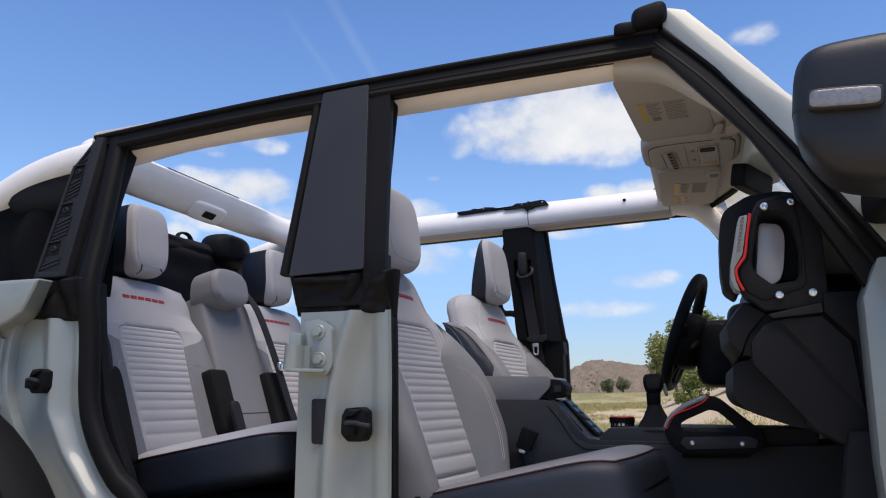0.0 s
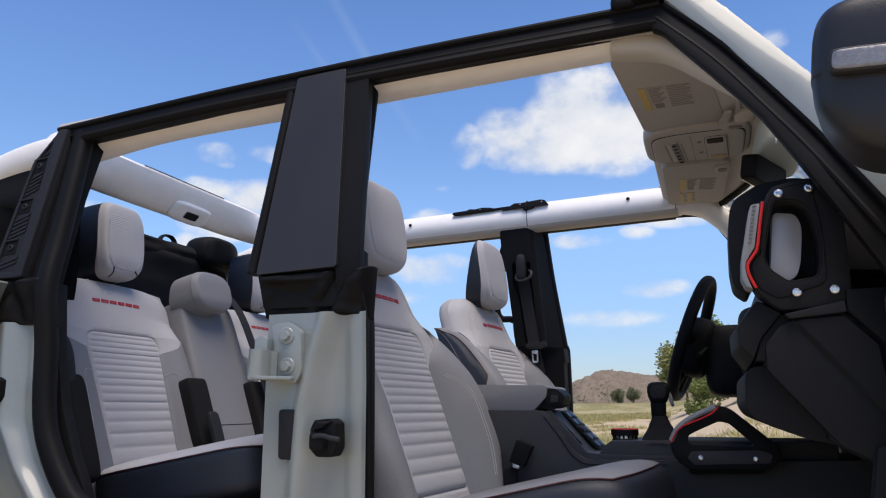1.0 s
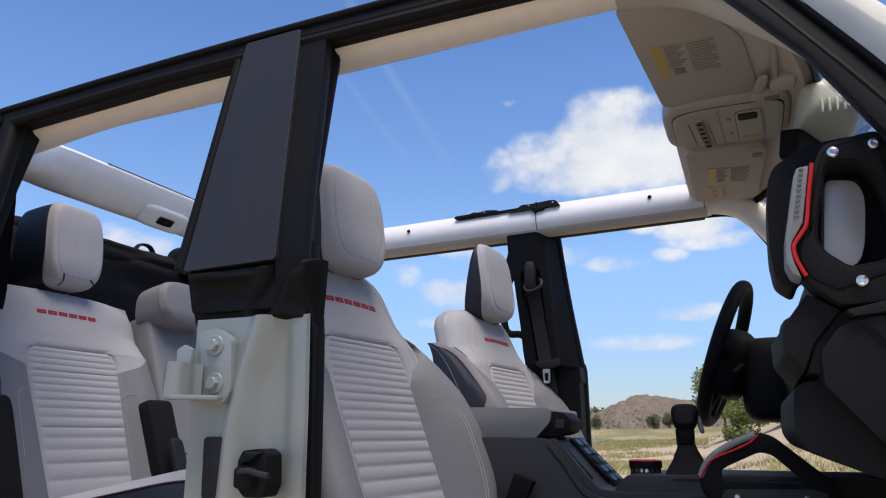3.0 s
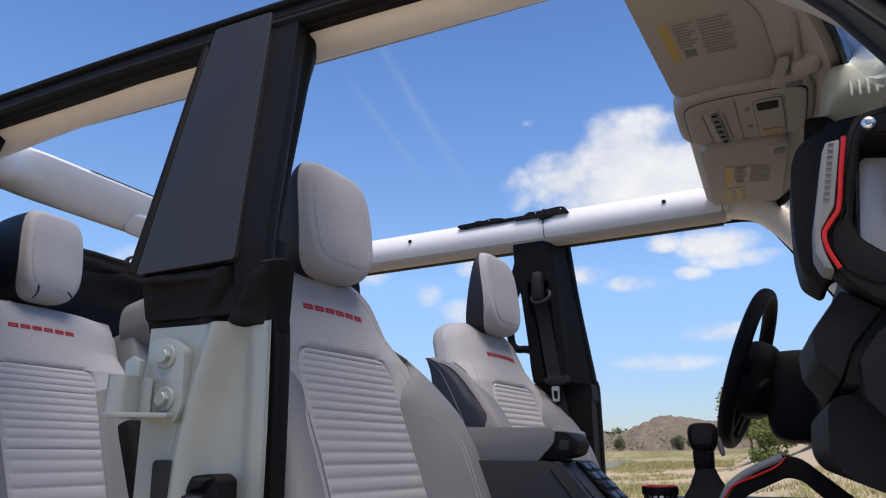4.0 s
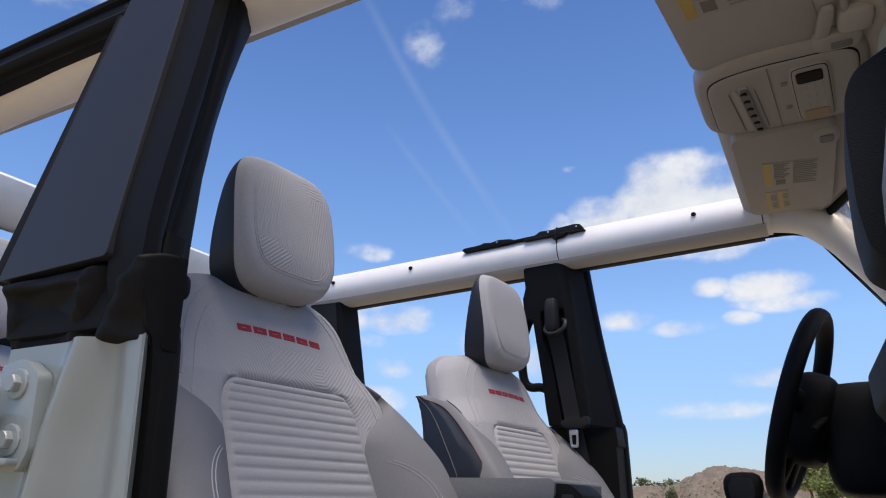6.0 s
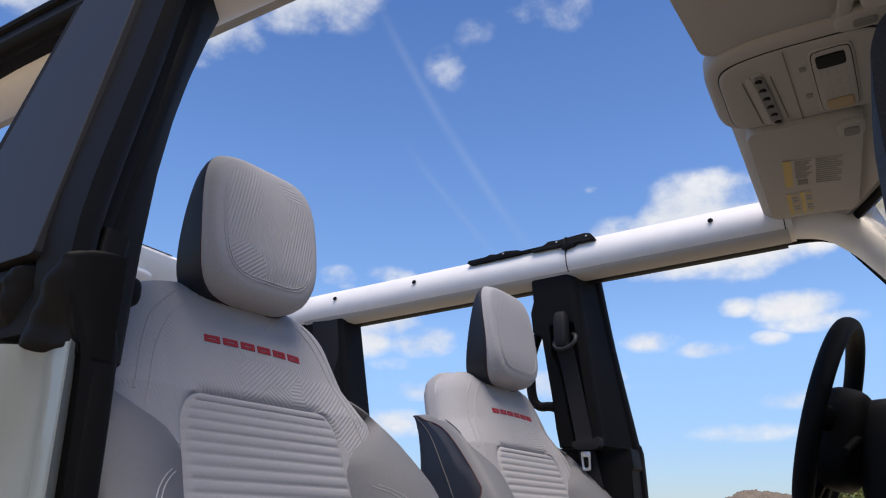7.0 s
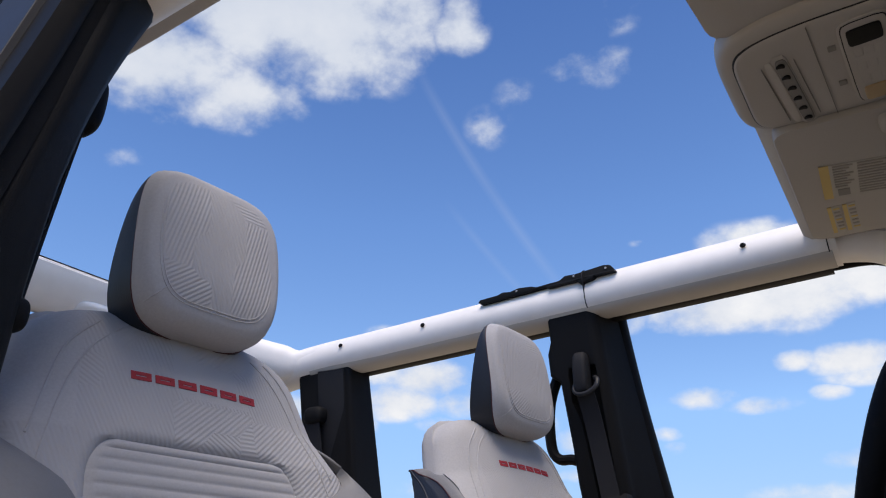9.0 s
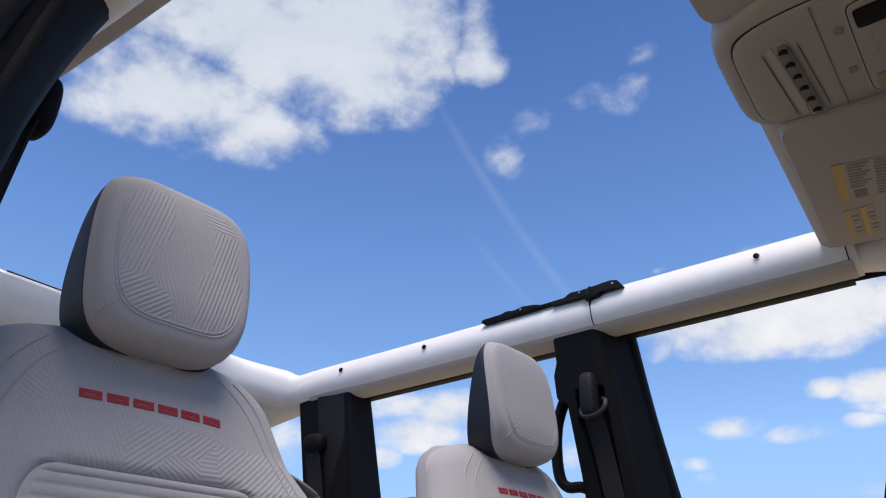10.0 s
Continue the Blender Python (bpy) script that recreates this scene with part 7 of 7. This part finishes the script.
for k in range(16):
    q = 2 * math.pi * k / 16
    part("dial_notch", rod((-0.181 + 0.030 * math.cos(q), 2.19 + 0.030 * math.sin(q), 1.0768), (-0.181 + 0.030 * math.cos(q), 2.19 + 0.030 * math.sin(q), 1.0848), 0.0024, 6), M_BLACK, dial)
part("dial_ring", sweep([(-0.181 + 0.0325 * math.cos(2 * math.pi * k / 40), 2.19 + 0.0325 * math.sin(2 * math.pi * k / 40), 1.0998) for k in range(40)], oval(0.0018, 0.0018, 6), closed=True), M_REDP, dial, "red ring")

# ---- seat belts ----
belt = thing("seat_belt", (-0.58, 2.83, 1.70), "black driver seat belt hanging on the middle pillar", "seat belt")
part("guide_loop", sweep(smooth_path([(-0.606, 2.795, 1.640), (-0.612, 2.79, 1.622), (-0.600, 2.786, 1.609), (-0.578, 2.786, 1.610), (-0.559, 2.788, 1.622), (-0.556, 2.796, 1.640), (-0.566, 2.806, 1.648)], 4), oval(0.0055, 0.005, 8), up=(0, 1, 0)), M_GLOSS, belt)
part("guide_cover", softbox((-0.594, 2.800, 1.660), (0.034, 0.044, 0.100), 4.5, 12, lambda x, y, z: (x, y + 0.25 * max(0, z) ** 2, z)), M_DARK, belt, "charcoal belt guide cover")
part("belt_strap", sweep(smooth_path([(-0.587, 2.790, 1.618), (-0.583, 2.808, 1.575), (-0.575, 2.822, 1.50), (-0.562, 2.828, 1.40), (-0.556, 2.826, 1.36), (-0.53, 2.83, 1.20), (-0.50, 2.84, 0.95)], 6), [(-0.021, -0.0015), (0.021, -0.0015), (0.021, 0.0015), (-0.021, 0.0015)], up=(0, 1, 0)), M_BELT, belt, "black webbing")
part("belt_stop", flat_y([(-0.583, 1.378), (-0.575, 1.381), (-0.526, 1.384), (-0.518, 1.390), (-0.512, 1.386), (-0.513, 1.367), (-0.526, 1.359), (-0.572, 1.360), (-0.582, 1.366)], 2.798, 2.830, 0.003, r=0.004), M_DARK, belt)
tongue = part("belt_tongue", ring_slab(resample(rounded([(-0.563, 1.356), (-0.538, 1.356), (-0.539, 1.310), (-0.560, 1.310)], 0.005), 32), resample(rounded([(-0.557, 1.342), (-0.544, 1.342), (-0.545, 1.318), (-0.555, 1.318)], 0.003), 32), 2.800, 2.806), M_STEEL, belt, "steel belt tongue")
part("tongue_bar", softbox((-0.550, 2.803, 1.329), (0.008, 0.004, 0.010), 4, 4), M_BLACK, tongue)
belt2 = thing("seat_belt", (-1.36, 2.83, 1.62), "black rear seat belt on the rear pillar", "seat belt")
part("guide", softbox((-1.405, 2.80, 1.655), (0.07, 0.05, 0.05), 3, 8), M_BLACK, belt2)
part("belt_strap", sweep(smooth_path([(-1.41, 2.79, 1.645), (-1.395, 2.81, 1.50), (-1.38, 2.82, 1.30), (-1.37, 2.83, 1.0)], 5), [(-0.024, -0.0015), (0.024, -0.0015), (0.024, 0.0015), (-0.024, 0.0015)], up=(0, 1, 0)), M_BELT, belt2, "black webbing")
belt3 = thing("seat_belt", (-0.64, 1.50, 1.45), "black passenger seat belt on the middle pillar", "seat belt")
part("belt_knob", softbox((-0.66, 1.545, 1.426), (0.03, 0.03, 0.035), 3, 8), M_BLACK, belt3)
part("belt_strap", sweep(smooth_path([(-0.735, 1.577, 1.445), (-0.74, 1.588, 1.56), (-0.742, 1.600, 1.685), (-0.745, 1.610, 1.73)], 5), [(-0.024, -0.0015), (0.024, -0.0015), (0.024, 0.0015), (-0.024, 0.0015)], up=(0, 1, 0)), M_BELT, belt3, "black webbing")
part("guide_cover", softbox((-0.74, 1.608, 1.735), (0.05, 0.035, 0.085), 3, 10), M_BLACK, belt3)
belt4 = thing("seat_belt", (-1.55, 2.40, 1.50), "dark middle-seat belt running down beside the rear backrest", "seat belt")
part("belt_strap", sweep(smooth_path([(-1.60, 2.405, 1.56), (-1.530, 2.415, 1.475), (-1.455, 2.430, 1.30), (-1.385, 2.450, 1.10), (-1.35, 2.455, 1.03)], 5), [(-0.022, -0.0015), (0.022, -0.0015), (0.022, 0.0015), (-0.022, 0.0015)], up=(1, 0, 0.35)), M_DARK, belt4, "dark grey webbing")
part("belt_tongue", softbox((-1.432, 2.442, 1.265), (0.02, 0.045, 0.035), 4, 6), M_STEEL, belt4)
buckle = thing("belt_buckle", (-0.43, 2.045, 1.0), "black seat-belt buckle beside the console", "buckle")
part("buckle_case", flat_y([(-0.430, 1.076), (-0.389, 1.060), (-0.414, 1.010), (-0.450, 1.023)], 2.026, 2.052, 0.004, r=0.004), M_BLACK, buckle)
part("buckle_clip", flat_y([(-0.442, 1.019), (-0.424, 1.013), (-0.427, 1.005), (-0.442, 1.009)], 2.030, 2.040, 0.002), M_STEEL, buckle)
part("buckle_stem", softbox((-0.452, 2.045, 0.95), (0.035, 0.012, 0.12), 5, 6), M_CANVAS, buckle)

# ---- sun visors and overhead console ----


def label_sheet(owner, corners, z, yellow_first=True):
    """A warning label on a visor's underside: yellow strip and bars for its lines of print. corners: (x, y) x 4."""
    a, b, c, d = [Vector((*p, z)) for p in corners]

    def quad(s0, s1, t0, t1, material, name, dz):
        def at(s, t):
            p = a.lerp(b, s).lerp(d.lerp(c, s), t)
            return (p.x, p.y, p.z - dz)
        P = [at(s0, t0), at(s1, t0), at(s1, t1), at(s0, t1)]
        part(name, prism(P, [(x, y, zz + 0.0012) for x, y, zz in P], 0), material, owner)

    quad(0, 1, 0, 1, M_LABELW, "label", 0.0008)
    quad(0, 0.14, 0, 1, M_LABELY, "label_strip", 0.0016)
    for k in range(9):
        t0 = 0.04 + k * 0.075
        quad(0.19 + 0.0, 0.48 - 0.05 * (k % 3), t0, t0 + 0.035, M_PRINT, "print_bar", 0.0016)
    quad(0.22, 0.40, 0.74, 0.94, M_INK, "label_symbol", 0.0016)
    for k in range(12):
        t0 = 0.03 + k * 0.079
        quad(0.54, 0.97 - 0.07 * (k % 4 == 1), t0, t0 + 0.035, M_PRINT, "print_bar", 0.0016)


visor = thing("sun_visor", (-0.02, 1.87, 1.87), "folded grey sun visor with a yellow warning label", "sun visor", "sun visors")
part("visor_panel", flat_z([(-0.114, 1.606), (-0.078, 2.054), (0.120, 2.040), (0.088, 1.79), (0.030, 1.668), (-0.03, 1.612)], 1.8515, 1.872, 0.008, r=0.03), M_VISOR, visor, "grey cloth-covered panel")
part("visor_rod", rod((0.138, 1.80, 1.850), (0.150, 2.04, 1.846), 0.006, 10), M_VISOR, visor)
clip = part("visor_clip", softbox((0.135, 2.035, 1.846), (0.07, 0.045, 0.022), 4, 8), M_VISOR, visor, "grey plastic clip")
part("clip_arm", softbox((0.118, 1.985, 1.842), (0.020, 0.10, 0.012), 5, 8, turn=rot(4, 0, 6)), M_VISOR, clip)
part("clip_notch", softbox((0.140, 2.036, 1.8345), (0.030, 0.016, 0.006), 5, 6), M_INK, clip)
part("visor_pivot", softbox((0.16, 1.99, 1.850), (0.05, 0.06, 0.03), 4, 8), M_TRIM, visor)
label_sheet(visor, [(-0.071, 1.763), (0.042, 1.764), (0.052, 1.893), (-0.061, 1.895)], 1.851)
visor2 = thing("sun_visor", (0.03, 2.50, 1.845), "folded grey driver sun visor with yellow warning labels", "sun visor", "sun visors")
part("visor_panel", flat_z([(-0.053, 2.280), (-0.055, 2.716), (0.118, 2.722), (0.134, 2.285)], 1.826, 1.848, 0.008, r=0.03), M_VISOR, visor2, "grey cloth-covered panel")
clip = part("visor_clip", softbox((0.112, 2.325, 1.824), (0.045, 0.050, 0.018), 4, 8), M_VISOR, visor2, "grey plastic clip")
part("clip_notch", softbox((0.112, 2.325, 1.8150), (0.024, 0.030, 0.004), 5, 6), M_INK, clip)
label_sheet(visor2, [(-0.005, 2.414), (0.098, 2.433), (0.091, 2.556), (-0.011, 2.536)], 1.8255)
for x0 in (-0.013, 0.012):
    part("label", flat_z([(x0, 2.574), (x0 + 0.021, 2.574), (x0 + 0.019, 2.690), (x0 - 0.002, 2.690)], 1.8250, 1.8262, 0), M_LABELW, visor2)
    part("label_strip", flat_z([(x0, 2.574), (x0 + 0.007, 2.574), (x0 + 0.005, 2.690), (x0 - 0.002, 2.690)], 1.8243, 1.8256, 0), M_LABELY, visor2)
    for k in range(7):
        y = 2.582 + k * 0.0155
        part("print_bar", flat_z([(x0 + 0.009, y), (x0 + 0.0195, y), (x0 + 0.0195, y + 0.006), (x0 + 0.009, y + 0.006)], 1.8243, 1.8256, 0), M_LABELY if k % 3 == 0 else M_PRINT, visor2)

over = thing("overhead_console", (0.05, 2.166, 1.88), "beige overhead console with vent slats and switches", "overhead console")


def oh_warp(x, y, z):
    return x, y * (1 - 0.10 * max(0, -x) ** 2) + 0.06 * max(0, -x) ** 2, z


OC = Vector((0.048, 2.166, 1.862))
housing = part("housing", softbox(OC, (0.270, 0.272, 0.050), 5, 24, oh_warp), M_VISOR, over, "beige moulded housing")
part("panel_outline", softbox(OC + Vector((0.002, 0.003, -0.0175)), (0.235, 0.231, 0.0180), 7, 20, oh_warp), M_DARK, over)
part("inner_panel", softbox(OC + Vector((0.002, 0.003, -0.0185)), (0.232, 0.228, 0.0185), 7, 20, oh_warp), M_VISOR, over)
bezel = part("vent_bezel", softbox((-0.002, 2.190, 1.8345), (0.021, 0.182, 0.0050), 6, 8, turn=rot(0, 0, -5)), M_VISOR, over)
for dx in (-0.024, 0.017):
    part("vent_line", softbox((-0.002 + dx, 2.190, 1.8335), (0.0014, 0.150, 0.0026), 6, 4, turn=rot(0, 0, -5)), M_INK, bezel)
part("vent_ramp", softbox((-0.016, 2.190, 1.8345), (0.014, 0.165, 0.006), 4, 8, turn=rot(0, 12, -5)), M_VISOR, bezel)
part("vent_recess", softbox((-0.001, 2.190, 1.8318), (0.016, 0.168, 0.0040), 6, 6, turn=rot(0, 0, -5)), M_INK, bezel)
# Black crescents paint the shadows beside the vent's slats.
for k in range(6):
    part("vent_slat_shadow", softbox((-0.0085 + k * 0.0027, 2.117 + k * 0.0285, 1.8300), (0.0115, 0.0090, 0.0050), 2.6, 8, lambda x, y, z: (x, y + 0.8 * x * x, z), turn=rot(0, 0, 14)), M_BLACK, bezel)
part("panel_joint", flat_z([(0.031, 2.062), (0.0322, 2.062), (0.0432, 2.280), (0.0422, 2.280)], 1.8330, 1.8355, 0), M_INK, over)
frame_part = part("switch_frame", softbox((0.097, 2.170, 1.8345), (0.062, 0.194, 0.0060), 9, 8, turn=rot(0, 0, -3)), M_VISOR, over, "beige switch frame")
part("switch_outline", softbox((0.097, 2.170, 1.8322), (0.056, 0.188, 0.0030), 9, 6, turn=rot(0, 0, -3)), M_DARK, frame_part, "fine dark outline")
part("switch_recess", softbox((0.097, 2.170, 1.8316), (0.0535, 0.1855, 0.0032), 9, 6, turn=rot(0, 0, -3)), M_VISOR, frame_part)
for x, y, m, lb in ((0.0925, 2.106, M_BLACK, "dark map-light lens"), (0.1015, 2.242, M_SAND, "amber map-light lens")):
    part("map_light", softbox((x, y, 1.8300), (0.040, 0.036, 0.0040), 7, 6, turn=rot(0, 0, -3)), m, frame_part, lb)
for k in range(3):
    for dx in (-0.013, 0.0, 0.013):
        part("switch", softbox((0.0955 + 0.002 * k + dx, 2.142 + 0.032 * k, 1.8313), (0.011, 0.020, 0.0036), 6, 4, turn=rot(0, 0, -3)), M_VISOR, frame_part)
for x, y in ((0.054, 2.120), (0.058, 2.205)):
    part("mic_hole", softbox((x, y, 1.8335), (0.010, 0.012, 0.003), 5, 4), M_PRINT, over)

# ---- mirrors ----
rv = thing("rear_view_mirror", (0.19, 2.20, 1.80), "black rear-view mirror on a stalk by the windshield", "mirror")
part("mirror_housing", softbox((0.203, 2.135, 1.735), (0.042, 0.20, 0.064), 9, 12, turn=rot(0, 10, -25)), M_BLACK, rv)
part("mirror_face", softbox((0.184, 2.144, 1.732), (0.004, 0.178, 0.049), 6, 6, turn=rot(0, 10, -25)), M_MIRROR, rv)
part("mirror_stalk", rod((0.20, 2.15, 1.77), (0.265, 2.17, 1.80), 0.012, 10), M_BLACK, rv)
cover = part("sensor_cover", softbox((0.240, 2.14, 1.798), (0.110, 0.34, 0.074), 6, 12), M_SENSOR, rv, "pale green-grey sensor cover")
for k in range(5):
    part("cover_rib", softbox((0.222 + 0.013 * k, 1.9695, 1.774), (0.005, 0.006, 0.030), 4, 4), M_SENSOR, cover)
mirror = thing("side_mirror", (0.27, 1.36, 1.50), "black door mirror with a clear turn-signal lens", "mirror")
SM = Vector((0.305, 1.165, 1.549))


def mirror_warp(x, y, z):
    return x * (1 - 0.10 * max(0, -z)) + 0.02 * z + 0.45 * max(0, -z - 0.45) * max(0, -x), y * (1 + 0.05 * z), z - 0.12 * x * (z < 0) + 0.10 * abs(x) * (z > 0) * -0.6


part("mirror_shell", softbox(SM, (0.225, 0.17, 0.212), 5.5, 24, mirror_warp, turn=rot(0, 5, -12)), M_SHELL, mirror, "black textured shell")
part("signal_lens", softbox((0.246, 1.083, 1.556), (0.088, 0.020, 0.026), 6, 10, turn=rot(0, 7, -12)), M_LAMP, mirror, "clear turn-signal lens")
part("mirror_seam", softbox((0.246, 1.084, 1.556), (0.093, 0.018, 0.031), 7, 8, turn=rot(0, 7, -12)), M_GLOSS, mirror)
part("mirror_arm", softbox((0.36, 1.32, 1.475), (0.10, 0.22, 0.07), 4, 10), M_BLACK, mirror, "black mirror arm")
